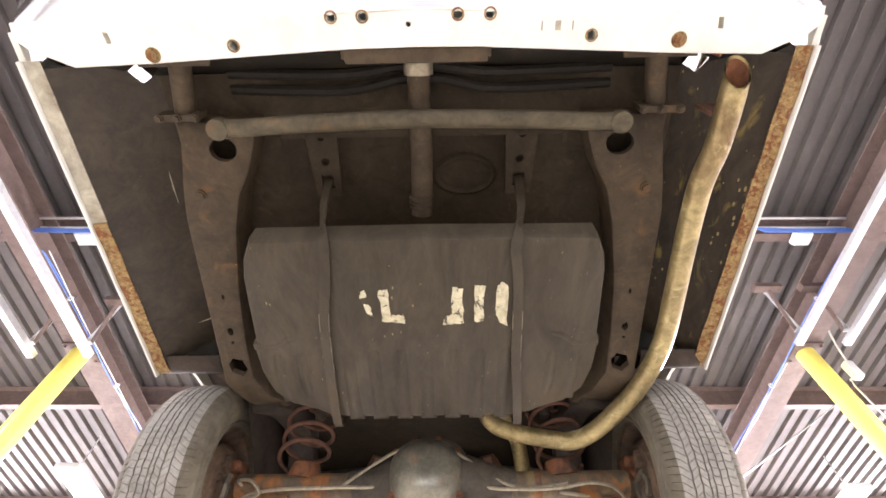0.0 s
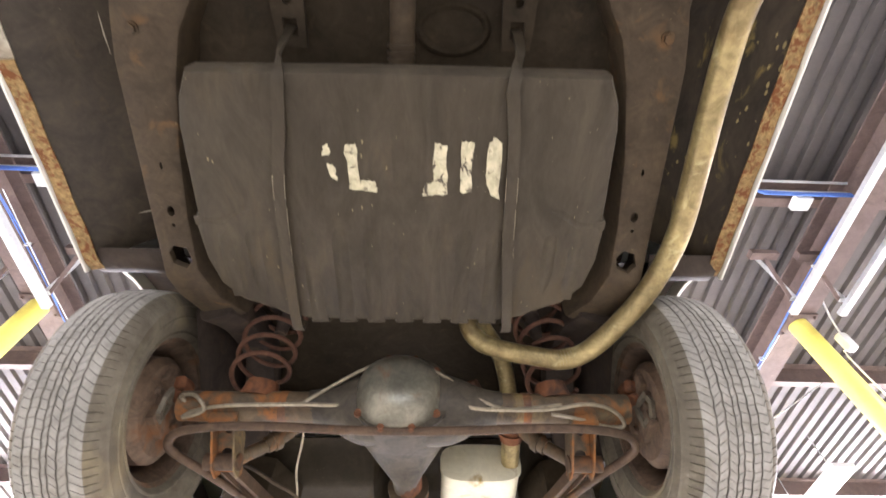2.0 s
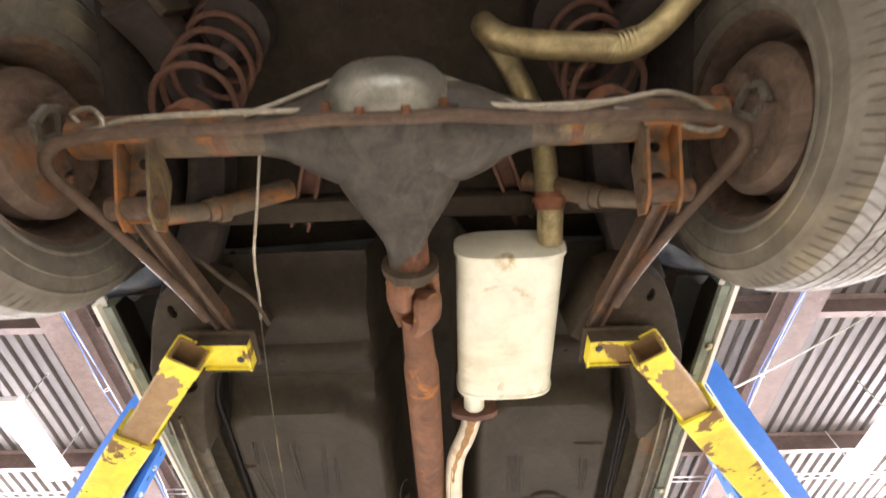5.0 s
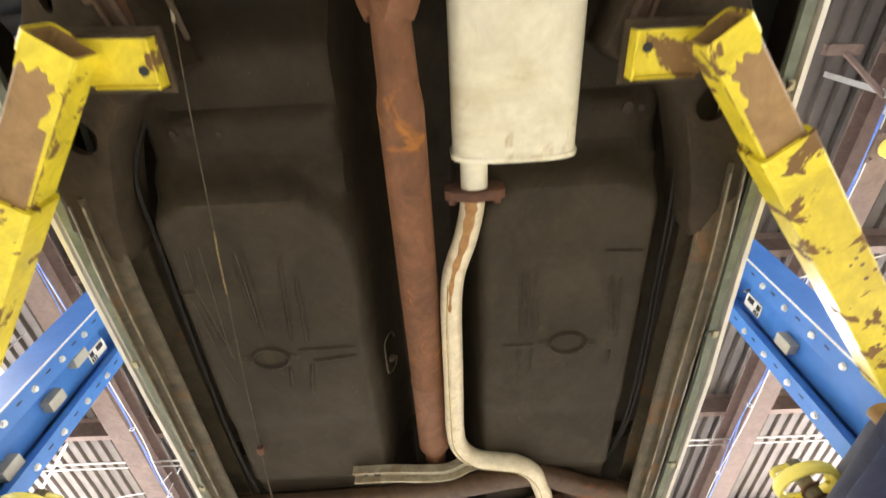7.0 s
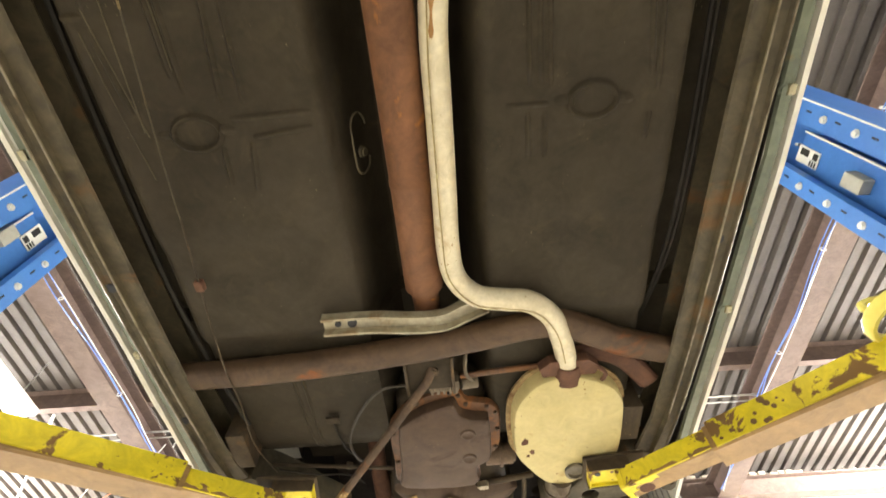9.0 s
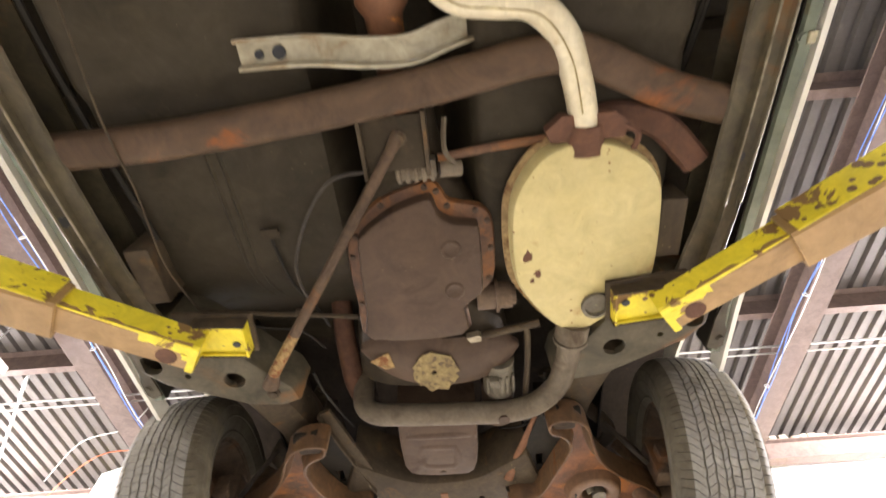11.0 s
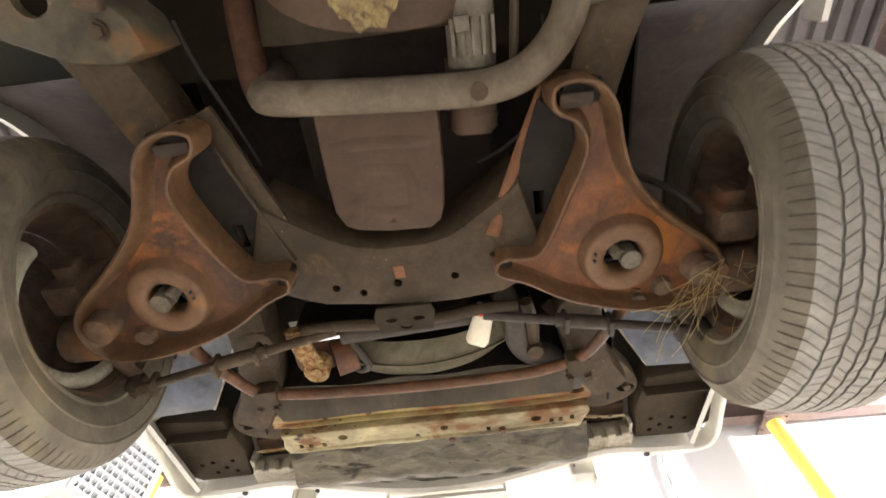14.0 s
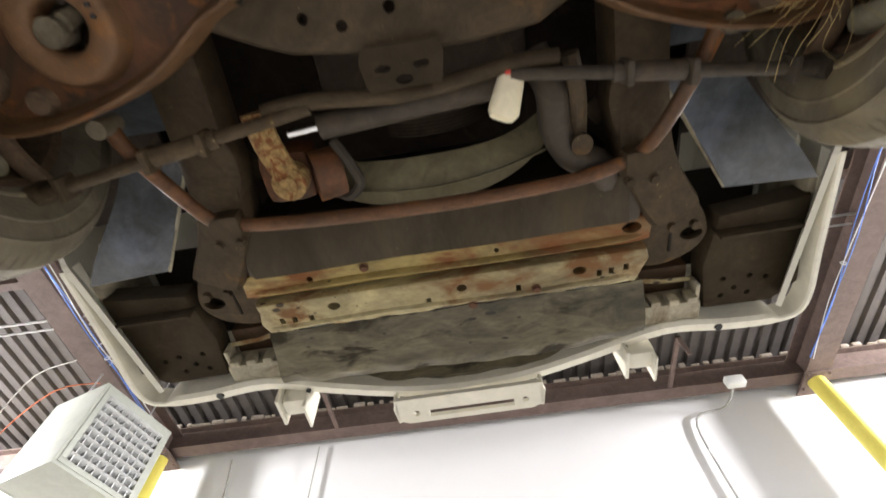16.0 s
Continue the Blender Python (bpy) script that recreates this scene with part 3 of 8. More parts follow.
for y in (-4.55, -2.35, -0.1, 2.12, 4.34, 6.56):
    b = B()
    # a Z-shaped purlin
    sec = [(-0.075, 0), (0.004, 0), (0.004, 0.194), (0.075, 0.194), (0.075, 0.199), (-0.004, 0.199), (-0.004, 0.006), (-0.075, 0.006)]
    sweep(b, [V(-11, y, PURLIN_Z), V(11, y, PURLIN_Z)], sec)
    structure("purlin", b, M_BEAM, "red-brown primed steel purlin under the deck")
b = B()
i_beam(b, (-11, 8.78, 4.56), (11, 8.78, 4.56), 0.26, 0.16)
structure("eave_beam", b, M_BEAM, "dark brown steel beam over the white wall")
# torn insulation along the top of that beam
rnd = random.Random(5)
b = B()
x = -4.2
while x < 4.6:
    w = rnd.uniform(0.03, 0.13)
    box(b, x, x + w, 8.68, 8.72, 4.815, 4.815 + rnd.uniform(0.015, 0.05), 0.006)
    x += w + rnd.uniform(0.0, 0.09)
part("insulation_scraps", b, M_INSUL, None, "torn pale insulation scraps along the beam", kind="stuff", category="insulation")

for x in (-RX, RX):
    for y in COLS:
        c = thing("pipe_column", "bright yellow painted round steel column under the rafter", "column", group="yellow columns")
        c.location = (x, y, 0)
        b = B()
        rod(b, (0, 0, 0.012), (0, 0, RAFTER_Z - 0.024), 0.085, n=28)
        part("shaft", b, M_YCLEAN, c)
        b = B()
        box(b, -0.15, 0.15, -0.15, 0.15, 0, 0.012)
        part("base_plate", b, M_BEAM, c, "brown steel base plate")

# overhead door tracks that end under the rafters
for x, y1 in ((-3.17, 3.1), (3.12, 2.95), (-3.68, 3.1), (3.54, 2.95)):
    t = thing("door_track", "galvanised overhead door track hung from the roof", "door track", group="overhead door tracks")
    b = B()
    sweep(b, [V(x, -7.6, 4.30), V(x, y1, 4.30)], [(-0.03, -0.03), (0.03, -0.03), (0.03, 0.03), (0.024, 0.03), (0.024, -0.024), (-0.024, -0.024), (-0.024, 0.012), (-0.03, 0.012)])
    part("rail", b, M_STEEL, t)
    for yy in (y1 - 0.12, y1 - 3.0, y1 - 6.0):
        b = B()
        box(b, x - 0.003, x + 0.003, yy - 0.02, yy + 0.02, 4.335, DECK_Z + 0.002)
        box(b, x - 0.045, x + 0.045, yy - 0.02, yy + 0.02, 4.335, 4.341)
        part("hanger", b, M_STEEL, t)
    b = B()
    sg = 1 if x > 0 else -1
    sweep(b, [V(x - sg * 0.02, y1 - 0.10, 4.36), V(x - sg * 0.22, y1 - 0.36, 4.62)], section(0.02, 0.02, 4))
    box(b, x - sg * 0.22 - 0.12, x - sg * 0.22 + 0.12, y1 - 0.40, y1 - 0.33, 4.60, 4.66)
    part("brace", b, M_BEAM, t, "brown angle brace")

# conduit and wires under the purlins
def cable(name, pts, r, mat, label, smooth=True, k=4):
    b = B()
    tube(b, pts, r, 6, k, smooth=smooth)
    return part(name, b, mat, None, label, category="cable")


for z, dy in ((4.72, 0.0), (4.76, -0.07)):
    cable("conduit", [(-10.9, 2.02 + dy, z), (10.9, 2.02 + dy, z)], 0.011, M_STEEL, "thin galvanised conduit along the purlin", False)
cable("conduit", [(-10.9, 6.95, 4.70), (10.9, 6.95, 4.70)], 0.012, M_STEEL, "thin galvanised conduit under the deck", False)
cable("conduit", [(-10.9, 7.05, 4.70), (10.9, 7.05, 4.70)], 0.010, M_STEEL, "thin galvanised conduit under the deck", False)
cable("conduit", [(-5.6, 8.2, 4.72), (-4.3, 6.6, 4.72)], 0.014, M_STEEL, "thin galvanised conduit under the deck", False)
rnd = random.Random(3)
for x in (-RX + 0.16, RX - 0.16):
    for k in range(3):
        pts = []
        y = 2.1
        while y < 8.7:
            pts.append((x + rnd.uniform(-0.025, 0.025) + 0.012 * k, y, RAFTER_Z - 0.02 + rnd.uniform(-0.02, 0.03)))
            y += 0.7
        cable("data_cable", pts, 0.0042, M_BWIRE if k < 2 else M_WWIRE, "blue data cables tied along the rafter" if k < 2 else "white cable along the rafter")
    for y in (2.6, 3.7, 4.9, 6.1, 7.3):
        b = B()
        sweep(b, [V(x + 0.01 + 0.022 * math.cos(a), y, RAFTER_Z - 0.01 + 0.022 * math.sin(a)) for a in np.linspace(0, 6.28, 13)], section(0.006, 0.006, 5), (0, 1, 0))
        part("cable_tie", b, M_WWIRE, None, "white cable tie round the wires on the rafter", category="cable tie", group="cable ties")
for sx in (-1, 1):
    for k in range(4):
        cable("data_cable", [(sx * (2.6 + 0.02 * k), 2.0, 4.68 - 0.02 * k), (sx * 3.1, 2.0, 4.66 - 0.015 * k), (sx * 3.8, 2.0, 4.69 - 0.02 * k), (sx * 6, 2.0, 4.70)], 0.006, M_BWIRE, "blue data cables bundled along the purlin")


def small_box(name, x, y, z, sx, sy, sz, label):
    b = B()
    box(b, x - sx, x + sx, y - sy, y + sy, z - sz, z + sz, 0.008)
    box(b, x - sx * 0.9, x + sx * 0.9, y - sy * 0.9, y + sy * 0.9, z - sz - 0.006, z - sz, 0.002)
    return part(name, b, M_LABEL, None, label, category="junction box")


small_box("junction_box", 3.08, 2.12, 4.72, 0.07, 0.06, 0.03, "white junction box on the purlin")
small_box("junction_box", -3.05, 2.12, 4.72, 0.09, 0.06, 0.03, "white junction box on the purlin")
small_box("junction_box", 2.62, 8.66, 4.52, 0.09, 0.04, 0.05, "grey junction box on the eave beam")
cable("cord", [(2.6, 8.66, 4.50), (2.52, 8.9, 4.42), (2.2, 8.95, 4.35), (2.15, 8.95, 3.8), (2.2, 8.95, 2.4)], 0.012, M_GREY, "grey flexible conduit down the white wall")
cable("cord", [(3.55, 2.9, 4.7), (3.62, 3.1, 4.45), (3.7, 3.25, 4.2), (3.55, 3.2, 4.05), (3.7, 3.3, 3.4)], 0.008, M_WWIRE, "white cord hanging from the roof")
b = B()
box(b, 3.63, 3.71, 3.17, 3.25, 4.14, 4.32, 0.02)
part("cord_connector", b, M_WWIRE, None, "white plastic connector on the hanging cord", category="plug")
cable("cord", [(1.40, 3.25, 2.815), (2.4, 3.62, 3.46), (3.4, 3.99, 4.12), (4.4, 4.36, 4.79)], 0.006, M_GREY, "thin grey cord slung under the roof")
cable("cord", [(-2.7, 8.93, 4.5), (-2.66, 8.95, 4.1), (-2.72, 8.95, 3.8), (-2.66, 8.95, 3.2)], 0.010, M_GREY, "grey cord down the white wall")
cable("cord", [(-1.75, 8.95, 4.55), (-1.77, 8.95, 3.0)], 0.007, M_GREY, "thin grey cord down the white wall", False)
for x, ln in ((-1.5, 0.35), (2.0, 0.5)):
    b = B()
    box(b, x - 0.02, x + 0.02, 8.0, 8.72, 4.565, 4.59)
    box(b, x - 0.02, x + 0.02, 8.0, 8.02, 4.59 - ln * 0.5, 4.59)
    part("hanging_bracket", b, M_BEAM, None, "brown steel strap hanging from the beam", category="bracket")

# unit heater
heater = thing("unit_heater", "grey enamelled unit heater with a louvred outlet, hung from the roof", "heater", pose(0, 0, 0))
HM = Matrix.Translation((-3.30, 7.78, 3.80)) @ Euler((0, 0, radians(71.4))).to_matrix().to_4x4() @ Matrix.Diagonal((0.93, 0.93, 0.93, 1))
heater.matrix_world = HM
for x0, x1, y0, y1, z0, z1 in ((-0.40, 0.40, 0.2, 0.24, -0.40, 0.40), (-0.40, 0.40, -0.42, 0.2, 0.37, 0.40), (-0.40, 0.40, -0.42, 0.2, -0.40, -0.37), (-0.40, -0.37, -0.42, 0.2, -0.37, 0.37), (0.37, 0.40, -0.42, 0.2, -0.37, 0.37)):
    b = B()
    box(b, x0, x1, y0, y1, z0, z1, 0.006)
    part("casing_panel", b, M_HEATER, heater)
b = B()
for x0, x1, z0, z1 in ((-0.37, 0.37, 0.30, 0.37), (-0.37, 0.37, -0.37, -0.33), (-0.37, -0.32, -0.33, 0.30), (0.32, 0.37, -0.33, 0.30)):
    box(b, x0, x1, -0.43, -0.41, z0, z1, 0.004)
part("outlet_frame", b, M_HEATER, heater)
b = B()
box(b, -0.36, 0.36, -0.06, -0.05, -0.36, 0.36)
part("inner_panel", b, M_DARK, heater, "dark interior")
for k in range(8):
    b = B()
    z = -0.29 + k * 0.08
    box(b, -0.32, 0.32, -0.05, 0.03, -0.003, 0.003, 0, Matrix.Translation((0, -0.40, z)) @ Euler((radians(-35), 0, 0)).to_matrix().to_4x4())
    part("louvre", b, M_STEEL, heater)
for k in range(9):
    b = B()
    x = -0.28 + k * 0.07
    box(b, x - 0.005, x + 0.005, -0.425, -0.36, -0.33, 0.30)
    part("fin", b, M_STEEL, heater, "thin bright fin")
for x in (-0.33, 0.33):
    b = B()
    rod(b, (x, 0, 0.40), (x, 0, 1.28), 0.008, n=8)
    part("hanger", b, M_STEEL, heater)
cable("cord", [(-3.48, 7.6, 4.505), (-3.85, 7.55, 4.42), (-4.25, 7.7, 4.1), (-4.3, 7.8, 3.6)], 0.006, M_OWIRE, "orange cord beside the heater")
cable("cord", [(-3.3, 7.2, 4.72), (-3.5, 7.3, 4.55), (-4.0, 7.4, 4.5), (-4.3, 7.6, 4.2)], 0.006, M_WWIRE, "white cord looped beside the heater")

# strip lamps, those in view and those added out of view
def strip_light(x, y, length, label):
    f = thing("strip_light", label, "lamp", group="ceiling lamps")
    f.location = (x, y, 4.40)
    b = B()
    box(b, -0.14, 0.14, -length / 2, length / 2, 0.012, 0.08, 0.01)
    part("housing", b, M_LABEL, f)
    b = B()
    for s in (-1, 1):
        box(b, s * 0.06 - 0.03, s * 0.06 + 0.03, -length / 2 + 0.03, length / 2 - 0.03, -0.012, 0.011, 0.006)
    part("diffuser", b, M_GLOW, f, "lit diffuser")
    for yy in (-length * 0.35, length * 0.35):
        b = B()
        rod(b, (0, yy, 0.08), (0, yy, 0.56), 0.006, n=6)
        part("hanger", b, M_STEEL, f)


for lx, ly in ((-4.25, 5.6), (4.9, 6.0), (-4.7, 1.0), (4.9, 1.0), (-4.7, -4.0), (4.9, -4.0), (-7.4, 7.5), (7.4, 7.5), (-8.0, 3.0), (8.0, 3.0)):
    strip_light(lx, ly, 1.3, "lit white strip lamp hung from the roof, among seen and added ones")
strip_light(2.42, 5.75, 0.6, "short lit lamp hung from the roof")

# ---- the two-post lift ----
def lift_column(side):
    cx = -0.04
    c = thing("lift_column", "blue painted steel lift post with a C-shaped section", "vehicle lift", group="lift posts")
    c.matrix_world = Matrix.Translation((cx, 0, 0)) @ Matrix.Diagonal((side, 1, 1, 1))
    # the column is a C: two folded flanges with slots and bolts, and a recessed web between them
    y0, y1, x0, x1, top = (3.075, 3.385, 1.39, 1.52, 3.05) if side > 0 else (3.195, 3.505, 1.39, 1.52, 3.05)
    w = 0.008
    b = B()
    sec = [(x1, y0), (x1, y1), (x0, y1), (x0, y1 - 0.07), (x0 + 0.03, y1 - 0.07), (x0 + 0.03, y1 - 0.07 + w), (x0 + w, y1 - 0.07 + w), (x0 + w, y1 - w), (x1 - w, y1 - w), (x1 - w, y0 + w), (x0 + w, y0 + w), (x0 + w, y0 + 0.078 - w), (x0 + 0.03, y0 + 0.078 - w), (x0 + 0.03, y0 + 0.078), (x0, y0 + 0.078), (x0, y0)]
    loft(b, [[V(px, py, z) for px, py in sec] for z in (0.02, top)])
    part("post", b, M_BLUE, c)
    bolts("bolt", c, [(x0, yy, z) for yy in (y0 + 0.037, y1 - 0.034) for z in (2.67, 2.53, 2.38, 2.23)], M_STEEL, "bright bolt", 0.010, 0.010, (-1, 0, 0))
    for yy in (y0 + 0.030, y1 - 0.040):
        for z in (2.745, 2.61, 2.46, 2.31):
            b = B()
            box(b, x0 - 0.0015, x0 - 0.0005, yy - 0.003, yy + 0.003, z - 0.012, z + 0.012)
            part("slot", b, M_INK, c, "dark slot in the flange")
    b = B()
    box(b, x0 + 0.06, x0 + 0.075, y0 + 0.122, y1 - 0.055, 0.3, 2.80, 0.003)
    part("inner_web", b, M_BLUE, c)
    b = B()
    box(b, x0 + 0.054, x0 + 0.059, y0 + 0.118, y0 + 0.124, 0.3, 2.80)
    part("web_edge", b, M_LABEL, c, "thin white line along the edge of the web")
    b = B()
    box(b, x0 - 0.001, x0 + 0.006, y0 - 0.0035, y0 - 0.0005, 0.3, top)
    part("flange_edge", b, M_LABEL, c, "thin white line along the edge of the flange")
    b = B()
    box(b, x0 + 0.054, x0 + 0.0585, y0 + 0.170, y0 + 0.230, 2.695, 2.80)
    lab = part("label_plate", b, M_LABEL, c, "white warning label with black print")
    for ya, yb, za, zb in ((0.176, 0.200, 2.745, 2.785), (0.206, 0.226, 2.700, 2.706), (0.206, 0.226, 2.712, 2.718), (0.206, 0.226, 2.724, 2.730), (0.176, 0.200, 2.700, 2.722)):
        b = B()
        box(b, x0 + 0.0515, x0 + 0.0535, y0 + ya, y0 + yb, za, zb)
        part("print_bar", b, M_INK, lab)
    blocks = ((0.165, 2.49),) if side > 0 else ((0.10, 2.62), (0.15, 2.44), (0.19, 2.18))
    for yy, z in blocks:
        b = B()
        box(b, x0 + 0.02, x0 + 0.0595, y0 + yy, y0 + yy + 0.05, z - 0.03, z + 0.05, 0.004)
        part("grey_block", b, M_GREY, c, "small grey rubber block")
    b = B()
    box(b, x0 - 0.12, x1 + 0.12, y0 - 0.1, y1 + 0.1, 0, 0.02, 0.003)
    part("base_plate", b, M_BLUE, c)
    return c


for side in (-1, 1):
    lift_column(side)


def carriage(side):
    c = thing("lift_carriage", "black painted lift carriage on the post", "vehicle lift", group="lift carriages")
    c.matrix_world = Matrix.Translation((-0.04, 0, 0)) @ Matrix.Diagonal((side, 1, 1, 1))
    b = B()
    box(b, 1.30, 1.386, 3.10, 3.46, 1.45, 2.02, 0.01)
    part("slide", b, M_NAVY, c)
    b = B()
    box(b, 1.12, 1.30, 2.86, 3.50, 1.83, 1.87, 0.006)
    part("arm_yoke", b, M_NAVY, c)
    b = B()
    rod(b, (1.2, 2.96, 1.80), (1.2, 2.96, 1.94), 0.028)
    part("pivot_pin", b, M_YRUST, c, "worn steel pivot pin")
    for y in (3.36,):
        b = B()
        rod(b, (1.2, y, 1.80), (1.2, y, 2.06), 0.024)
        rod(b, (1.2, y, 1.785), (1.2, y, 1.80), 0.045)
        part("pivot_pin", b, M_CAST, c, "dull steel pivot pin")
        b = B()
        # a yellow lock ring with a loop handle
        sweep(b, [V(1.2 + 0.085 * math.cos(a), y + 0.085 * math.sin(a), 1.99) for a in np.linspace(0, 2 * math.pi, 19)], section(0.012, 0.02, 8))
        sweep(b, spline([V(1.13, y, 1.99), V(1.12, y, 2.03), V(1.2, y, 2.05), V(1.28, y, 2.03), V(1.27, y, 1.99)], 4), section(0.01, 0.01, 8), (0, 1, 0))
        part("lock_ring", b, M_YCLEAN, c, "yellow arm lock ring")
        b = B()
        pts = [V(1.2 + 0.028 * math.cos(a), y + 0.028 * math.sin(a), 1.80 + 0.18 * a / 31) for a in np.linspace(0, 31, 80)]
        sweep(b, pts, section(0.005, 0.005, 5))
        part("spring", b, M_DARKRUST, c)


    return c


carriages = {side: carriage(side) for side in (-1, 1)}


def rect_tube(bm, a, c, w, h, wall=0.007, end=0.006):
    """A square tube, open at both ends, from a to c."""
    r = end
    hw, hh = w / 2, h / 2
    o = [(-hw, -hh + r), (-hw + r, -hh), (hw - r, -hh), (hw, -hh + r), (hw, hh - r), (hw - r, hh), (-hw + r, hh), (-hw, hh - r)]
    i = [(x * (1 - wall / hw), y * (1 - wall / hh)) for x, y in o]
    a, c = Vector(a), Vector(c)
    d = (c - a).normalized()
    s = d.cross(V(0, 0, 1)).normalized()
    u = s.cross(d)
    P = lambda p, q: p + s * q[0] + u * q[1]
    loft(bm, [[P(a, q) for q in i], [P(a, q) for q in o], [P(c, q) for q in o], [P(c, q) for q in i]], True, False, True)


def lift_arm(side, tip, pivot, step, z, zpad, name_label, pad_dir, edge, front):
    """A telescoping arm from its pivot to its tip, with a flip pad that carries the frame."""
    t, p = V(*tip, z), V(*pivot, z - 0.02)
    d = (p - t).normalized()
    s = t + d * step
    hh = 0.027 if front else 0.037
    b = B()
    rect_tube(b, s, p, 0.100, 2 * hh + 0.020, 0.009)
    holder = carriages[side]
    arm = part("lift_arm", b, M_YRUST if front else M_YELLOW, holder, name_label)
    arm.matrix_parent_inverse = holder.matrix_basis.inverted()
    b = B()
    rect_tube(b, t, s + d * 0.35, 0.078, 2 * hh)
    part("inner_tube", b, M_YRUST, arm, "brown worn steel inner tube with patches of yellow")
    b = B()
    side = d.cross(V(0, 0, 1)).normalized()
    rot = Matrix((( -d.x, side.x, 0, t.x), (-d.y, side.y, 0, t.y), (0, 0, 1, 0), (0, 0, 0, 1)))
    # ragged yellow collar plates along the tube's top edges
    rnd = random.Random(int(tip[1] * 100) + edge)
    e0, e1 = sorted((edge * 0.0400, edge * 0.0385))
    long = step + 0.01
    lower = [(x, z - hh + 0.003 + rnd.uniform(-0.003, 0.010)) for x in np.linspace(-long, 0.0, 22)]
    slab(b, lower + [(0.0, z + hh - 0.001), (-long, z + hh - 0.001)], (), 0, 0.003, rot @ Matrix(((1, 0, 0, 0), (0, 0, edge, edge * 0.0375), (0, 1, 0, 0), (0, 0, 0, 1))))
    strip = [(x, edge * (0.026 - rnd.uniform(-0.004, 0.008) - (0.010 if front else 0.0))) for x in np.linspace(-long, 0.0, 22)]
    slab(b, strip + [(0.0, edge * 0.0405), (-long, edge * 0.0405)], (), z - hh - 0.0025, 0.002, rot)
    if front:
        far = (p - t).length - 0.02
        strip = [(x, edge * (0.040 - rnd.uniform(0.0, 0.018))) for x in np.linspace(-far, -long - 0.004, 30)]
        slab(b, strip + [(-long - 0.004, edge * 0.0515), (-far, edge * 0.0515)], (), z - hh - 0.0125, 0.002, rot)
        slab(b, [(-far, z - hh - 0.010), (-long - 0.004, z - hh - 0.010), (-long - 0.004, z + hh + 0.008), (-far, z + hh + 0.008)], (), 0, 0.003, rot @ Matrix(((1, 0, 0, 0), (0, 0, edge, edge * 0.0492), (0, 1, 0, 0), (0, 0, 0, 1))))
    part("yellow_edge", b, M_YELLOW, arm, "bright yellow flaking paint along one edge")
    b = B()
    rect_tube(b, t - d * 0.004, t + d * (0.012 if front else 0.034), 0.085, 2 * hh + 0.007, 0.003)
    wide = np.linspace(-0.036, 0.036, 12) if not front else np.linspace(edge * 0.036, -edge * 0.004, 10)
    reach = 0.008 if front else 0.034
    tip_paint = [(-reach - rnd.uniform(0.0, 0.03), q) for q in wide]
    slab(b, tip_paint + [(-0.004, wide[-1]), (-0.004, wide[0])], (), z - hh - 0.0032, 0.002, rot)
    part("tip_collar", b, M_YELLOW, arm, "ragged yellow paint round the tube end")
    if front:
        b = B()
        slab(b, circle(t.x + d.x * 0.055 - edge * side.x * 0.010, t.y + d.y * 0.055 - edge * side.y * 0.010, 0.022, 18), (), z - hh - 0.0022, 0.002)
        part("pin_hole", b, M_DARKRUST, arm, "dark round hole in the tube")
    # pad: a U of plate with a rubber-faced top
    px, py = pad_dir
    u = V(px, py, 0).normalized()
    v = V(-u.y, u.x, 0)
    base = t - d * 0.01 + (V(0, -0.010, 0) - u * 0.028 if front else V(0, 0.048, 0))
    rot2 = Matrix(((u.x, v.x, 0, base.x), (u.y, v.y, 0, base.y), (0, 0, 1, 0), (0, 0, 0, 1)))
    for name, x0, x1, y0, y1, z0, z1 in (("pad_cheek", 0.0, 0.112, -0.042, -0.038, -0.044, -0.012), ("pad_cheek", 0.0, 0.112, 0.038, 0.042, -0.044, -0.012), ("pad_stop", 0.113, 0.118, -0.042, 0.042, -0.048, -0.012), ("pad_bracket", -0.01, 0.112, -0.0375, 0.0375, -0.036, -0.030)):
        b = B()
        box(b, x0, x1, y0, y1, zpad + z0, zpad + z1, 0.0015, rot2)
        part(name, b, M_YELLOW, arm)
    b = B()
    box(b, -0.05, 0.128, -0.056, 0.056, zpad - 0.012, zpad - 0.002, 0.003, rot2)
    part("pad_plate", b, M_FRAME, arm, "dark steel pad plate under the frame")
    b = B()
    slab(b, circle(0.092, 0.012, 0.009, 12), (), zpad - 0.0385, 0.002, rot2)
    part("pad_hole", b, M_INK, arm, "dark bolt hole in the pad")
    for e in (-1, 1):
        b = B()
        box(b, 0.0, 0.12, min(e * 0.0425, e * 0.0465), max(e * 0.0425, e * 0.0465), zpad - 0.046, zpad - 0.012, 0.001, rot2)
        part("pad_rim", b, M_FRAME, arm, "dark steel rim of the pad")
    return arm


LIFT_LABEL = "chipped yellow and rusty telescoping lift arm under the frame"
for sx, rear, rear_pivot, step, fore, fore_pivot in ((1, (0.530, 2.055), (1.215, 2.90), 0.25, (0.552, 3.915), (1.22, 3.41)), (-1, (-0.553, 2.042), (-1.26, 2.97), 0.325, (-0.470, 3.927), (-1.26, 3.43))):
    lift_arm(sx, rear, rear_pivot, step, 2.005, 2.074, LIFT_LABEL, (-sx, 0.02), -sx, False)
    lift_arm(sx, fore, fore_pivot, 0.27, 1.945, 2.012, LIFT_LABEL, (-sx, 0.10), sx, True)

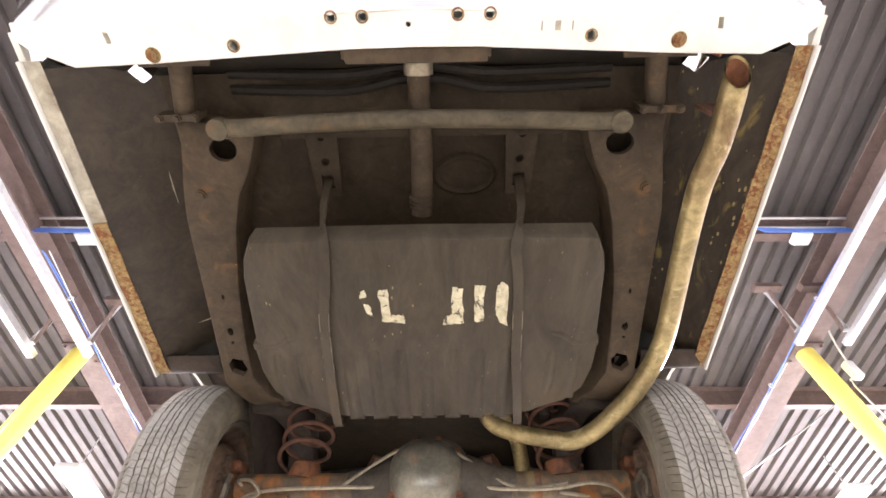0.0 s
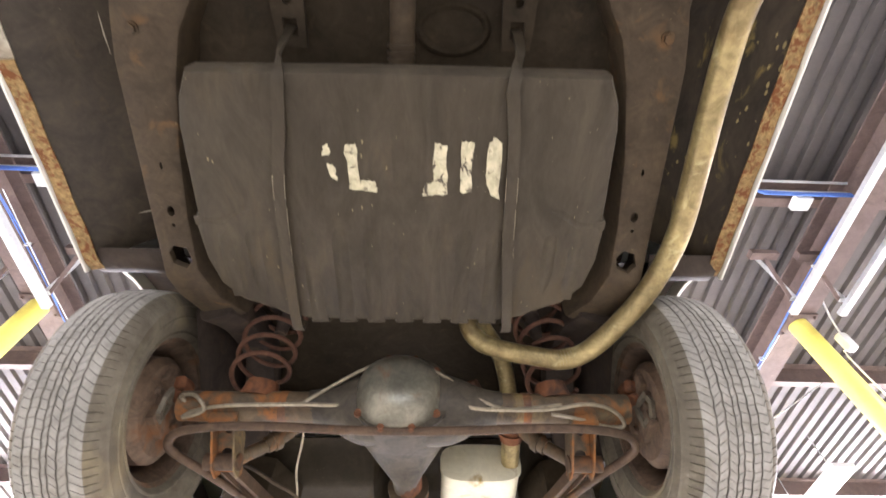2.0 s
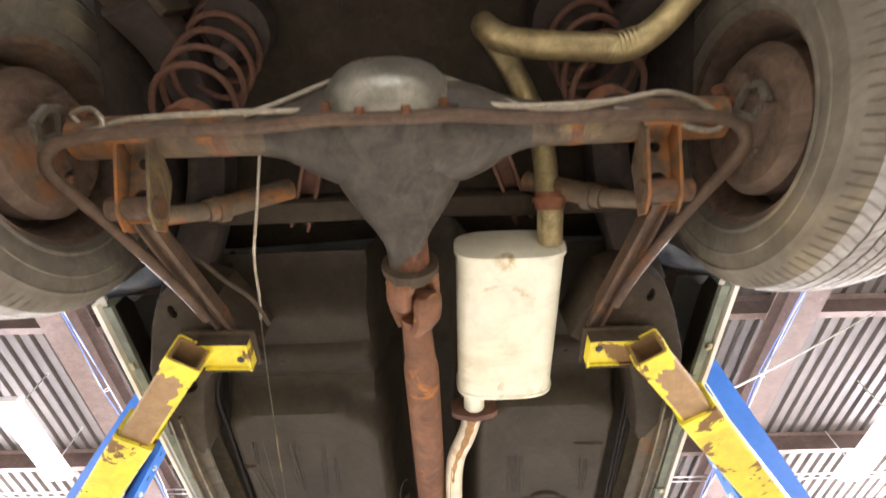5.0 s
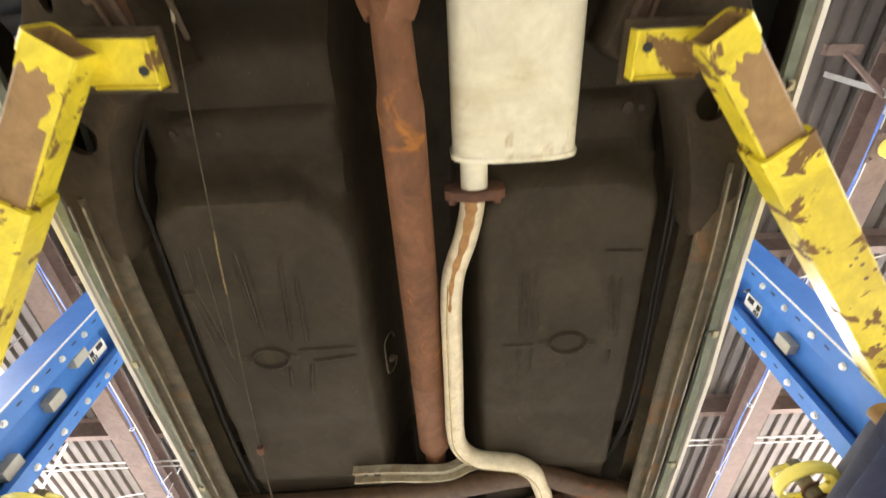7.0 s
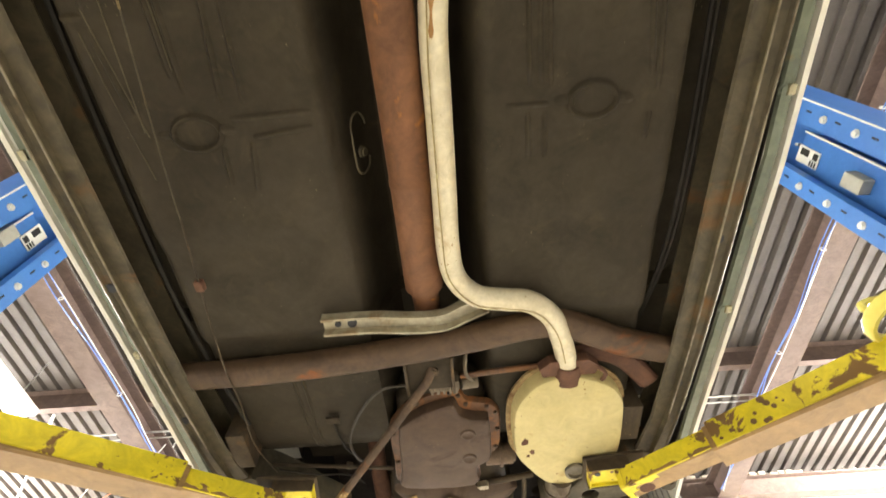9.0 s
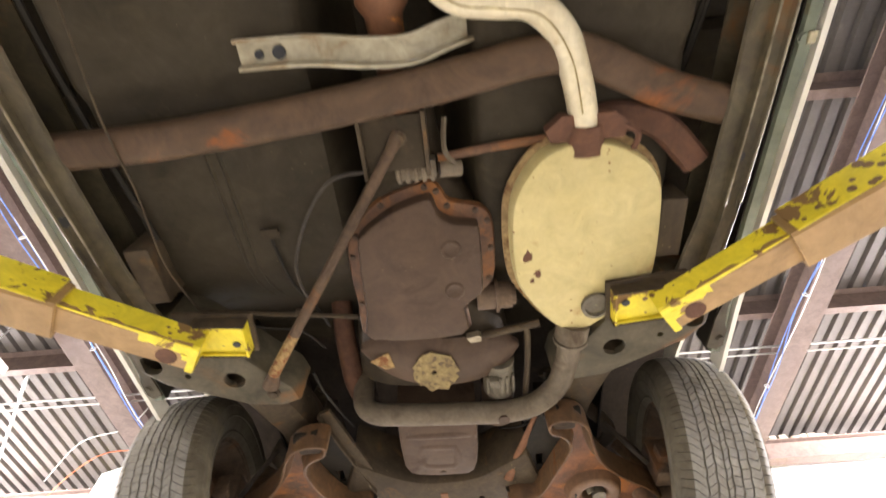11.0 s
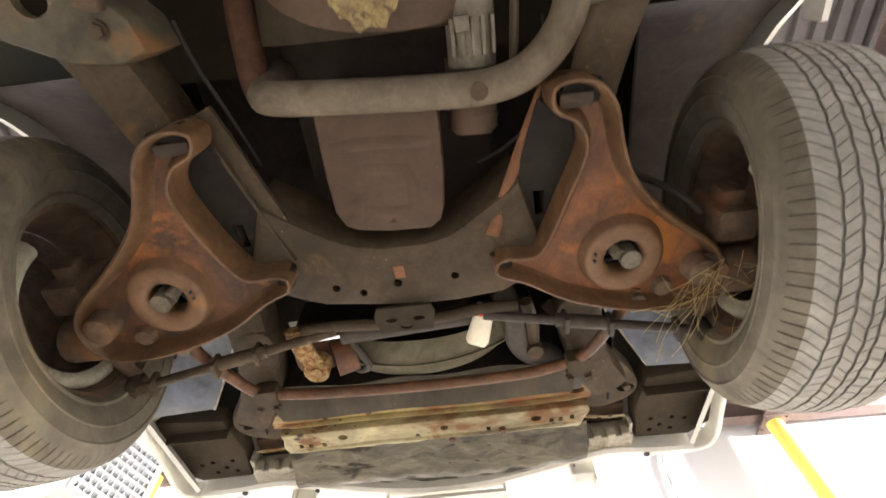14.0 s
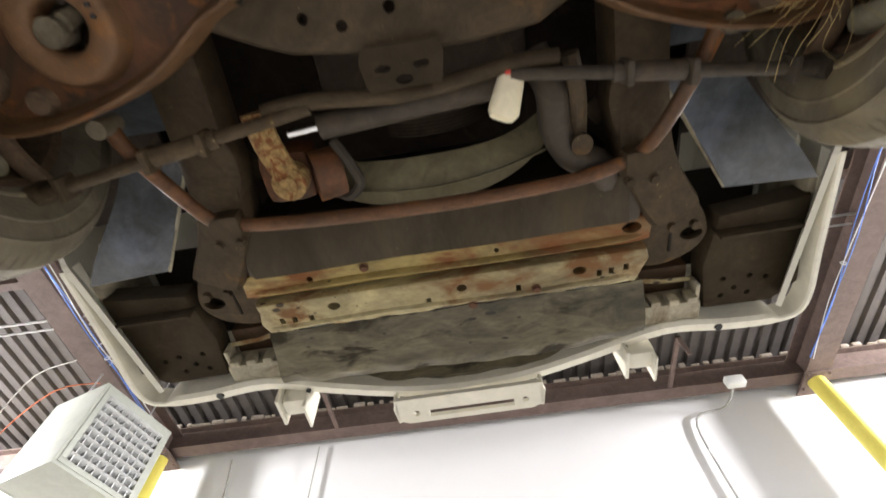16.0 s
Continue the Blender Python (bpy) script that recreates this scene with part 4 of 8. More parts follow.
# ---- the car ----
CAR_M = Matrix.Translation((-0.01, 3.0, 2.1)) @ Euler((radians(-2.0), 0, radians(-1.1))).to_matrix().to_4x4() @ Matrix.Translation((0, -3.0, -2.1))
car = thing("car", "old cream saloon car raised on the lift, rusty and undercoated below", "car", CAR_M)
AXLE_Y, AXLE_Z, TRACK = 1.562, 2.085, 0.782
FRONT_Y, FRONT_Z = 4.645, 2.06
both = (-1, 1)


def mirror(pts, s):
    return [(s * p[0], *p[1:]) for p in pts]


# body shell -------------------------------------------------------------
def side_x(z, y):
    x = np.interp(z, [2.08, 2.14, 2.22, 2.32, 2.50, 2.72], [0.785, 0.812, 0.890, 0.945, 0.965, 0.955])
    front = max(0.0, y - 4.9) * 0.11 + 0.035 * min(1.0, max(0.0, y - 3.6) / 0.6) * min(1.0, max(0.0, 5.0 - y) / 0.3)
    return x - front


def sill_z(y):
    """The lower edge of the body side, with both wheel arches."""
    base = np.interp(y, [0.1, 1.15, 1.2, 1.97, 2.02, 4.28, 4.3, 5.1, 5.14, 5.5], [2.27, 2.27, 2.27, 2.12, 2.12, 2.12, 2.12, 2.20, 2.20, 2.17])
    for yc, zc, r in ((AXLE_Y, 2.10, 0.42), (FRONT_Y, 2.07, 0.46)):
        if abs(y - yc) < r:
            base = max(base, zc + math.sqrt(r * r - (y - yc) ** 2))
    return base


ys = sorted(set(np.round(np.concatenate([np.linspace(0.14, 5.46, 70), AXLE_Y + 0.4 * np.cos(np.linspace(0, math.pi, 25)), FRONT_Y + 0.455 * np.cos(np.linspace(0, math.pi, 25))]), 4)))
for s in both:
    b = B()
    sheet(b, lambda y, v: (s * side_x(sill_z(y) + v * (2.74 - sill_z(y)), y), y, sill_z(y) + v * (2.74 - sill_z(y))), ys, list(np.linspace(0, 1, 9)), -0.012 * s)
    part("body_side", b, M_BODY, car, "cream painted body side")
b = B()
prof_y = [0.05, 0.12, 0.6, 1.15, 1.5, 1.95, 2.6, 3.1, 3.45, 3.8, 4.2, 5.0, 5.4, 5.52]
prof_z = [2.62, 2.92, 2.98, 3.0, 3.2, 3.42, 3.47, 3.43, 3.22, 3.0, 3.0, 2.95, 2.90, 2.66]
rings = []
for y, z in zip(prof_y, prof_z):
    w = side_x(2.7, y)
    cab = max(0.0, z - 3.02)
    rings.append([V(-w, y, 2.70), V(-w + 0.015, y, min(2.86, z)), V(-w + 0.08 + cab * 0.45, y, z - 0.03), V(-w * 0.4, y, z), V(w * 0.4, y, z), V(w - 0.08 - cab * 0.45, y, z - 0.03), V(w - 0.015, y, min(2.86, z)), V(w, y, 2.70)])
loft(b, rings, False, False)
part("upper_body", b, M_BODY, car, "cream painted upper body")
# flanged lips along the lower quarter panels
for s in both:
    b = B()
    sheet(b, lambda y, u: (s * (side_x(2.27, y) - 0.012 - u), y, 2.262 + 0.012 * u / 0.05 + 0.002 * math.sin(y * 37) + (max(0, y - 1.16) * 0.3)), list(np.linspace(0.62 if s < 0 else 0.2, 1.19, 40)), list(np.linspace(0, 0.034, 4)), 0.004)
    part("rust_flange", b, M_LIP, car, "rusty folded lower edge of the quarter panel")
    if s < 0:
        b = B()
        sheet(b, lambda y, u: (s * (side_x(2.27, y) - 0.012 - u), y, 2.264 + 0.012 * u / 0.05), list(np.linspace(0.2, 0.619, 16)), list(np.linspace(0, 0.034, 4)), 0.004)
        part("painted_flange", b, M_GRIMY, car, "dull folded lower edge of the quarter panel")
    b = B()
    sweep(b, [V(s * (side_x(2.27, y) - 0.005), y, 2.262) for y in np.linspace(0.2, 1.19, 12)], section(0.006, 0.010, 8))
    part("panel_edge", b, M_BODY, car, "cream lower edge of the quarter panel")
    b = B()
    sheet(b, lambda y, u: (s * (0.885 - u * 0.25), y, 2.275 + 0.20 * math.sin(u * 1.5) - 0.03 * u * math.sin(y * 9)), list(np.linspace(0.22, 1.16, 24)), list(np.linspace(0, 1, 10)), 0.005)
    part("trunk_well", b, M_QUARTER if s > 0 else M_WELL, car, "grimy trunk side well with flaking coating" if s > 0 else "dull brown trunk side well")
    # rounded drop at the front end of the well
    b = B()
    sheet(b, lambda u, a: (s * (0.895 - 0.20 * u), 1.165 + 0.07 * math.sin(a), 2.345 - 0.075 * math.cos(a)), list(np.linspace(0, 1, 8)), list(np.linspace(-0.6, 2.2, 10)), 0.005)
    part("well_end", b, M_DARK, car, "dark rounded end of the trunk well")
    if s < 0:
        for pts in ([(-0.755, 0.52, 2.4), (-0.752, 0.66, 2.4), (-0.742, 0.80, 2.4), (-0.733, 0.92, 2.4)], [(-0.86, 1.03, 2.31), (-0.80, 1.06, 2.36), (-0.73, 1.07, 2.41)]):
            b = B()
            tube(b, [(x, y, 2.273 + 0.20 * math.sin((0.885 + x) / 0.25 * 1.5) - 0.03 * (0.885 + x) / 0.25 * math.sin(y * 9)) for x, y, z in pts], 0.0035, 6)
            part("scraped_edge", b, M_GRIMY, car, "pale scraped edge in the well")
    b = B()
    for k in range(9):
        y = 0.38 + 0.09 * k
        ridge(b, [(s * 0.80, y), (s * 0.80 - s * 0.02, y + 0.05)], 0.012, 0.004, 2.40)
    tube(b, [(s * 0.70, 0.45, 2.44), (s * 0.695, 0.6, 2.43), (s * 0.70, 0.85, 2.44), (s * 0.69, 1.1, 2.44)], 0.006, 6)
    part("seam_bead", b, M_QUARTER, car)
    # wheelhouses
    b = B()
    lathe(b, [(0.435, s * 0.62), (0.435, s * 0.94)], (0, AXLE_Y, 2.12), 30, 0.1, math.pi - 0.42)
    lathe(b, [(0.02, s * 0.62), (0.435, s * 0.62)], (0, AXLE_Y, 2.12), 30, 0.1, math.pi - 0.42)
    part("wheelhouse", b, M_DARK, car, "black undercoated wheelhouse")
    b = B()
    lathe(b, [(0.475, s * 0.56), (0.475, s * 0.895)], (0, FRONT_Y, 2.10), 30, 0.55, math.pi - 0.5)
    part("wheelhouse", b, M_DARK, car, "black undercoated wheelhouse")
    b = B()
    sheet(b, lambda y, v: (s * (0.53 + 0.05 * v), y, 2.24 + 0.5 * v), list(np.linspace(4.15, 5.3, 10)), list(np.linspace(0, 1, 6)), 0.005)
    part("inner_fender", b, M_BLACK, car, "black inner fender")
    # blue-grey splash shield ahead of the front wheel
    b = B()
    sheet(b, lambda v, u: (s * ((0.45 + 0.165 * v) * (1 - u) + (0.62 + 0.19 * v) * u), 4.85 + (0.275 + 0.01 * u) * v + 0.03 * (1 - v) * u, 2.20 + 0.012 * math.sin(6 * v) + 0.02 * u * (1 - v)), list(np.linspace(0, 1, 12)), list(np.linspace(0, 1, 8)), 0.005)
    shield = part("splash_shield", b, M_LINER, car, "blue-grey plastic splash shield ahead of the wheel")
    b = B()
    tube(b, [(s * 0.45, 4.85, 2.198), (s * 0.53, 4.985, 2.196), (s * 0.615, 5.125, 2.196)], 0.004, 6)
    part("shield_rim", b, M_GRIMY, shield, "pale folded rim")
    b = B()
    sheet(b, lambda v, u: (s * (0.44 + 0.20 * u), 4.74 + 0.085 * v, 2.205 + 0.02 * u), list(np.linspace(0, 1, 4)), list(np.linspace(0, 1, 4)), 0.005)
    part("splash_shield", b, M_LINER, car, "blue-grey upper splash panel")
    b = B()
    sheet(b, lambda u, v: (s * (0.645 + 0.20 * u), 1.885 + 0.115 * u + 0.075 * v, 2.15 + 0.012 * math.sin(9 * u + 4 * v) + 0.05 * v * v), list(np.linspace(0, 1, 14)), list(np.linspace(0, 1, 8)), 0.005)
    part("splash_shield", b, M_LINER, car, "crumpled blue-grey splash panel ahead of the rear wheel")
    # rocker
    sill = lambda y: np.interp(y, [2.0, 2.7, 3.0, 3.4, 3.95, 4.2], [-0.020, -0.026, -0.018, -0.028, -0.052, -0.050] if s > 0 else [-0.038, -0.046, -0.052, -0.066, -0.075, -0.082])
    b = B()
    sec = [(0.010, 0.035), (0.010, 0.0), (0.014, -0.010), (0.036, -0.010), (0.040, 0.0), (0.044, 0.035)]
    rings = [[V(s * (0.804 + px + sill(y)), y, 2.128 + pz) for px, pz in sec] for y in np.linspace(2.0, 4.2, 12)]
    loft(b, rings, True, True)
    for y in (2.32, 2.86, 3.42, 3.95):
        bolt(b, (s * (0.822 + sill(y)), y, 2.119), 0.009, 0.005)
    rocker = part("rocker_panel", b, M_GREEN, car, "grey-green painted underside of the sill")
    # thin black strip: shade of the gap between rail and sill, put into colour
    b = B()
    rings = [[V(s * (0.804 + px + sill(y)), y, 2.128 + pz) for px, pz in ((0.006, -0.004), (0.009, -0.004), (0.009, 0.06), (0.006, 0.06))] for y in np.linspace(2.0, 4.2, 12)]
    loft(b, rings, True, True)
    part("gap_strip", b, M_BLACK, rocker, "black strip standing for the shaded gap beside the sill")
    b = B()
    rings = [[V(s * (0.842 + px + sill(y)), y, 2.112 + pz) for px, pz in ((0.007, 0), (0.019, 0), (0.020, 0.05), (0.007, 0.05))] for y in np.linspace(1.99, 4.27, 12)]
    loft(b, rings, True, True)
    part("sill_moulding", b, M_WHITE, car, "cream trim strip along the sill")
    for y in (2.2, 2.86, 3.42, 3.97):
        b = B()
        x0, x1 = s * (0.826 + sill(y)), s * (0.842 + sill(y))
        box(b, min(x0, x1), max(x0, x1), y - 0.011, y + 0.011, 2.109, 2.117, 0.003)
        part("sill_clip", b, M_MARK, car, "pale clip on the sill")
    # fender end behind the front wheel
    b = B()
    x0, dx = (0.752, 0.030) if s > 0 else (0.728, 0.026)
    slab(b, mirror([(x0, 3.98), (x0 + 0.014, 3.955), (x0 + dx, 3.985), (x0 + dx * 0.6, 4.03), (x0 + dx * 0.7, 4.09), (x0 + dx, 4.11), (x0 + dx, 4.16), (x0 + dx * 0.5, 4.175), (x0 - 0.012, 4.165), (x0 - 0.006, 4.07), (x0 + 0.004, 4.02)], s), (), 2.100, 0.006)
    for y in (3.985, 4.135):
        bolt(b, (s * (x0 + dx * 0.55), y, 2.100), 0.008, 0.006)
    part("fender_flange", b, M_TORQUE, car, "grey-green lower end of the fender with bolts")

# rear bumper ------------------------------------------------------------
outline = [(-0.91, 0.12), (-0.55, 0.122), (-0.2, 0.112), (0, 0.105), (0.2, 0.112), (0.55, 0.122), (0.91, 0.12), (0.915, 0.155), (0.89, 0.178), (0.80, 0.218), (0.60, 0.212), (0.15, 0.190), (0, 0.188), (-0.15, 0.190), (-0.60, 0.212), (-0.80, 0.218), (-0.89, 0.178), (-0.915, 0.155)]
holes = [circle(x, y, r, 10) for x, y, r in ((-0.185, 0.122, 0.010), (-0.115, 0.122, 0.010), (0.098, 0.121, 0.010), (0.17, 0.121, 0.010), (-0.013, 0.139, 0.006), (-0.415, 0.177, 0.011), (0.40, 0.170, 0.011))]
holes += [[V(x + a, y + q) for a, q in ((-0.006, -0.012), (0.006, -0.012), (0.009, 0.012), (-0.003, 0.012))] for x, y in ((-0.70, 0.155), (0.685, 0.150))]
b = B()
pressing(b, outline, holes, 2.272, 0.02, 0.006, deep=0.03)
valance = part("rear_valance", b, M_WHITE, car, "cream painted lower bumper strip with rust-ringed holes")
for x, y in ((-0.185, 0.122), (-0.115, 0.122), (0.098, 0.121), (0.17, 0.121), (-0.415, 0.177), (0.40, 0.170)):
    b = B()
    slab(b, circle(x, y, 0.0145, 16), [circle(x, y, 0.0105, 16)], 2.2705, 0.001)
    part("rust_ring", b, M_LIP, valance, "thin rust ring round the hole")
bolts("bolt", valance, [(-0.605, 0.193, 2.274), (0.60, 0.183, 2.274)], M_LIP, "rusty bolt", 0.013, 0.010)
for x0, x1 in ((0.285, 0.288), (0.316, 0.329), (0.354, 0.357)):
    b = B()
    box(b, x0, x1, 0.138, 0.158, 2.2705, 2.2718)
    part("scribble_bar", b, M_GRIMY, valance, "faint grey scribble")
b = B()
prof = [(0.115, 2.278), (0.06, 2.285), (0.0, 2.31), (-0.05, 2.36), (-0.07, 2.44), (-0.06, 2.52), (0.0, 2.55), (0.1, 2.55)]
sheet(b, lambda x, k: (x, prof[int(k)][0] + 0.10 * max(0, abs(x) - 0.72) ** 1.5 / 0.1 + 0.03 * (x / 0.9) ** 2, prof[int(k)][1]), list(np.linspace(-0.93, 0.93, 41)), list(range(len(prof))), -0.004)
part("rear_bumper_bar", b, M_CHROME, car, "chromed rear bumper")
# body pan over the bumper: dark trunk end wall
b = B()
sheet(b, lambda x, v: (x, 0.20 + 0.10 * v, 2.30 + 0.20 * v), list(np.linspace(-0.88, 0.88, 24)), list(np.linspace(0, 1, 5)), 0.004)
for k in range(2):
    tube(b, [(-0.5, 0.26 + 0.04 * k, 2.41), (-0.2, 0.265 + 0.04 * k, 2.39), (-0.05, 0.25 + 0.03 * k, 2.40), (0.05, 0.25 + 0.03 * k, 2.40), (0.2, 0.265 + 0.04 * k, 2.39), (0.5, 0.26 + 0.04 * k, 2.41)], 0.014, 8)
part("rear_panel", b, M_BLACK, car, "dark rear body panel")
b = B()
box(b, -0.17, 0.17, 0.19, 0.225, 2.285, 2.345, 0.008)
for x in (-0.165, 0.165):
    box(b, x - 0.012, x + 0.012, 0.17, 0.215, 2.29, 2.345, 0.004)
part("plate_bracket", b, M_FRAME, car, "grey centre bumper bracket")
for s in both:
    b = B()
    rod(b, (s * 0.575, 0.20, 2.325), (s * 0.597, 0.345, 2.325), 0.026, n=18)
    slab(b, [(s * 0.575 - 0.09, 0.196), (s * 0.575 + 0.09, 0.196), (s * 0.575 + 0.085, 0.222), (s * 0.575 - 0.085, 0.222)], (), 2.292, 0.012)
    part("bumper_shock", b, M_FRAME, car, "dusty tubular bumper bracket")
    b = B()
    slab(b, [(s * 0.602 - 0.055, 0.335), (s * 0.602 + 0.055, 0.335), (s * 0.602 + 0.05, 0.352), (s * 0.602 - 0.05, 0.352)], (), 2.288, 0.05)
    for dx in (-0.045, 0.0, 0.045):
        bolt(b, (s * 0.602 + dx, 0.343, 2.288), 0.008, 0.012)
    part("mounting_flange", b, M_FRAME, car, "bolted mounting flange")
    b = B()
    box(b, -0.022, 0.022, -0.022, 0.022, -0.03, 0.03, 0.005, Matrix.Translation((s * 0.69, 0.235, 2.365)) @ Euler((0.3, 0.2, s * 0.5)).to_matrix().to_4x4())
    part("tail_lamp_back", b, M_CHROME, car, "bright metal lamp housing")
# rear crossbar
b = B()
tube(b, [(-0.52, 0.365, 2.285), (-0.46, 0.37, 2.285), (-0.3, 0.362, 2.285), (0, 0.355, 2.285), (0.3, 0.362, 2.285), (0.46, 0.37, 2.285), (0.52, 0.365, 2.285)], 0.023, 10)
for x in (-0.50, 0.50):
    slab(b, circle(x, 0.368, 0.027, 12), (), 2.262, 0.03)
part("crossbar", b, M_RAIL, car, "dusty steel crossbar with bolted ends")

# rear frame rails --------------------------------------------------------
rail_out = [(0.640, 0.36), (0.636, 0.42), (0.655, 0.54), (0.663, 0.62), (0.657, 0.85), (0.652, 1.05), (0.650, 1.16), (0.642, 1.24), (0.61, 1.34), (0.56, 1.38)]
rail_in = [(0.48, 1.33), (0.53, 1.25), (0.555, 1.14), (0.557, 1.0), (0.548, 0.83), (0.525, 0.66), (0.500, 0.56), (0.465, 0.50), (0.437, 0.42), (0.43, 0.37)]
for s in both:
    o = mirror(rail_out + rail_in, s)
    hs = [circle(s * 0.523, 0.436, 0.037, 14, 0.031), [V(s * 0.596 + a, 1.098 + q) for a, q in ((-0.028, -0.01), (-0.012, -0.03), (0.02, -0.022), (0.03, 0.012), (0.01, 0.035), (-0.022, 0.02))],
          circle(s * 0.598, 0.975, 0.010, 8, 0.014), circle(s * 0.598, 1.012, 0.005, 8), circle(s * 0.60, 0.86, 0.004, 6, 0.01)]
    b = B()
    pressing(b, o, hs, 2.20, 0.12, 0.012, zf=lambda x, y: 0.176 * (1.10 - y) + 0.55 * max(0, y - 1.17))
    bolt(b, (s * 0.605, 0.555, 2.296), 0.012, 0.01)
    part("frame_rail", b, M_FRAME, car, "dusty brown rear frame rail with lightening holes", 30)
    # kick-up over the axle
    b = B()
    pts = spline([(s * 0.57, 1.30, 2.26), (s * 0.535, 1.42, 2.33), (s * 0.52, 1.6, 2.37), (s * 0.545, 1.8, 2.31), (s * 0.60, 2.0, 2.14)], 6)
    sweep(b, pts, section(0.055, 0.05, 12, 0.5))
    part("kick_up", b, M_DARK, car, "dark frame kick-up over the axle")

# trunk floor and tank -----------------------------------------------------
b = B()
sheet(b, lambda x, y: (x, y, 2.42 + 0.02 * math.cos(x * 5) + 0.10 * max(0, y - 1.1)), list(np.linspace(-0.68, 0.68, 18)), list(np.linspace(0.26, 2.05, 18)), 0.006)
ridge(b, circle(0.12, 0.56, 0.085, 24, 0.055), 0.02, 0.008, 2.425, True)
part("trunk_floor", b, M_UNDER, car, "undercoated trunk floor")
for s in both:
    b = B()
    slab(b, [(s * 0.275 - 0.045, 0.40), (s * 0.275 + 0.045, 0.40), (s * 0.272 + 0.035, 0.60), (s * 0.272 - 0.035, 0.60)],
         [circle(s * 0.276, 0.425, 0.010, 10), circle(s * 0.272, 0.495, 0.012, 10), [V(s * 0.272 + a, q) for a, q in ((-0.017, 0.535), (0.017, 0.535), (0.017, 0.575), (-0.017, 0.575))]], 2.375, 0.012)
    part("strap_bracket", b, M_UNDER, car, "strap bracket with holes")
b = B()
box(b, -0.40, 0.40, 0.40, 0.43, 2.375, 2.42, 0.01)
for x in (-0.39, 0.39):
    box(b, x - 0.006, x + 0.006, 0.42, 0.45, 2.37, 2.372, 0)
part("floor_brace", b, M_UNDER, car)
tank_out = [(-0.43, 0.605), (0, 0.602), (0.44, 0.606), (0.466, 0.665), (0.475, 0.72), (0.484, 0.93), (0.492, 0.945), (0.488, 1.05), (0.468, 1.13), (0.42, 1.185), (0.345, 1.215), (0.315, 1.235), (0.25, 1.248), (0, 1.25), (-0.25, 1.248), (-0.315, 1.235), (-0.345, 1.215), (-0.42, 1.185), (-0.468, 1.13), (-0.488, 1.05), (-0.492, 0.945), (-0.482, 0.93), (-0.470, 0.72), (-0.458, 0.665)]


b = B()
pressing(b, tank_out, (), 2.118, 0.075, 0.024)
flange = offset(ccw(tank_out), 0.004)
slab(b, [V(p.x, p.y) for p in flange], (), 2.186, 0.008)
tank = part("fuel_tank", b, M_TANK, car, "flat grey-brown steel fuel tank with pressed ribs", 30)
for x in (-0.225, -0.15, -0.075, 0.0, 0.075, 0.15, 0.225):
    b = B()
    box(b, x - 0.024, x + 0.024, 1.243, 1.255, 2.122, 2.19, 0.005)
    part("seam_bump", b, M_TANK, tank)
beads("tank_rib", tank, [[(x, 0.955), (x, 1.00), (x, 1.10), (x * 0.995, 1.20), (x * 0.99, 1.243)] for x in (-0.225, -0.15, -0.075, 0.0, 0.075, 0.15, 0.225)], M_TANK, 0.044, 0.010, 2.118)
beads("tank_rib", tank, [[(x, 0.965), (x, 1.00), (x, 1.08), (x * 0.985, 1.165)] for x in (-0.425, -0.36, 0.36, 0.425)], M_TANK, 0.038, 0.009, 2.118)
beads("tank_rib", tank, [[(x, 0.64), (x, 0.70), (x, 0.82), (x, 0.92)] for x in (-0.225, -0.15, -0.075, 0.0, 0.075, 0.15, 0.225)], M_TANK, 0.042, 0.0035, 2.118)
beads("tank_rib", tank, [[(s * 0.485, 0.945), (s * 0.42, 0.945), (s * 0.38, 0.915), (s * 0.33, 0.905)] for s in both], M_TANK, 0.024, 0.004, 2.118)
rnd = random.Random(11)
for pts in ([(-0.165, 0.758), (-0.150, 0.752), (-0.152, 0.780), (-0.168, 0.778)], [(-0.158, 0.80), (-0.145, 0.80), (-0.138, 0.838), (-0.150, 0.832)], [(-0.118, 0.752), (-0.092, 0.752), (-0.088, 0.835), (-0.055, 0.838), (-0.05, 0.862), (-0.112, 0.858)],
            [(0.078, 0.748), (0.105, 0.752), (0.108, 0.865), (0.05, 0.87), (0.055, 0.845), (0.075, 0.835)], [(0.135, 0.742), (0.162, 0.745), (0.16, 0.862), (0.137, 0.862)], [(0.192, 0.752), (0.206, 0.735), (0.222, 0.745), (0.226, 0.88), (0.20, 0.86), (0.19, 0.81)]):
    rough = []
    for i in range(len(pts)):
        a, c = Vector(pts[i]), Vector(pts[(i + 1) % len(pts)])
        for t in (0, 0.2, 0.4, 0.6, 0.8):
            rough.append(a.lerp(c, t) + V(rnd.uniform(-0.003, 0.003), rnd.uniform(-0.003, 0.003)).to_2d())
    b = B()
    slab(b, rough, (), 2.1145, 0.0015)
    part("stencil_bar", b, M_MARK, tank, "worn cream stencil mark")


def strap(name, pts, w, t, mat, label, parent):
    b = B()
    sweep(b, spline(pts, 4), [(-w / 2, -t), (w / 2, -t), (w / 2, t), (-w / 2, t)])
    return part(name, b, mat, parent, label)


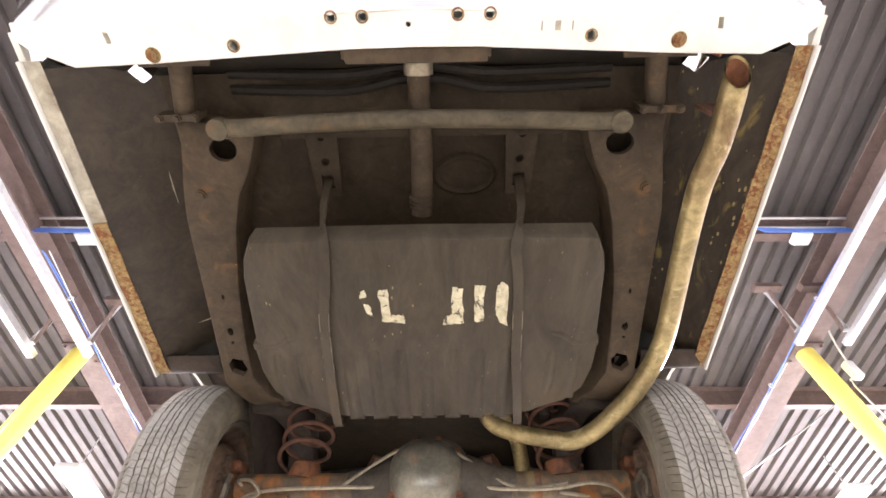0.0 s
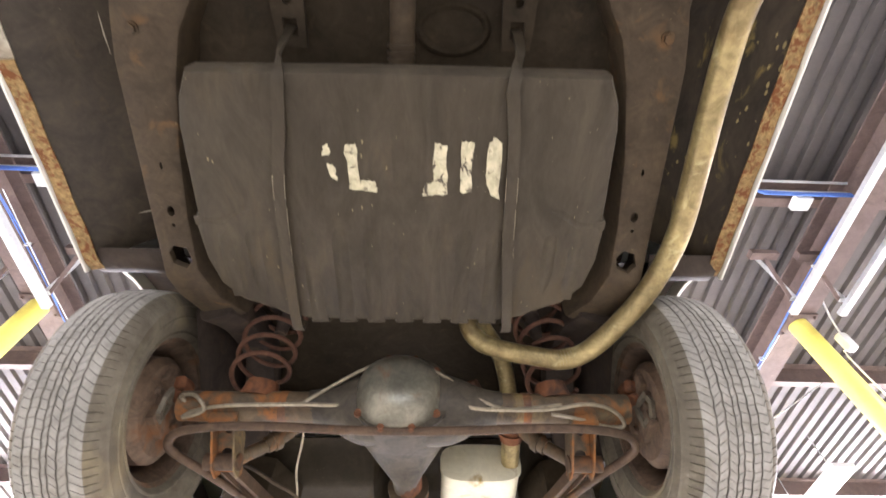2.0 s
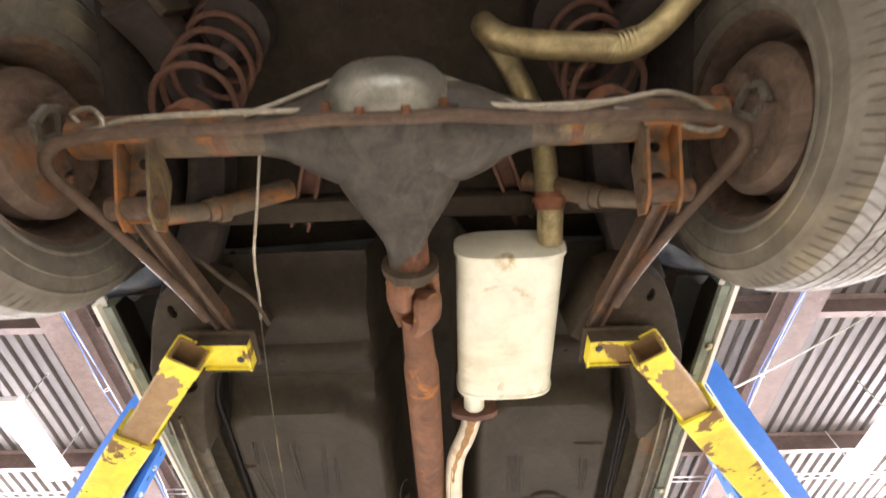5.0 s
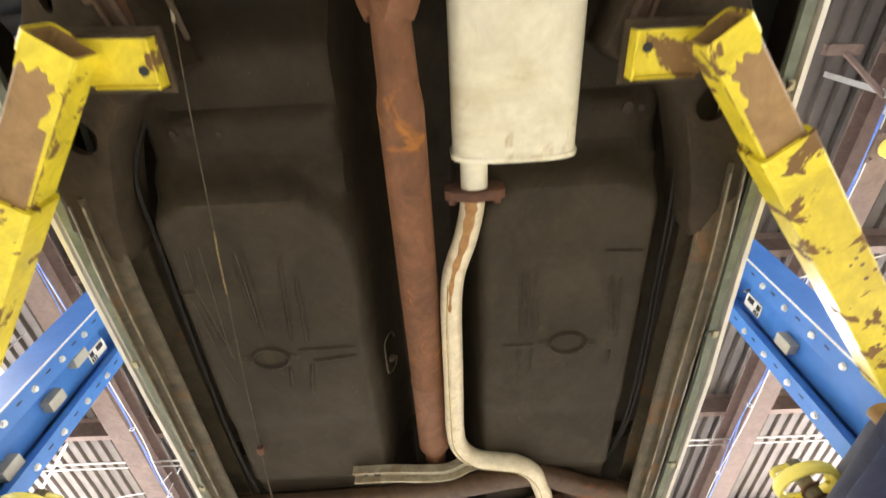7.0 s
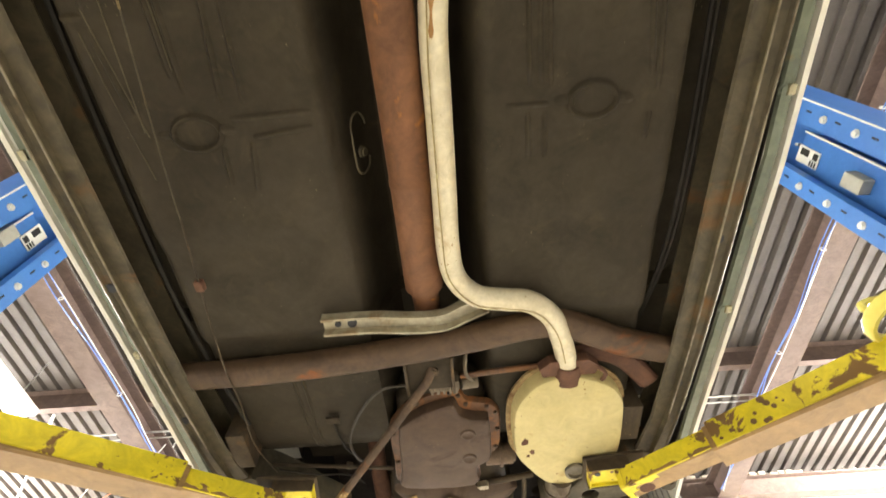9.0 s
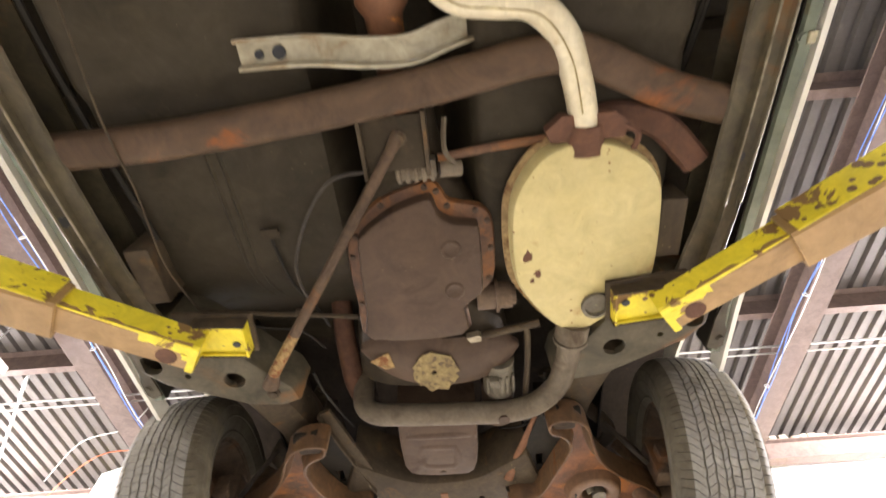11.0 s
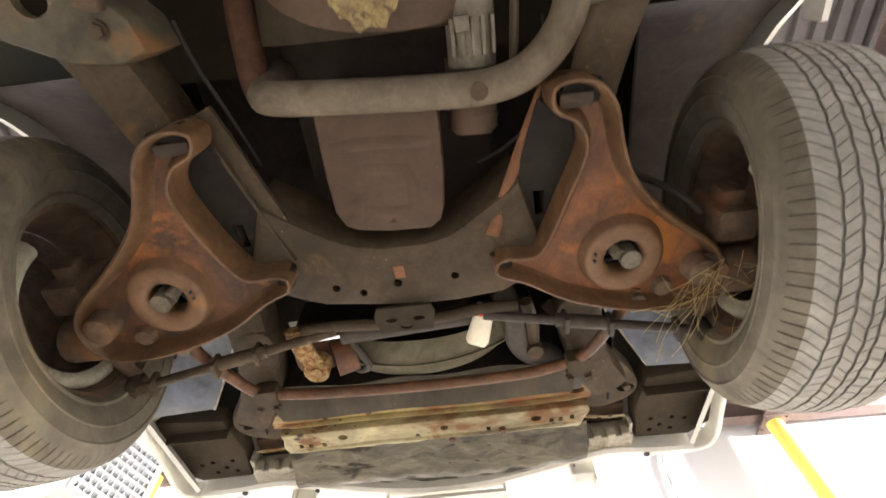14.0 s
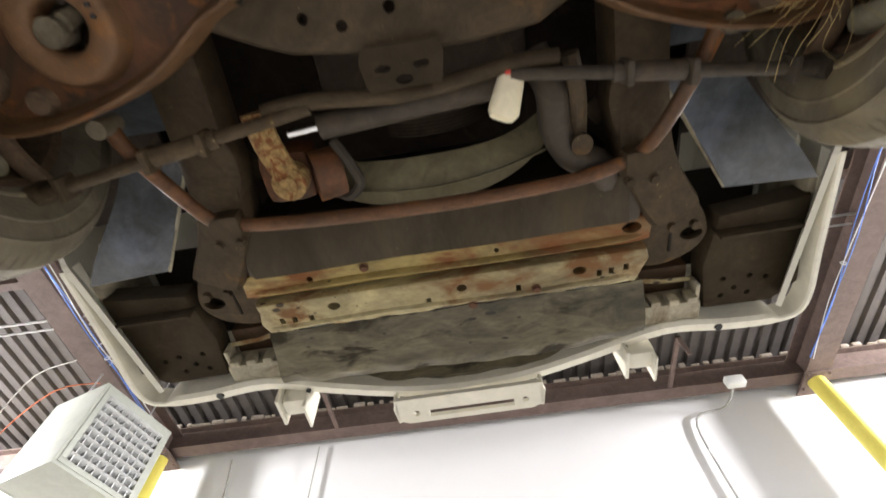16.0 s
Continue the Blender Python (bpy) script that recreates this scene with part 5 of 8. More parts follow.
for s in both:
    at = lambda y: np.interp(y, [0.56, 0.63, 0.73, 0.84, 0.97, 1.26], [0.240, 0.238, 0.250, 0.268, 0.276, 0.284] if s < 0 else [0.236, 0.234, 0.246, 0.251, 0.254, 0.275])
    st = strap("tank_strap", [(s * 0.272, 0.555, 2.40), (s * 0.272, 0.562, 2.36), (s * 0.266, 0.580, 2.27), (s * 0.255, 0.590, 2.20), (s * 0.246, 0.596, 2.15), (s * 0.240, 0.612, 2.124)] + [(s * at(y), y, z) for y, z in ((0.635, 2.108), (0.66, 2.105), (0.73, 2.105), (0.84, 2.105), (0.97, 2.104), (1.25, 2.106), (1.28, 2.16))], 0.026, 0.0025, M_TANK, "steel tank strap with scratched edges", car)
    b = B()
    for dx in (-0.013, 0.013):
        for y0, y1 in ((0.82, 0.88), (0.90, 0.98), (1.0, 1.03)):
            tube(b, [(s * at(y0 + (y1 - y0) * u) + dx, y0 + (y1 - y0) * u, 2.1024) for u in (0, 0.5, 1)], 0.0007, 5)
    part("pale_line", b, M_LINE, st, "bright scratched edge")
# filler neck
b = B()
tube(b, [(-0.005, 0.64, 2.33), (0, 0.50, 2.345), (0, 0.36, 2.36), (0, 0.25, 2.37)], 0.030, 14, 4)
for y in (0.585, 0.60, 0.615):
    sweep(b, [V(-0.005, y - 0.004, 2.335), V(-0.005, y + 0.004, 2.335)], section(0.034, 0.034, 14))
part("filler_neck", b, M_FRAME, car, "fuel filler tube from the tank to the bumper")
b = B()
rod(b, (0, 0.265, 2.37), (0, 0.235, 2.372), 0.038)
rod(b, (0, 0.235, 2.372), (0, 0.228, 2.372), 0.030)
part("filler_cap", b, M_LINE, car, "dull metal filler cap")

# tailpipe -------------------------------------------------------------------
b = B()
tube(b, [(0.712, 0.243, 2.20), (0.714, 0.30, 2.20), (0.712, 0.41, 2.20), (0.697, 0.51, 2.20), (0.699, 0.66, 2.20), (0.706, 0.85, 2.195), (0.708, 0.98, 2.19), (0.695, 1.08, 2.185), (0.655, 1.20, 2.175), (0.59, 1.31, 2.165), (0.53, 1.385, 2.16), (0.47, 1.42, 2.16), (0.40, 1.42, 2.17), (0.30, 1.415, 2.19), (0.225, 1.405, 2.215), (0.19, 1.385, 2.255), (0.195, 1.39, 2.30), (0.24, 1.45, 2.335), (0.31, 1.57, 2.32), (0.334, 1.66, 2.235), (0.335, 1.75, 2.165)], 0.029, 18, 5, hollow=0.003)
for v in b.verts:
    v.co.y -= (v.co.z - 2.2) * 1.1 * max(0.0, min(1.0, (0.34 - v.co.y) / 0.08))
tail = part("tailpipe", b, M_TAIL, car, "yellowed corroded tailpipe curving over the axle")
for k in range(6):
    b = B()
    c, d = V(0.50 - 0.009 * k, 1.407 + 0.0025 * k, 2.16), V(-1, 0.22, 0)
    sweep(b, [c, c + d.normalized() * 0.004], section(0.0298, 0.0298, 16))
    part("crimp", b, M_TAIL, tail)
b = B()
tube(b, [(0.712, 0.246, 2.20), (0.714, 0.30, 2.20), (0.712, 0.41, 2.20)], 0.0255, 16, 4, hollow=0.001)
for v in b.verts:
    v.co.y -= (v.co.z - 2.2) * 1.1 * max(0.0, min(1.0, (0.34 - v.co.y) / 0.08))
part("pipe_bore", b, M_RUST, tail, "rusty bore of the pipe")
b = B()
tube(b, [(0.72, 0.22, 2.30), (0.69, 0.21, 2.33), (0.66, 0.21, 2.36)], 0.008, 8)
part("pipe_hanger", b, M_RUST, car, "rusty tailpipe hanger")
b = B()
box(b, 0.70, 0.76, 0.34, 0.352, 2.245, 2.33, 0.004)
part("hanger_plate", b, M_DARKRUST, car, "rusty hanger plate")

# wheels -----------------------------------------------------------------------
def tyre_mesh():
    """A radial tyre round the x axis, with grooves and shoulder blocks cut into its tread."""
    R = 0.352
    prof = [(0.205, -0.075), (0.212, -0.088), (0.219, -0.094), (0.222, -0.0985), (0.226, -0.0985), (0.229, -0.0965), (0.25, -0.108), (0.268, -0.1125), (0.2695, -0.1145), (0.2725, -0.1145), (0.274, -0.1132), (0.285, -0.1135), (0.302, -0.1125), (0.3035, -0.1145), (0.3065, -0.1143), (0.308, -0.1118), (0.313, -0.1085), (0.322, -0.103), (0.331, -0.0945), (0.338, -0.086), (0.3425, -0.078)]
    tread = [(-0.086, 0), (-0.0605, 0), (-0.060, 1), (-0.056, 1), (-0.0555, 0), (-0.0355, 0), (-0.035, 1), (-0.0305, 1), (-0.030, 0), (-0.0105, 0), (-0.010, 1), (-0.006, 1), (-0.0055, 0)]
    tread = [(x * 0.85, g) for x, g in tread]
    tread = tread + [(-x, g) for x, g in tread[::-1]]
    full = prof + [(None, t) for t in tread] + [(r, -x) for r, x in prof[::-1]]
    b = B()
    rings = []
    pitch = 104
    for i in range(pitch * 5):
        k, u = divmod(i, 5)
        a = 2 * math.pi * (k + (0.0, 0.04, 0.12, 0.16, 0.6)[u]) / pitch
        cut = u in (1, 2)
        ring = []
        for r, x in full:
            if r is None:
                tx, g = x
                zig = (0.0007 if k % 2 else -0.0007) if abs(tx) < 0.0520 else 0.0
                skew = 0.052 * abs(((tx + 0.050) / 0.0217) % 2 - 1)
                r2 = R - 0.0085 * (abs(tx) / 0.0731) ** 2.4 - (0.0034 if g else 0.0)
                if not g and cut:
                    r2 -= 0.0018
                ring.append(V(tx + zig, r2 * math.cos(a + skew), r2 * math.sin(a + skew)))
            else:
                rr = r - (0.004 if 0.325 < r < 0.35 and cut else 0.0)
                ring.append(V(x, rr * math.cos(a), rr * math.sin(a)))
        rings.append(ring)
    loft(b, rings, False, False, True)
    return b


def make_tyre(parent):
    b = tyre_mesh()
    b.normal_update()
    ob = part("tyre", b, M_RUBBER, parent, "worn dusty black radial tyre", 28)
    me = ob.data
    me.materials.append(M_TREAD)
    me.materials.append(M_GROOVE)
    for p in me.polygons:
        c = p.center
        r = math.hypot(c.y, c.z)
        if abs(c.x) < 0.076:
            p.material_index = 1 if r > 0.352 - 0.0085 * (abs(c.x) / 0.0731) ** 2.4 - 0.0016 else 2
    return ob


def wheel_part(s, y, z, front):
    w = B()
    # steel rim: barrel, disc and hub
    lathe(w, [(0.203, -0.078), (0.214, -0.084), (0.214, -0.078), (0.196, -0.072), (0.187, -0.05), (0.172, -0.02), (0.172, 0.03), (0.187, 0.055), (0.196, 0.072), (0.214, 0.078), (0.214, 0.084), (0.203, 0.078)], (0, 0, 0), 48)
    lathe(w, [(0.172, 0.03), (0.14, 0.055), (0.10, 0.045), (0.07, 0.06), (0.001, 0.06)], (0, 0, 0), 36)
    ob = part("wheel", w, M_WHEEL, car, "rusty steel wheel")
    return ob


proto = wheel_part(1, 0, 0, False)
make_tyre(proto)
proto.location = (TRACK, AXLE_Y, AXLE_Z)
FLIP = Euler((0, 0, math.pi)).to_matrix().to_4x4()
again(proto, Matrix.Translation((-TRACK, AXLE_Y, AXLE_Z)) @ FLIP)
again(proto, Matrix.Translation((TRACK - 0.036, FRONT_Y, FRONT_Z)) @ Euler((0.7, radians(CAMBER), radians(STEER))).to_matrix().to_4x4())
again(proto, Matrix.Translation((-TRACK + 0.036, FRONT_Y - 0.008, FRONT_Z)) @ Euler((0.3, -radians(CAMBER), radians(STEER))).to_matrix().to_4x4() @ FLIP)

for s in both:
    b = B()
    x = s * (TRACK - 0.058)
    lathe(b, [(0.06, x - s * 0.012), (0.13, x - s * 0.012), (0.140, x), (0.152, x + s * 0.01), (0.152, x + s * 0.05)], (0, AXLE_Y, AXLE_Z), 36)
    lathe(b, [(0.001, x - s * 0.022), (0.05, x - s * 0.022), (0.06, x - s * 0.012)], (0, AXLE_Y, AXLE_Z), 24)
    box(b, min(x - s * 0.03, x), max(x - s * 0.03, x), AXLE_Y - 0.09, AXLE_Y - 0.03, AXLE_Z + 0.03, AXLE_Z + 0.08, 0.008)
    box(b, min(x - s * 0.035, x), max(x - s * 0.035, x), AXLE_Y - 0.06, AXLE_Y + 0.03, AXLE_Z - 0.08, AXLE_Z - 0.035, 0.008)
    for a in np.linspace(0, 2 * math.pi, 7)[:-1]:
        bolt(b, (x - s * 0.012, AXLE_Y + 0.075 * math.cos(a), AXLE_Z + 0.075 * math.sin(a)), 0.010, 0.014, (-s, 0, 0))
    plate = part("brake_backing", b, M_WHEEL, car, "rusty drum brake backing plate with bolts")
    b = B()
    sweep(b, spline([V(x - s * 0.030, AXLE_Y - 0.055, AXLE_Z + 0.055), V(x - s * 0.040, AXLE_Y - 0.02, AXLE_Z + 0.075), V(x - s * 0.034, AXLE_Y + 0.03, AXLE_Z + 0.07)], 4), section(0.024, 0.020, 10, 0.7), scales=[0.7, 0.9, 1.1, 0.9, 1.0, 1.15, 0.9, 1.0, 0.7])
    rod(b, (x - s * 0.03, AXLE_Y - 0.03, AXLE_Z + 0.03), (x - s * 0.05, AXLE_Y - 0.03, AXLE_Z + 0.02), 0.018, n=10)
    part("wheel_cylinder", b, M_RUST, plate, "orange-rusty wheel cylinder")
    b = B()
    slab(b, [(-0.045, -0.03), (0.0, -0.042), (0.04, -0.02), (0.04, 0.03), (-0.04, 0.035)], [[V(-0.03, -0.018), V(0.0, -0.028), V(0.026, -0.01), V(0.026, 0.02), V(-0.028, 0.022)]], 0, 0.012, Matrix.Translation((x - s * 0.035, AXLE_Y - 0.05, AXLE_Z - 0.03)) @ Euler((0, radians(90), 0.3)).to_matrix().to_4x4())
    part("cable_guide", b, M_CAST, plate, "dull cable guide loop")

# rear axle -----------------------------------------------------------------------
axle = new("rear_axle")
axle.parent = car
for s in both:
    b = B()
    sweep(b, [V(s * 0.24, AXLE_Y - 0.008, 2.09), V(s * 0.66, AXLE_Y - 0.01, 2.09)], section(1, 1, 20), scales=[0.045, 0.043])
    part("axle_tube", b, M_AXLE, axle, "rusty axle tube with flaking paint")
for s in both:
    b = B()
    # lower bracket for the trailing arm, folded plate
    for dx in (-0.034, 0.028):
        slab(b, [(1.53, 2.06), (1.64, 2.06), (1.72, 1.985), (1.70, 1.955), (1.66, 1.955), (1.55, 2.02)], (), 0, 0.006, Matrix(((0, 0, 1, s * 0.515 + dx), (1, 0, 0, 0), (0, 1, 0, 0), (0, 0, 0, 1))))
    box(b, s * 0.515 - 0.04, s * 0.515 + 0.04, 1.53, 1.545, 2.02, 2.06, 0.004)
    slab(b, [(-0.036, -0.10), (0.036, -0.10), (0.030, 0.05), (-0.030, 0.05)], [circle(0, 0.0, 0.018, 12), circle(0, -0.07, 0.012, 10)], 0, 0.006, Matrix.Translation((s * 0.515, 1.65, 2.0)) @ Euler((radians(-38), 0, 0)).to_matrix().to_4x4())
    part("arm_bracket", b, M_AXLE, axle, "folded axle bracket")
    b = B()
    sweep(b, [V(s * 0.345, 1.553, 2.09), V(s * 0.368, 1.553, 2.09)], section(0.0455, 0.0455, 18))
    part("band", b, M_BAR, axle, "rust-orange band on the tube")
    # spring seat
    b = B()
    rod(b, (s * 0.445, 1.55, 2.12), (s * 0.44, 1.53, 2.165), 0.06, 0.045)
    part("spring_seat", b, M_RUST, axle)
def droop(bm):
    """Lean the pinion nose down towards the propeller shaft."""
    for v in bm.verts:
        k = min(1.0, max(0.0, (v.co.y - 1.66) / 0.16))
        v.co.z -= 0.073 * k * k * (3 - 2 * k)
        v.co.y -= 0.031 * k
        v.co.x += 0.008 * k


diff = B()
# differential: cover behind, case and pinion nose ahead
rings = []
for y, ra, rb, z in ((1.418, 0.018, 0.018, 2.088), (1.420, 0.050, 0.050, 2.088), (1.426, 0.074, 0.075, 2.089), (1.436, 0.094, 0.096, 2.090), (1.452, 0.110, 0.113, 2.092), (1.470, 0.121, 0.124, 2.094), (1.490, 0.128, 0.130, 2.095)):
    rings.append([V(-0.018 + px, y, z + pz) for px, pz in section(ra, rb, 32, 0.92)])
loft(diff, rings)
cover = part("differential_cover", diff, M_COVER, axle, "worn bare-metal differential cover")
bolts("bolt", cover, [(-0.018 + 0.133 * math.cos(a), 1.490, 2.095 + 0.135 * math.sin(a)) for a in np.linspace(0, 2 * math.pi, 11)[:-1]], M_RUST, "rusty cover bolt", 0.009, 0.012, (0, -1, 0))
b = B()
rings = []
for y, ra, rb in ((1.490, 0.142, 0.142), (1.503, 0.142, 0.142), (1.505, 0.138, 0.120), (1.57, 0.150, 0.116), (1.63, 0.146, 0.107), (1.685, 0.124, 0.093), (1.735, 0.092, 0.074), (1.775, 0.062, 0.058), (1.805, 0.047, 0.047), (1.83, 0.043, 0.043), (1.87, 0.040, 0.040)):
    rings.append([V(-0.008 + px, y, 2.095 + pz + 0.01 * max(0, y - 1.6)) for px, pz in section(ra, rb, 28, 0.9)])
loft(b, rings)
for s in both:
    funnel = [(0.04, 0.106), (0.13, 0.100), (0.17, 0.086), (0.205, 0.068), (0.24, 0.054), (0.27, 0.048), (0.285, 0.047)]
    sweep(b, [V(s * x, AXLE_Y + 0.012 - 0.02 * min(1, x / 0.25), 2.094) for x, r in funnel], section(1, 1, 24), scales=[r for x, r in funnel])
droop(b)
part("differential_case", b, M_DIFF, axle, "dark painted differential case")
b = B()
rod(b, (-0.004, 1.80, 2.096), (-0.002, 1.868, 2.098), 0.0445)
droop(b)
part("pinion_nose", b, M_RUST, axle, "rust-orange pinion nose")
# steel brake line along the axle
b = B()
tube(b, [(-0.62, 1.53, 2.07), (-0.645, 1.50, 2.08), (-0.60, 1.49, 2.075), (-0.57, 1.515, 2.045), (-0.63, 1.535, 2.035), (-0.60, 1.525, 2.05), (-0.5, 1.505, 2.053), (-0.3, 1.50, 2.055), (-0.17, 1.500, 2.06), (-0.12, 1.478, 2.12), (0.0, 1.455, 2.18), (0.10, 1.475, 2.12), (0.17, 1.50, 2.055), (0.3, 1.505, 2.045), (0.42, 1.50, 2.045), (0.52, 1.49, 2.055), (0.60, 1.515, 2.055), (0.635, 1.55, 2.035), (0.60, 1.56, 2.03), (0.50, 1.53, 2.035), (0.42, 1.515, 2.04)], 0.0058, 8, 5)
part("brake_line", b, M_LINE, axle, "bright bent steel brake line")
b = B()
tube(b, [(-0.30, 1.508, 2.06), (-0.24, 1.495, 2.10), (-0.12, 1.462, 2.16), (-0.02, 1.447, 2.185), (0.10, 1.468, 2.145), (0.2, 1.498, 2.085), (0.3, 1.52, 2.06), (0.45, 1.50, 2.06)], 0.0058, 8, 5)
part("brake_line", b, M_LINE, axle, "dull steel brake line over the cover")
# anti-roll bar
b = B()
tube(b, [(-0.49, 1.98, 2.03), (-0.515, 1.86, 2.0), (-0.58, 1.70, 1.975), (-0.635, 1.60, 1.965), (-0.645, 1.555, 1.968), (-0.61, 1.525, 1.98), (-0.50, 1.515, 1.99), (-0.34, 1.515, 1.99), (-0.22, 1.508, 1.978), (-0.12, 1.497, 1.966), (0.0, 1.497, 1.964), (0.12, 1.497, 1.966), (0.22, 1.508, 1.978), (0.34, 1.515, 1.99), (0.50, 1.515, 1.99), (0.61, 1.525, 1.98), (0.645, 1.555, 1.968), (0.635, 1.60, 1.965), (0.58, 1.70, 1.975), (0.515, 1.86, 2.0), (0.49, 1.98, 2.03)], 0.012, 10, 5)
part("rear_anti_roll_bar", b, M_TRAIL, car, "rusty anti-roll bar bolted to the trailing arms")
for s in both:
    # trailing arms
    b = B()
    pts = [V(s * 0.525, 1.66, 1.985), V(s * 0.51, 1.78, 2.01), V(s * 0.455, 2.06, 2.06)]
    sweep(b, spline(pts, 4), [(-0.019, -0.016), (-0.015, -0.019), (-0.010, -0.019), (-0.009, -0.006), (0.009, -0.006), (0.010, -0.019), (0.015, -0.019), (0.019, -0.016), (0.019, 0.018), (-0.019, 0.018)])
    rod(b, (s * 0.525 - 0.05, 1.665, 1.985), (s * 0.525 + 0.05, 1.665, 1.985), 0.024)
    part("trailing_arm", b, M_TRAIL, car, "channel-shaped lower trailing arm")
    b = B()
    pts = [V(s * 0.20, 1.60, 2.22), V(s * 0.25, 1.73, 2.25), V(s * 0.30, 1.86, 2.27)]
    sweep(b, pts, [(-0.026, -0.02), (-0.018, -0.02), (-0.016, 0.012), (0.016, 0.012), (0.018, -0.02), (0.026, -0.02), (0.026, 0.02), (-0.026, 0.02)])
    part("upper_arm", b, M_DARKRUST, car, "rust-red upper control arm")
    # shock absorber
    b = B()
    rod(b, (s * 0.50, 1.70, 2.02), (s * 0.44, 1.72, 2.08), 0.020)
    rod(b, (s * 0.44, 1.72, 2.08), (s * 0.30, 1.74, 2.24), 0.026)
    rod(b, (s * 0.425, 1.724, 2.095), (s * 0.41, 1.728, 2.112), 0.031)
    part("shock_absorber", b, M_AXLE, car, "grimy shock absorber")
    # coil spring
    b = B()
    lean = 0.05
    pts = []
    for i in range(150):
        a = 2 * math.pi * 5.6 * i / 149
        u = i / 149
        r = 0.084 if u > 0.06 else 0.062
        pts.append(V(s * (0.46 - 0.05 * u) + r * math.cos(a), 1.535 - 0.16 * u + r * math.sin(a), 2.15 + 0.27 * u))
    sweep(b, pts, section(0.0075, 0.0075, 8))
    part("coil_spring", b, M_DARKRUST, car, "rust-coloured coil spring")
    # bump stop and frame seat
    b = B()
    rod(b, (s * 0.385, 1.37, 2.42), (s * 0.39, 1.38, 2.36), 0.08)
    rod(b, (s * 0.40, 1.42, 2.36), (s * 0.41, 1.44, 2.28), 0.03, 0.018)
    part("spring_tower", b, M_DARK, car)
# rear hose
b = B()
tube(b, [(-0.30, 1.58, 2.11), (-0.325, 1.70, 2.085), (-0.362, 1.84, 2.08), (-0.375, 1.95, 2.08), (-0.385, 2.02, 2.075)], 0.0036, 8)
part("brake_hose", b, M_LINE, car, "pale braided hose")
b = B()
tube(b, [(-0.545, 1.77, 2.06), (-0.50, 1.82, 2.07), (-0.44, 1.90, 2.07), (-0.39, 1.955, 2.07), (-0.375, 2.05, 2.09)], 0.006, 8)
part("brake_cable", b, M_FRAME, car, "parking brake cable")
# axle-side crossmember
b = B()
sweep(b, spline([V(-0.55, 1.80, 2.25), V(-0.3, 1.80, 2.25), V(0, 1.80, 2.26), V(0.3, 1.80, 2.25), V(0.55, 1.80, 2.25)], 4), section(0.034, 0.03, 10, 0.5))
part("rear_crossmember", b, M_UNDER, car, "dusty rear crossmember")

# propeller shaft --------------------------------------------------------------
b = B()
stations = [(0.008, 2.000, 2.038, 0.034), (0.009, 2.012, 2.0395, 0.036), (0.012, 2.145, 2.052, 0.040), (0.012, 2.185, 2.056, 0.0465), (0.0155, 2.988, 2.1339, 0.049), (0.0155, 2.992, 2.134, 0.0508), (0.0156, 3.003, 2.1344, 0.0508), (0.0156, 3.007, 2.1346, 0.049), (0.016, 3.29, 2.1447, 0.049), (0.016, 3.31, 2.1455, 0.036), (0.018, 3.42, 2.15, 0.030)]
loft(b, [[V(x + r * math.cos(a), y, z + r * math.sin(a)) for a in np.linspace(0, 2 * math.pi, 25)[:-1]] for x, y, z, r in stations])
shaft = part("propeller_shaft", b, M_BROWN, car, "long rust-brown propeller shaft")
b = B()
rod(b, (0.006, 1.834, 2.021), (0.006, 1.850, 2.022), 0.064, n=24)
rod(b, (0.006, 1.850, 2.022), (0.006, 1.869, 2.024), 0.052, n=24)
part("flange", b, M_FRAME, shaft, "grey round coupling flange")
b = B()
turn = Matrix.Translation((0.008, -0.018, 2.034)) @ Euler((0, radians(-45), 0)).to_matrix().to_4x4()
for s in both:
    # each fork: a wide root that narrows to an eye round its bearing cap
    sweep(b, spline([V(s * 0.026, 1.885, 0), V(s * 0.040, 1.905, 0), V(s * 0.045, 1.935, 0), V(s * 0.044, 1.965, 0)], 4), section(0.017, 0.034, 12, 0.6), scales=[1.15] * 5 + [1.0] * 6 + [0.92, 0.7])
    sweep(b, spline([V(0, 2.045, s * 0.020), V(0, 2.015, s * 0.038), V(0, 1.975, s * 0.046), V(0, 1.925, s * 0.046)], 4), section(0.036, 0.018, 12, 0.6), scales=[1.0] * 5 + [1.05] * 6 + [0.95, 0.7])
    rod(b, (s * 0.030, 1.942, 0), (s * 0.060, 1.942, 0), 0.022)
    rod(b, (0, 1.942, s * 0.030), (0, 1.942, s * 0.060), 0.022)
rod(b, (-0.04, 1.942, 0), (0.04, 1.942, 0), 0.017)
rod(b, (0, 1.942, -0.04), (0, 1.942, 0.04), 0.017)
bmesh.ops.transform(b, matrix=turn, verts=b.verts)
for v in b.verts:
    v.co.z += 0.1 * (v.co.y - 1.945)
part("universal_joint", b, M_BROWN, shaft, "rusty universal joint")

# muffler --------------------------------------------------------------------
b = B()
rings = []
for y, f in ((1.838, 0.86), (1.840, 1.02), (1.850, 1.03), (1.853, 0.995), (1.86, 0.99), (2.275, 0.99), (2.287, 0.995), (2.290, 1.03), (2.300, 1.02), (2.302, 0.86)):
    rings.append([V(0.236 + px * f, y, 2.118 + pz * f) for px, pz in section(0.132, 0.068, 40, 0.62)])
loft(b, rings)
muffler = part("muffler", b, M_MUFF, car, "cream-white oval muffler with a rolled seam")
b = B()
rod(b, (0.335, 1.845, 2.12), (0.335, 1.74, 2.155), 0.031)
part("inlet_neck", b, M_TAIL, muffler)
b = B()
rod(b, (0.335, 1.725, 2.165), (0.335, 1.765, 2.15), 0.036)
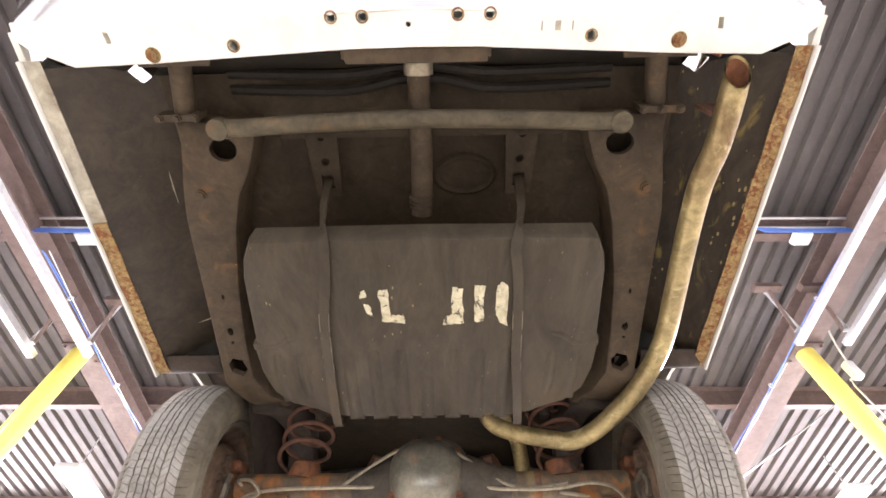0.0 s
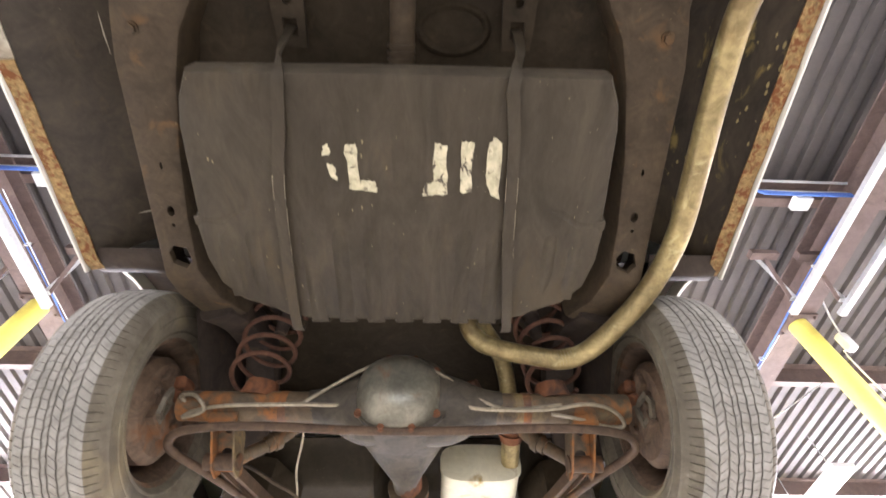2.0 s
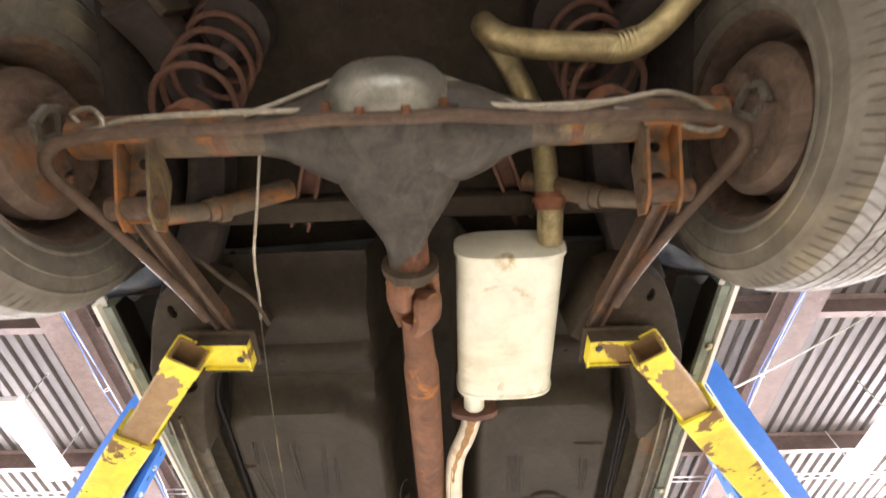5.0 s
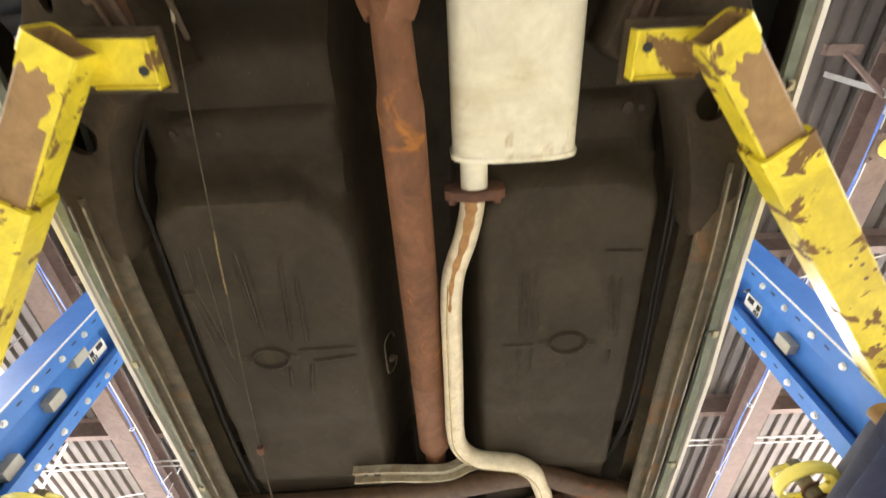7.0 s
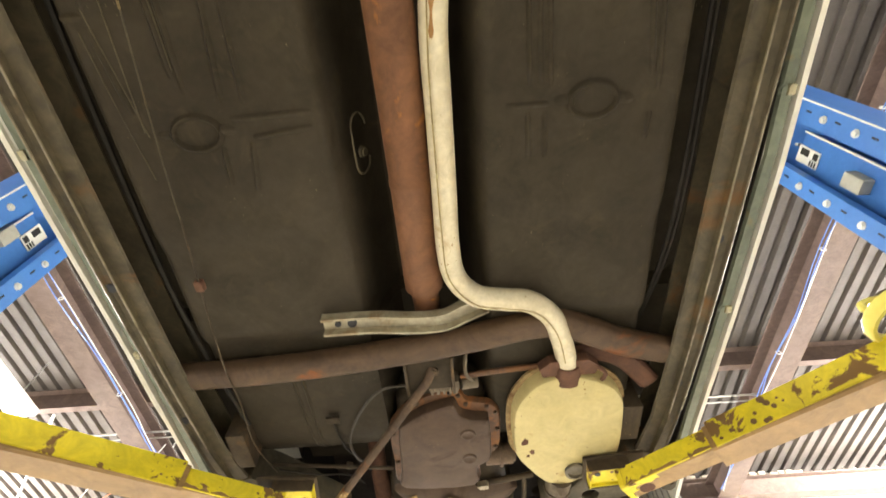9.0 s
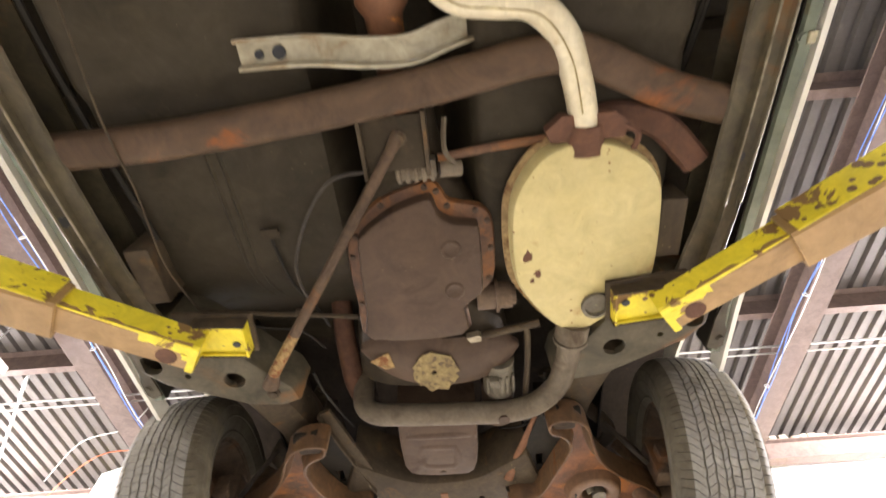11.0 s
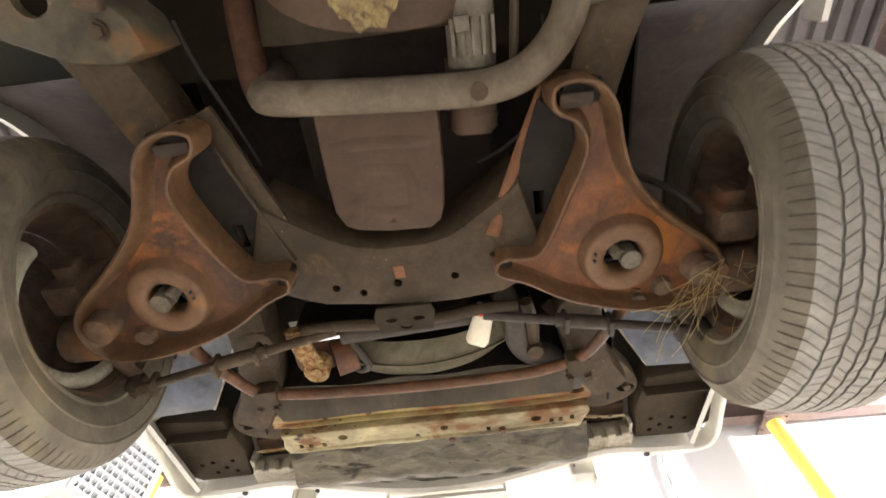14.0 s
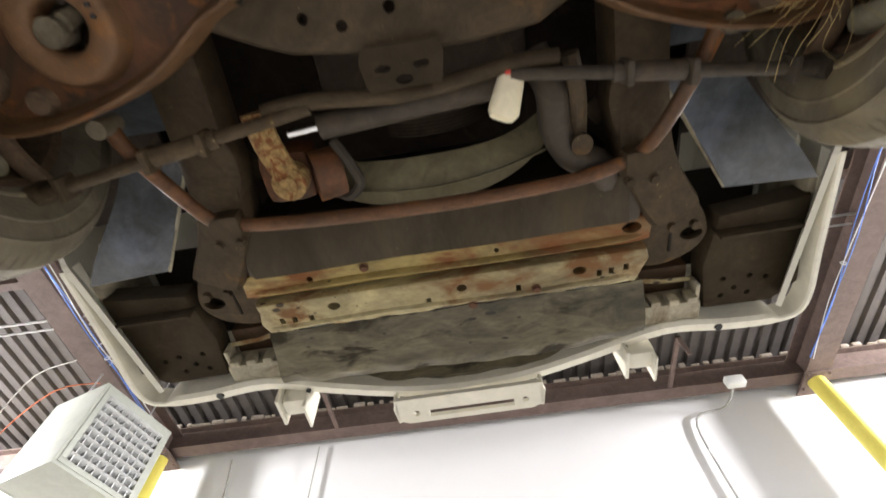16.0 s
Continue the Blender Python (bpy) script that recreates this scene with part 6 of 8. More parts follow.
rod(b, (0.335, 1.738, 2.16), (0.335, 1.75, 2.155), 0.043)
part("clamp", b, M_RUST, muffler, "rusty pipe clamp")
b = B()
rod(b, (0.150, 2.30, 2.095), (0.150, 2.365, 2.09), 0.030)
part("outlet_neck", b, M_MUFF, muffler)
b = B()
slab(b, [(-0.066, -0.02), (-0.05, -0.032), (0, -0.044), (0.05, -0.032), (0.066, -0.02), (0.066, 0.02), (0.05, 0.028), (0, 0.036), (-0.05, 0.03), (-0.066, 0.02)], (), 0, 0.02, Matrix.Translation((0.150, 2.385, 2.09)) @ Euler((radians(90), 0, 0)).to_matrix().to_4x4())
for dx in (-0.05, 0.05):
    bolt(b, (0.150 + dx, 2.386, 2.09), 0.010, 0.018, (0, 1, 0))
part("flange", b, M_DARKRUST, muffler, "rusty bolted flange")
muffler.location = (0.006, 0.012, 0.0)
b = B()
tube(b, [(0.150, 2.385, 2.09), (0.150, 2.43, 2.09), (0.132, 2.51, 2.09), (0.103, 2.60, 2.09), (0.092, 2.70, 2.09), (0.090, 2.85, 2.09), (0.088, 3.0, 2.09), (0.086, 3.15, 2.088), (0.098, 3.235, 2.085), (0.145, 3.288, 2.08), (0.21, 3.302, 2.075), (0.275, 3.312, 2.07), (0.328, 3.36, 2.07), (0.355, 3.43, 2.07), (0.372, 3.50, 2.072), (0.38, 3.56, 2.075)], 0.028, 18, 6)
ipipe = part("intermediate_pipe", b, M_PIPE, car, "pale aluminised exhaust pipe with yellow stains")
b = B()
tube(b, [(0.086, 2.62, 2.0625), (0.078, 2.75, 2.0615), (0.076, 2.9, 2.0615), (0.075, 3.1, 2.061), (0.083, 3.22, 2.058), (0.14, 3.295, 2.0525), (0.22, 3.312, 2.0475), (0.29, 3.33, 2.0425), (0.34, 3.40, 2.0425), (0.365, 3.50, 2.044)], 0.0018, 6, 5)
part("seam", b, M_TAIL, ipipe, "brown weld seam")
b = B()
run = spline([(0.150, 2.40, 2.09), (0.150, 2.43, 2.09), (0.132, 2.51, 2.09), (0.103, 2.60, 2.09), (0.092, 2.70, 2.09)], 6)
rings = []
for i, c in enumerate(run):
    d = (run[min(i + 1, len(run) - 1)] - run[max(i - 1, 0)]).normalized()
    side = d.cross(V(0, 0, 1)).normalized()
    w = 0.9 - 0.8 * i / len(run) + 0.12 * math.sin(i * 1.7)
    rings.append([c + side * (0.0284 * math.sin(a)) - V(0, 0, 1) * (0.0284 * math.cos(a)) for a in (-0.15 - w * 0.7, -0.15 - w * 0.3, -0.15 + w * 0.2, -0.15 + w * 0.6)])
loft(b, rings, False, False)
part("rust_streak", b, M_STAIN, ipipe, "yellow-brown rust streak below the flange")

# converter -------------------------------------------------------------------
conv = [(0.30, 3.575), (0.36, 3.555), (0.43, 3.565), (0.50, 3.605), (0.535, 3.66), (0.545, 3.73), (0.547, 3.85), (0.535, 3.90), (0.49, 3.955), (0.435, 4.00), (0.40, 4.02), (0.36, 4.02), (0.325, 4.0), (0.285, 3.95), (0.245, 3.885), (0.232, 3.83), (0.228, 3.74), (0.235, 3.67), (0.262, 3.615)]
conv_s = [V(p.x, p.y) for p in spline([(x, y, 0) for x, y in conv], 3, True)]
b = B()
pressing(b, conv_s, (), 2.045, 0.055, 0.016)
pressing(b, [V(p.x, p.y) for p in offset(ccw(conv_s), 0.006)], (), 2.12, 0.03, 0.01)
converter = part("catalytic_converter", b, M_CONV, car, "cream-painted catalytic converter with rust specks", 40)
b = B()
slab(b, [V(p.x, p.y) for p in offset(ccw(conv_s), -0.014)], (), 2.094, 0.008)
part("rim", b, M_CONVRIM, converter, "scaly rusty seam flange")
b = B()
lathe_pts = [(0.034, 0.0), (0.034, 0.010), (0.026, 0.012), (0.024, 0.004), (0.001, 0.004)]
rings = [[V(0.418 + r * math.cos(a), 3.945 + r * math.sin(a), 2.046 - h) for r, h in lathe_pts] for a in np.linspace(0, 2 * math.pi, 25)[:-1]]
loft(b, rings, False, False, True)
part("fill_plug", b, M_CAST, converter, "dull round fill plug")
rnd = random.Random(8)
for cx, cy, r in ((0.262, 3.80, 0.016), (0.285, 3.845, 0.010), (0.272, 3.862, 0.006)):
    b = B()
    slab(b, [V(cx + rnd.uniform(0.5, 1.1) * r * math.cos(a), cy + rnd.uniform(0.5, 1.3) * r * math.sin(a)) for a in np.linspace(0, 2 * math.pi, 13)[:-1]], (), 2.0435, 0.002)
    part("rust_blister", b, M_DARKRUST, converter, "brown rust blister")
b = B()
rod(b, (0.378, 3.525, 2.075), (0.378, 3.58, 2.08), 0.035, 0.045)
slab(b, [(0.30, 3.530), (0.33, 3.505), (0.43, 3.505), (0.46, 3.530), (0.45, 3.555), (0.31, 3.555)], (), 2.055, 0.03)
tube(b, [(0.45, 3.53, 2.06), (0.475, 3.55, 2.05), (0.47, 3.58, 2.055)], 0.006, 6)
part("clamp", b, M_DARKRUST, converter, "rusty clamp over the joint")
b = B()
rod(b, (0.378, 4.01, 2.07), (0.372, 4.06, 2.07), 0.040)
rod(b, (0.372, 4.06, 2.07), (0.372, 4.07, 2.07), 0.043)
part("neck", b, M_YPIPE, converter)
b = B()
tube(b, [(0.372, 4.06, 2.07), (0.364, 4.14, 2.07), (0.342, 4.22, 2.068), (0.287, 4.278, 2.065), (0.21, 4.30, 2.065), (0.10, 4.298, 2.068), (0.0, 4.292, 2.07), (-0.10, 4.284, 2.072), (-0.155, 4.28, 2.08), (-0.185, 4.28, 2.11), (-0.195, 4.28, 2.17), (-0.20, 4.27, 2.30)], 0.030, 18, 6)
cross = part("crossover_pipe", b, M_YPIPE, car, "grey exhaust crossover pipe under the engine")
bend = spline([(0.364, 4.14, 2.07), (0.342, 4.22, 2.068), (0.287, 4.278, 2.065), (0.21, 4.30, 2.065)], 7)
for k in range(8, 16):
    b = B()
    c, d = bend[k], (bend[k + 1] - bend[k]).normalized()
    sweep(b, [c, c + d * 0.004], section(0.0306, 0.0306, 16))
    part("crimp", b, M_YPIPE, cross)
b = B()
rod(b, (0.195, 4.30, 2.040), (0.195, 4.30, 2.034), 0.016, n=8)
part("dent", b, M_SUMP, cross, "dark flattened spot")
b = B()
tube(b, [(-0.205, 4.30, 2.17), (-0.225, 4.27, 2.20), (-0.235, 4.20, 2.24), (-0.24, 4.12, 2.28), (-0.245, 4.02, 2.36)], 0.030, 10)
part("exhaust_manifold", b, M_DARKRUST, car, "rust-red exhaust downpipe")

# hanger bracket of galvanised channel
b = B()
pts = spline([V(-0.245, 3.345, 2.080), V(-0.12, 3.348, 2.082), V(-0.02, 3.362, 2.085), (0.06, 3.365, 2.09), V(0.12, 3.35, 2.105), V(0.225, 3.325, 2.13)], 5)
sweep(b, pts, [(-0.026, 0.016), (-0.026, -0.012), (-0.020, -0.012), (-0.018, 0.008), (0.018, 0.008), (0.020, -0.012), (0.026, -0.012), (0.026, 0.016)])
hb = part("hanger_bracket", b, M_HANGER, car, "pale galvanised exhaust hanger channel")
for x, r in ((-0.208, 0.008), (-0.172, 0.012)):
    b = B()
    rod(b, (x, 3.347, 2.090), (x, 3.347, 2.0835), r, n=12)
    part("hole_liner", b, M_INK, hb, "dark bolt hole")

# floor pans ----------------------------------------------------------------------
def ss(a, c, x):
    t = min(1, max(0, (x - a) / (c - a)))
    return t * t * (3 - 2 * t)


def floor_z(x, y):
    """Height of the floor's underside: two flat footwells, a tunnel, a rear step-up and a toe board."""
    ax = abs(x)
    z = 2.088 + 0.012 * (ax - 0.35) ** 2
    # each footwell is a dish with round corners
    dx, dy = abs(ax - 0.375) - 0.085, abs(y - 3.45) - 0.92
    d = math.hypot(max(dx, 0), max(dy, 0)) + min(max(dx, dy), 0) - 0.14
    z += 0.055 * ss(0.0, 0.055, d) if y < 3.4 else 0.0
    z += 0.010 * ss(3.05, 3.13, y)
    z += 0.19 * (1 - ss(0.085, 0.165, abs(x - 0.02))) * (1.0 if y < 3.7 else 1.0 + 0.3 * (y - 3.7))
    z += 0.11 * ss(0.565, 0.625, ax)
    # step up to the rear seat
    z += 0.04 * (1 - ss(2.30, 2.36, y)) + 0.10 * (1 - ss(1.98, 2.1, y))
    # cross pressing ahead of the step
    z -= 0.022 * ss(2.20, 2.225, y) * (1 - ss(2.285, 2.33, y)) * (1 - ss(0.50, 0.56, ax)) * ss(0.10, 0.16, ax)
    # toe board
    z += 0.30 * ss(3.78, 4.25, y)
    z += 0.02 * ss(3.36, 3.42, y)
    return z


b = B()
sheet(b, lambda x, y: (x, y, floor_z(x, y)), list(np.linspace(-0.78, 0.78, 130)), list(np.linspace(1.95, 4.28, 150)), 0.006)
floor_pan = part("floor_pan", b, M_PAN, car, "black undercoated floor pans with pressed beads and a centre tunnel")
for s in both:
    beads("floor_bead", floor_pan, [circle(s * 0.398, 2.84, 0.048, 24, 0.034)], M_PAN, 0.016, 0.009, 0, floor_z, True)
    beads("floor_bead", floor_pan, [[(s * 0.315, 2.838), (s * 0.345, 2.836), (s * 0.352, 2.836)], [(s * 0.446, 2.84), (s * 0.46, 2.842), (s * 0.482, 2.842)]], M_PAN, 0.026, 0.010, 0, floor_z)
    beads("floor_bead", floor_pan, [[(s * (dx - 0.02 * (y - 3.3)), y) for y in np.linspace(3.45, 3.98, 10)] for dx in (0.36, 0.385)], M_PAN, 0.013, 0.005, 0, floor_z)


def runs(lines):
    """Straight beads from end to end, in a few steps each."""
    return [[(x0 + (x1 - x0) * t, y0 + (y1 - y0) * t) for t in np.linspace(0, 1, 7)] for x0, y0, x1, y1 in lines]


beads("floor_bead", floor_pan, runs([(0.267, 2.60, 0.273, 2.81), (0.288, 2.597, 0.295, 2.81), (0.306, 2.60, 0.314, 2.82), (0.268, 2.85, 0.272, 2.955), (0.302, 2.85, 0.304, 2.955), (0.49, 2.62, 0.512, 2.816), (0.513, 2.63, 0.527, 2.838), (0.515, 2.87, 0.51, 2.93), (0.22, 2.84, 0.315, 2.84), (0.46, 2.56, 0.575, 2.565)]), M_PAN, 0.015, 0.006, 0, floor_z)
beads("floor_bead", floor_pan, runs([(-0.516, 2.496, -0.527, 2.615), (-0.592, 2.616, -0.53, 2.617), (-0.532, 2.631, -0.51, 2.80), (-0.415, 2.508, -0.412, 2.74), (-0.393, 2.494, -0.397, 2.772), (-0.308, 2.517, -0.333, 2.799), (-0.281, 2.578, -0.29, 2.80), (-0.33, 2.818, -0.156, 2.815), (-0.293, 2.858, -0.16, 2.845), (-0.293, 2.862, -0.309, 2.977), (-0.355, 2.87, -0.36, 2.96)]), M_PAN, 0.016, 0.007, 0, floor_z)
along, across = V(0, 1, 0), V(0.08, 0, 0.19).normalized()
half, width = 0.068, 0.030
b = B()
ring = []
for k in range(33):
    q = 2 * math.pi * k / 32
    ring.append(V(-0.088, 2.912, 2.165) + along * (math.copysign(half - width, math.sin(q)) + width * math.sin(q)) + across * (width * math.cos(q)))
sweep(b, ring, section(0.0025, 0.0025, 8), (1, 0, -0.4))
plate = part("tunnel_plate", b, M_RAIL, car, "upright oval rim of a slot in the tunnel wall")
b = B()
bolt(b, V(-0.086, 2.93, 2.163), 0.010, 0.008, (0.92, 0, -0.39))
part("tunnel_bolt", b, M_RAIL, plate)
for x, y, r in ((-0.50, 2.245, 0.008), (-0.46, 2.24, 0.012), (-0.40, 2.25, 0.006), (0.43, 2.245, 0.007), (0.50, 2.24, 0.013), (0.535, 2.245, 0.008)):
    b = B()
    slab(b, circle(x, y, r, 12), (), floor_z(x, y) - 0.0035, 0.003)
    part("floor_hole", b, M_DARK, floor_pan, "dark drain hole")

# mid frame rails
for s in both:
    b = B()
    rings = []
    for y, xi, xo in ((2.34, 0.645, 0.722), (2.44, 0.648, 0.727), (2.6, 0.650, 0.730), (2.9, 0.645, 0.727), (3.2, 0.642, 0.722), (3.5, 0.634, 0.712), (3.75, 0.618, 0.700), (3.95, 0.575, 0.68)):
        z0 = 2.052
        rings.append([V(s * q + (0.008 if s > 0 else 0.010), y, z0 + h) for q, h in ((xi, 0.010), (xi + 0.004, 0.005), (xi + 0.46 * (xo - xi), 0.006), (xi + 0.50 * (xo - xi), -0.008), (xi + 0.56 * (xo - xi), -0.008), (xi + 0.62 * (xo - xi), 0.009), (xo - 0.008, 0.009), (xo - 0.003, 0.003), (xo, 0.006), (xo, 0.10), (xi + 0.01, 0.10), (xi + 0.01, 0.095), (xo - 0.006, 0.095), (xo - 0.006, 0.016), (xi + 0.012, 0.016), (xi, 0.011))])
    loft(b, rings)
    part("frame_rail", b, M_RAIL, car, "dusty olive-brown side frame rail with raised edges", 30)
    shift = 0.008 if s > 0 else 0.010
    # thin pale tubes put the highlights of the rail's edges into colour
    for f, h in ((0.51, -0.0085), (0.985, 0.002)):
        b = B()
        tube(b, [(s * (xi + f * (xo - xi)) + shift, y, 2.052 + h) for y, xi, xo in ((2.36, 0.645, 0.722), (2.6, 0.650, 0.730), (2.9, 0.645, 0.727), (3.2, 0.642, 0.722), (3.5, 0.634, 0.712), (3.72, 0.618, 0.700))], 0.0026, 6)
        part("edge_highlight", b, M_EDGE, car, "pale line painted as the highlight on the frame rail's edge")
    for y in (3.17, 3.62):
        b = B()
        x = s * np.interp(y, [2.6, 3.2, 3.75], [0.690, 0.682, 0.662])
        rod(b, (x + s * 0.017, y, 2.066), (x + s * 0.017, y, 2.0575), 0.012, n=12)
        part("drain_hole", b, M_INK, car, "dark drain hole in the rail")
    # rear torque box
    tb = mirror([(0.735, 2.42), (0.71, 2.17), (0.655, 2.02), (0.615, 1.94), (0.56, 1.90), (0.47, 1.94), (0.43, 2.02), (0.40, 2.10), (0.44, 2.13), (0.53, 2.165), (0.572, 2.22), (0.600, 2.31), (0.622, 2.40), (0.632, 2.48), (0.648, 2.515), (0.672, 2.51), (0.70, 2.45)], s)
    b = B()
    pressing(b, tb, [circle(s * 0.628, 2.215, 0.034, 14, 0.036), circle(s * 0.585, 1.975, 0.011, 8, 0.02)], 2.056, 0.13, 0.012)
    part("torque_box", b, M_UNDER, car, "rear torque box with a round hole", 30)
    # front torque box
    ft = mirror([(0.655, 3.90), (0.70, 3.96), (0.695, 4.04), (0.65, 4.09), (0.57, 4.13), (0.46, 4.185), (0.38, 4.195), (0.33, 4.18), (0.34, 4.13), (0.40, 4.06), (0.46, 3.98), (0.52, 3.92), (0.57, 3.88)], s)
    b = B()
    pressing(b, ft, [circle(s * 0.476, 4.087, 0.028, 14, 0.026), circle(s * 0.662, 4.015, 0.028, 14, 0.030), circle(s * 0.585, 4.06, 0.008, 8)], 2.05, 0.12, 0.012, zf=lambda x, y: 0.02 * max(0, (y - 4.0)))
    part("torque_box", b, M_TORQUE, car, "front torque box with lightening holes", 30)
    b = B()
    box(b, min(s * 0.545, s * 0.60), max(s * 0.545, s * 0.60), 3.70, 3.84, 2.058, 2.16, 0.006)
    part("rail_gusset", b, M_FRAME, car)
    # rail up to the front crossmember
    b = B()
    pts = spline([V(s * 0.47, 4.10, 2.12), V(s * 0.42, 4.25, 2.14), V(s * 0.40, 4.42, 2.18), V(s * 0.405, 4.7, 2.20), V(s * 0.43, 5.0, 2.20), V(s * 0.50, 5.15, 2.20)], 5)
    sweep(b, pts, section(0.055, 0.06, 12, 0.45))
    part("frame_rail", b, M_FRAME, car, "front frame rail beside the engine", 30)

# lines along the floor
b = B()
tube(b, [(-0.385, 2.02, 2.075), (-0.405, 2.20, 2.07), (-0.425, 2.40, 2.066), (-0.447, 2.62, 2.064), (-0.468, 2.82, 2.064), (-0.485, 2.97, 2.070), (-0.492, 3.02, 2.078)], 0.0016, 6)
part("brake_line", b, M_RAIL, car, "thin bright steel line along the floor")
b = B()
tube(b, [(-0.492, 3.02, 2.078), (-0.505, 3.2, 2.070), (-0.511, 3.42, 2.05), (-0.518, 3.57, 2.066), (-0.527, 3.75, 2.068), (-0.50, 3.9, 2.08)], 0.0022, 6)
part("brake_line", b, M_FRAME, car, "thin dull line along the floor")
# thin pale tubes: painted highlights beside the brake line, and scratches
for pts in ([(-0.525, 2.50), (-0.529, 2.60), (-0.512, 2.72), (-0.494, 2.84)], [(-0.488, 2.49), (-0.492, 2.60), (-0.497, 2.72), (-0.50, 2.83)], [(-0.409, 2.51), (-0.406, 2.62), (-0.405, 2.72)], [(-0.548, 2.64), (-0.535, 2.78), (-0.515, 2.93)]):
    b = B()
    tube(b, [(x, y, floor_z(x, y) - 0.0012) for x, y in pts], 0.0014, 6)
    part("pale_line", b, M_RAIL, floor_pan, "pale line for highlights and scratches on the coating")
b = B()
tube(b, [(-0.429, 2.44, 2.0655), (-0.438, 2.52, 2.0645), (-0.446, 2.61, 2.0637)], 0.0022, 6)
part("bright_line", b, M_PATCH, car, "paler stretch of the steel line")
b = B()
box(b, -0.516, -0.496, 3.178, 3.206, 2.066, 2.085, 0.004)
part("line_clip", b, M_DARKRUST, car, "rusty clip")
b = B()
tube(b, [(-0.52, 1.95, 2.30), (-0.545, 2.15, 2.22), (-0.60, 2.32, 2.14), (-0.605, 2.5, 2.13), (-0.615, 2.9, 2.13), (-0.605, 3.3, 2.12), (-0.54, 3.7, 2.10)], 0.007, 6)
part("fuel_line", b, M_BLACK, car, "dark fuel line beside the rail")
for k in range(2):
    b = B()
    tube(b, [(0.55, 2.1, 2.26), (0.615 + 0.012 * k, 2.3, 2.15), (0.625 + 0.012 * k, 2.7, 2.13), (0.62 + 0.012 * k, 3.2, 2.13), (0.58, 3.6, 2.2)], 0.005, 6)
    part("fuel_line", b, M_BLACK, car, "dark fuel line beside the rail")

# transmission -------------------------------------------------------------------
b = B()
pts = spline([V(-0.66, 3.485, 2.088), V(-0.45, 3.482, 2.084), V(-0.23, 3.465, 2.08), V(0.0, 3.44, 2.08), V(0.15, 3.42, 2.084), V(0.27, 3.40, 2.088), V(0.36, 3.40, 2.088), V(0.44, 3.435, 2.086), V(0.53, 3.48, 2.086), V(0.66, 3.525, 2.09)], 6)
sweep(b, pts, section(0.036, 0.028, 16, 0.6))
part("transmission_crossmember", b, M_XMEM, car, "rust-brown curved transmission crossmember")
b = B()
sweep(b, spline([V(0.40, 3.535, 2.12), V(0.46, 3.53, 2.12), V(0.54, 3.555, 2.11), V(0.62, 3.64, 2.10)], 5), section(0.030, 0.02, 10, 0.6))
part("support_arm", b, M_DARKRUST, car, "rusty converter support arm")
b = B()
sweep(b, [V(0.09, 3.578, 2.105), V(0.20, 3.566, 2.104), V(0.34, 3.556, 2.10)], section(0.009, 0.006, 8, 0.7))
part("support_rod", b, M_BAR, car, "thin rusty rod from the gearbox to the converter")
b = B()
box(b, -0.055, 0.07, 3.475, 3.585, 2.072, 2.08, 0.003)
mb = part("mount_bracket", b, M_UNDER, car, "grey transmission mount bracket")
for x in (-0.055, 0.07):
    b = B()
    box(b, x - 0.004, x + 0.004, 3.47, 3.60, 2.062, 2.14, 0.002)
    part("cheek", b, M_FRAME, mb)
b = B()
bolt(b, (0.018, 3.52, 2.072), 0.012, 0.010)
part("mount_bolt", b, M_FRAME, car, "steel mount bolt")
b = B()
box(b, 0.0, 0.085, 3.575, 3.615, 2.085, 2.13, 0.006)
for k in range(5):
    box(b, 0.004 + 0.017 * k, 0.012 + 0.017 * k, 3.572, 3.618, 2.08, 2.09, 0.002)
rod(b, (0.09, 3.60, 2.10), (0.135, 3.605, 2.11), 0.018)
tube(b, [(0.11, 3.50, 2.12), (0.105, 3.56, 2.10), (0.13, 3.60, 2.10)], 0.006, 6)
part("tail_housing_fitting", b, M_YPIPE, car, "pale cast fitting at the gearbox tail")
b = B()
rings = []
for y, w, z0, z1 in ((3.45, 0.06, 2.12, 2.25), (3.62, 0.08, 2.11, 2.26), (3.70, 0.14, 2.11, 2.30), (4.0, 0.16, 2.11, 2.34), (4.05, 0.20, 2.09, 2.36), (4.20, 0.22, 2.09, 2.38)):
    rings.append([V(0.025 + px * w, y, (z0 + z1) / 2 + pz * (z1 - z0) / 2) for px, pz in section(1, 1, 20, 0.7)])
loft(b, rings)
part("transmission_case", b, M_UNDER, car, "grimy cast transmission case")
lip = [(0.055, 3.626), (0.086, 3.641), (0.106, 3.676), (0.165, 3.693), (0.194, 3.725), (0.199, 3.80), (0.192, 3.885), (0.150, 3.938), (0.124, 3.966), (0.112, 4.048), (-0.122, 4.044), (-0.140, 3.923), (-0.138, 3.79), (-0.120, 3.734), (-0.049, 3.661)]
floor_line = [(0.054, 3.651), (0.070, 3.660), (0.080, 3.692), (0.110, 3.713), (0.152, 3.722), (0.164, 3.742), (0.164, 3.89), (0.141, 3.918), (0.118, 3.943), (0.107, 4.023), (-0.111, 4.014), (-0.116, 3.932), (-0.104, 3.752), (-0.088, 3.720), (-0.024, 3.676)]
rounded = lambda pts: [V(p.x, p.y) for p in spline([(x, y, 0) for x, y in pts], 3, True)]
b = B()
pressing(b, rounded(lip), (), 2.102, 0.024, 0.009)
fl = part("pan_flange", b, M_BAR, car, "rusty rolled flange of the transmission oil pan")
bolts("pan_bolt", fl, [(p.x, p.y, 2.102) for p in offset(ccw(lip), 0.011)], M_SUMP, "small sump bolt", 0.0055, 0.006)
b = B()
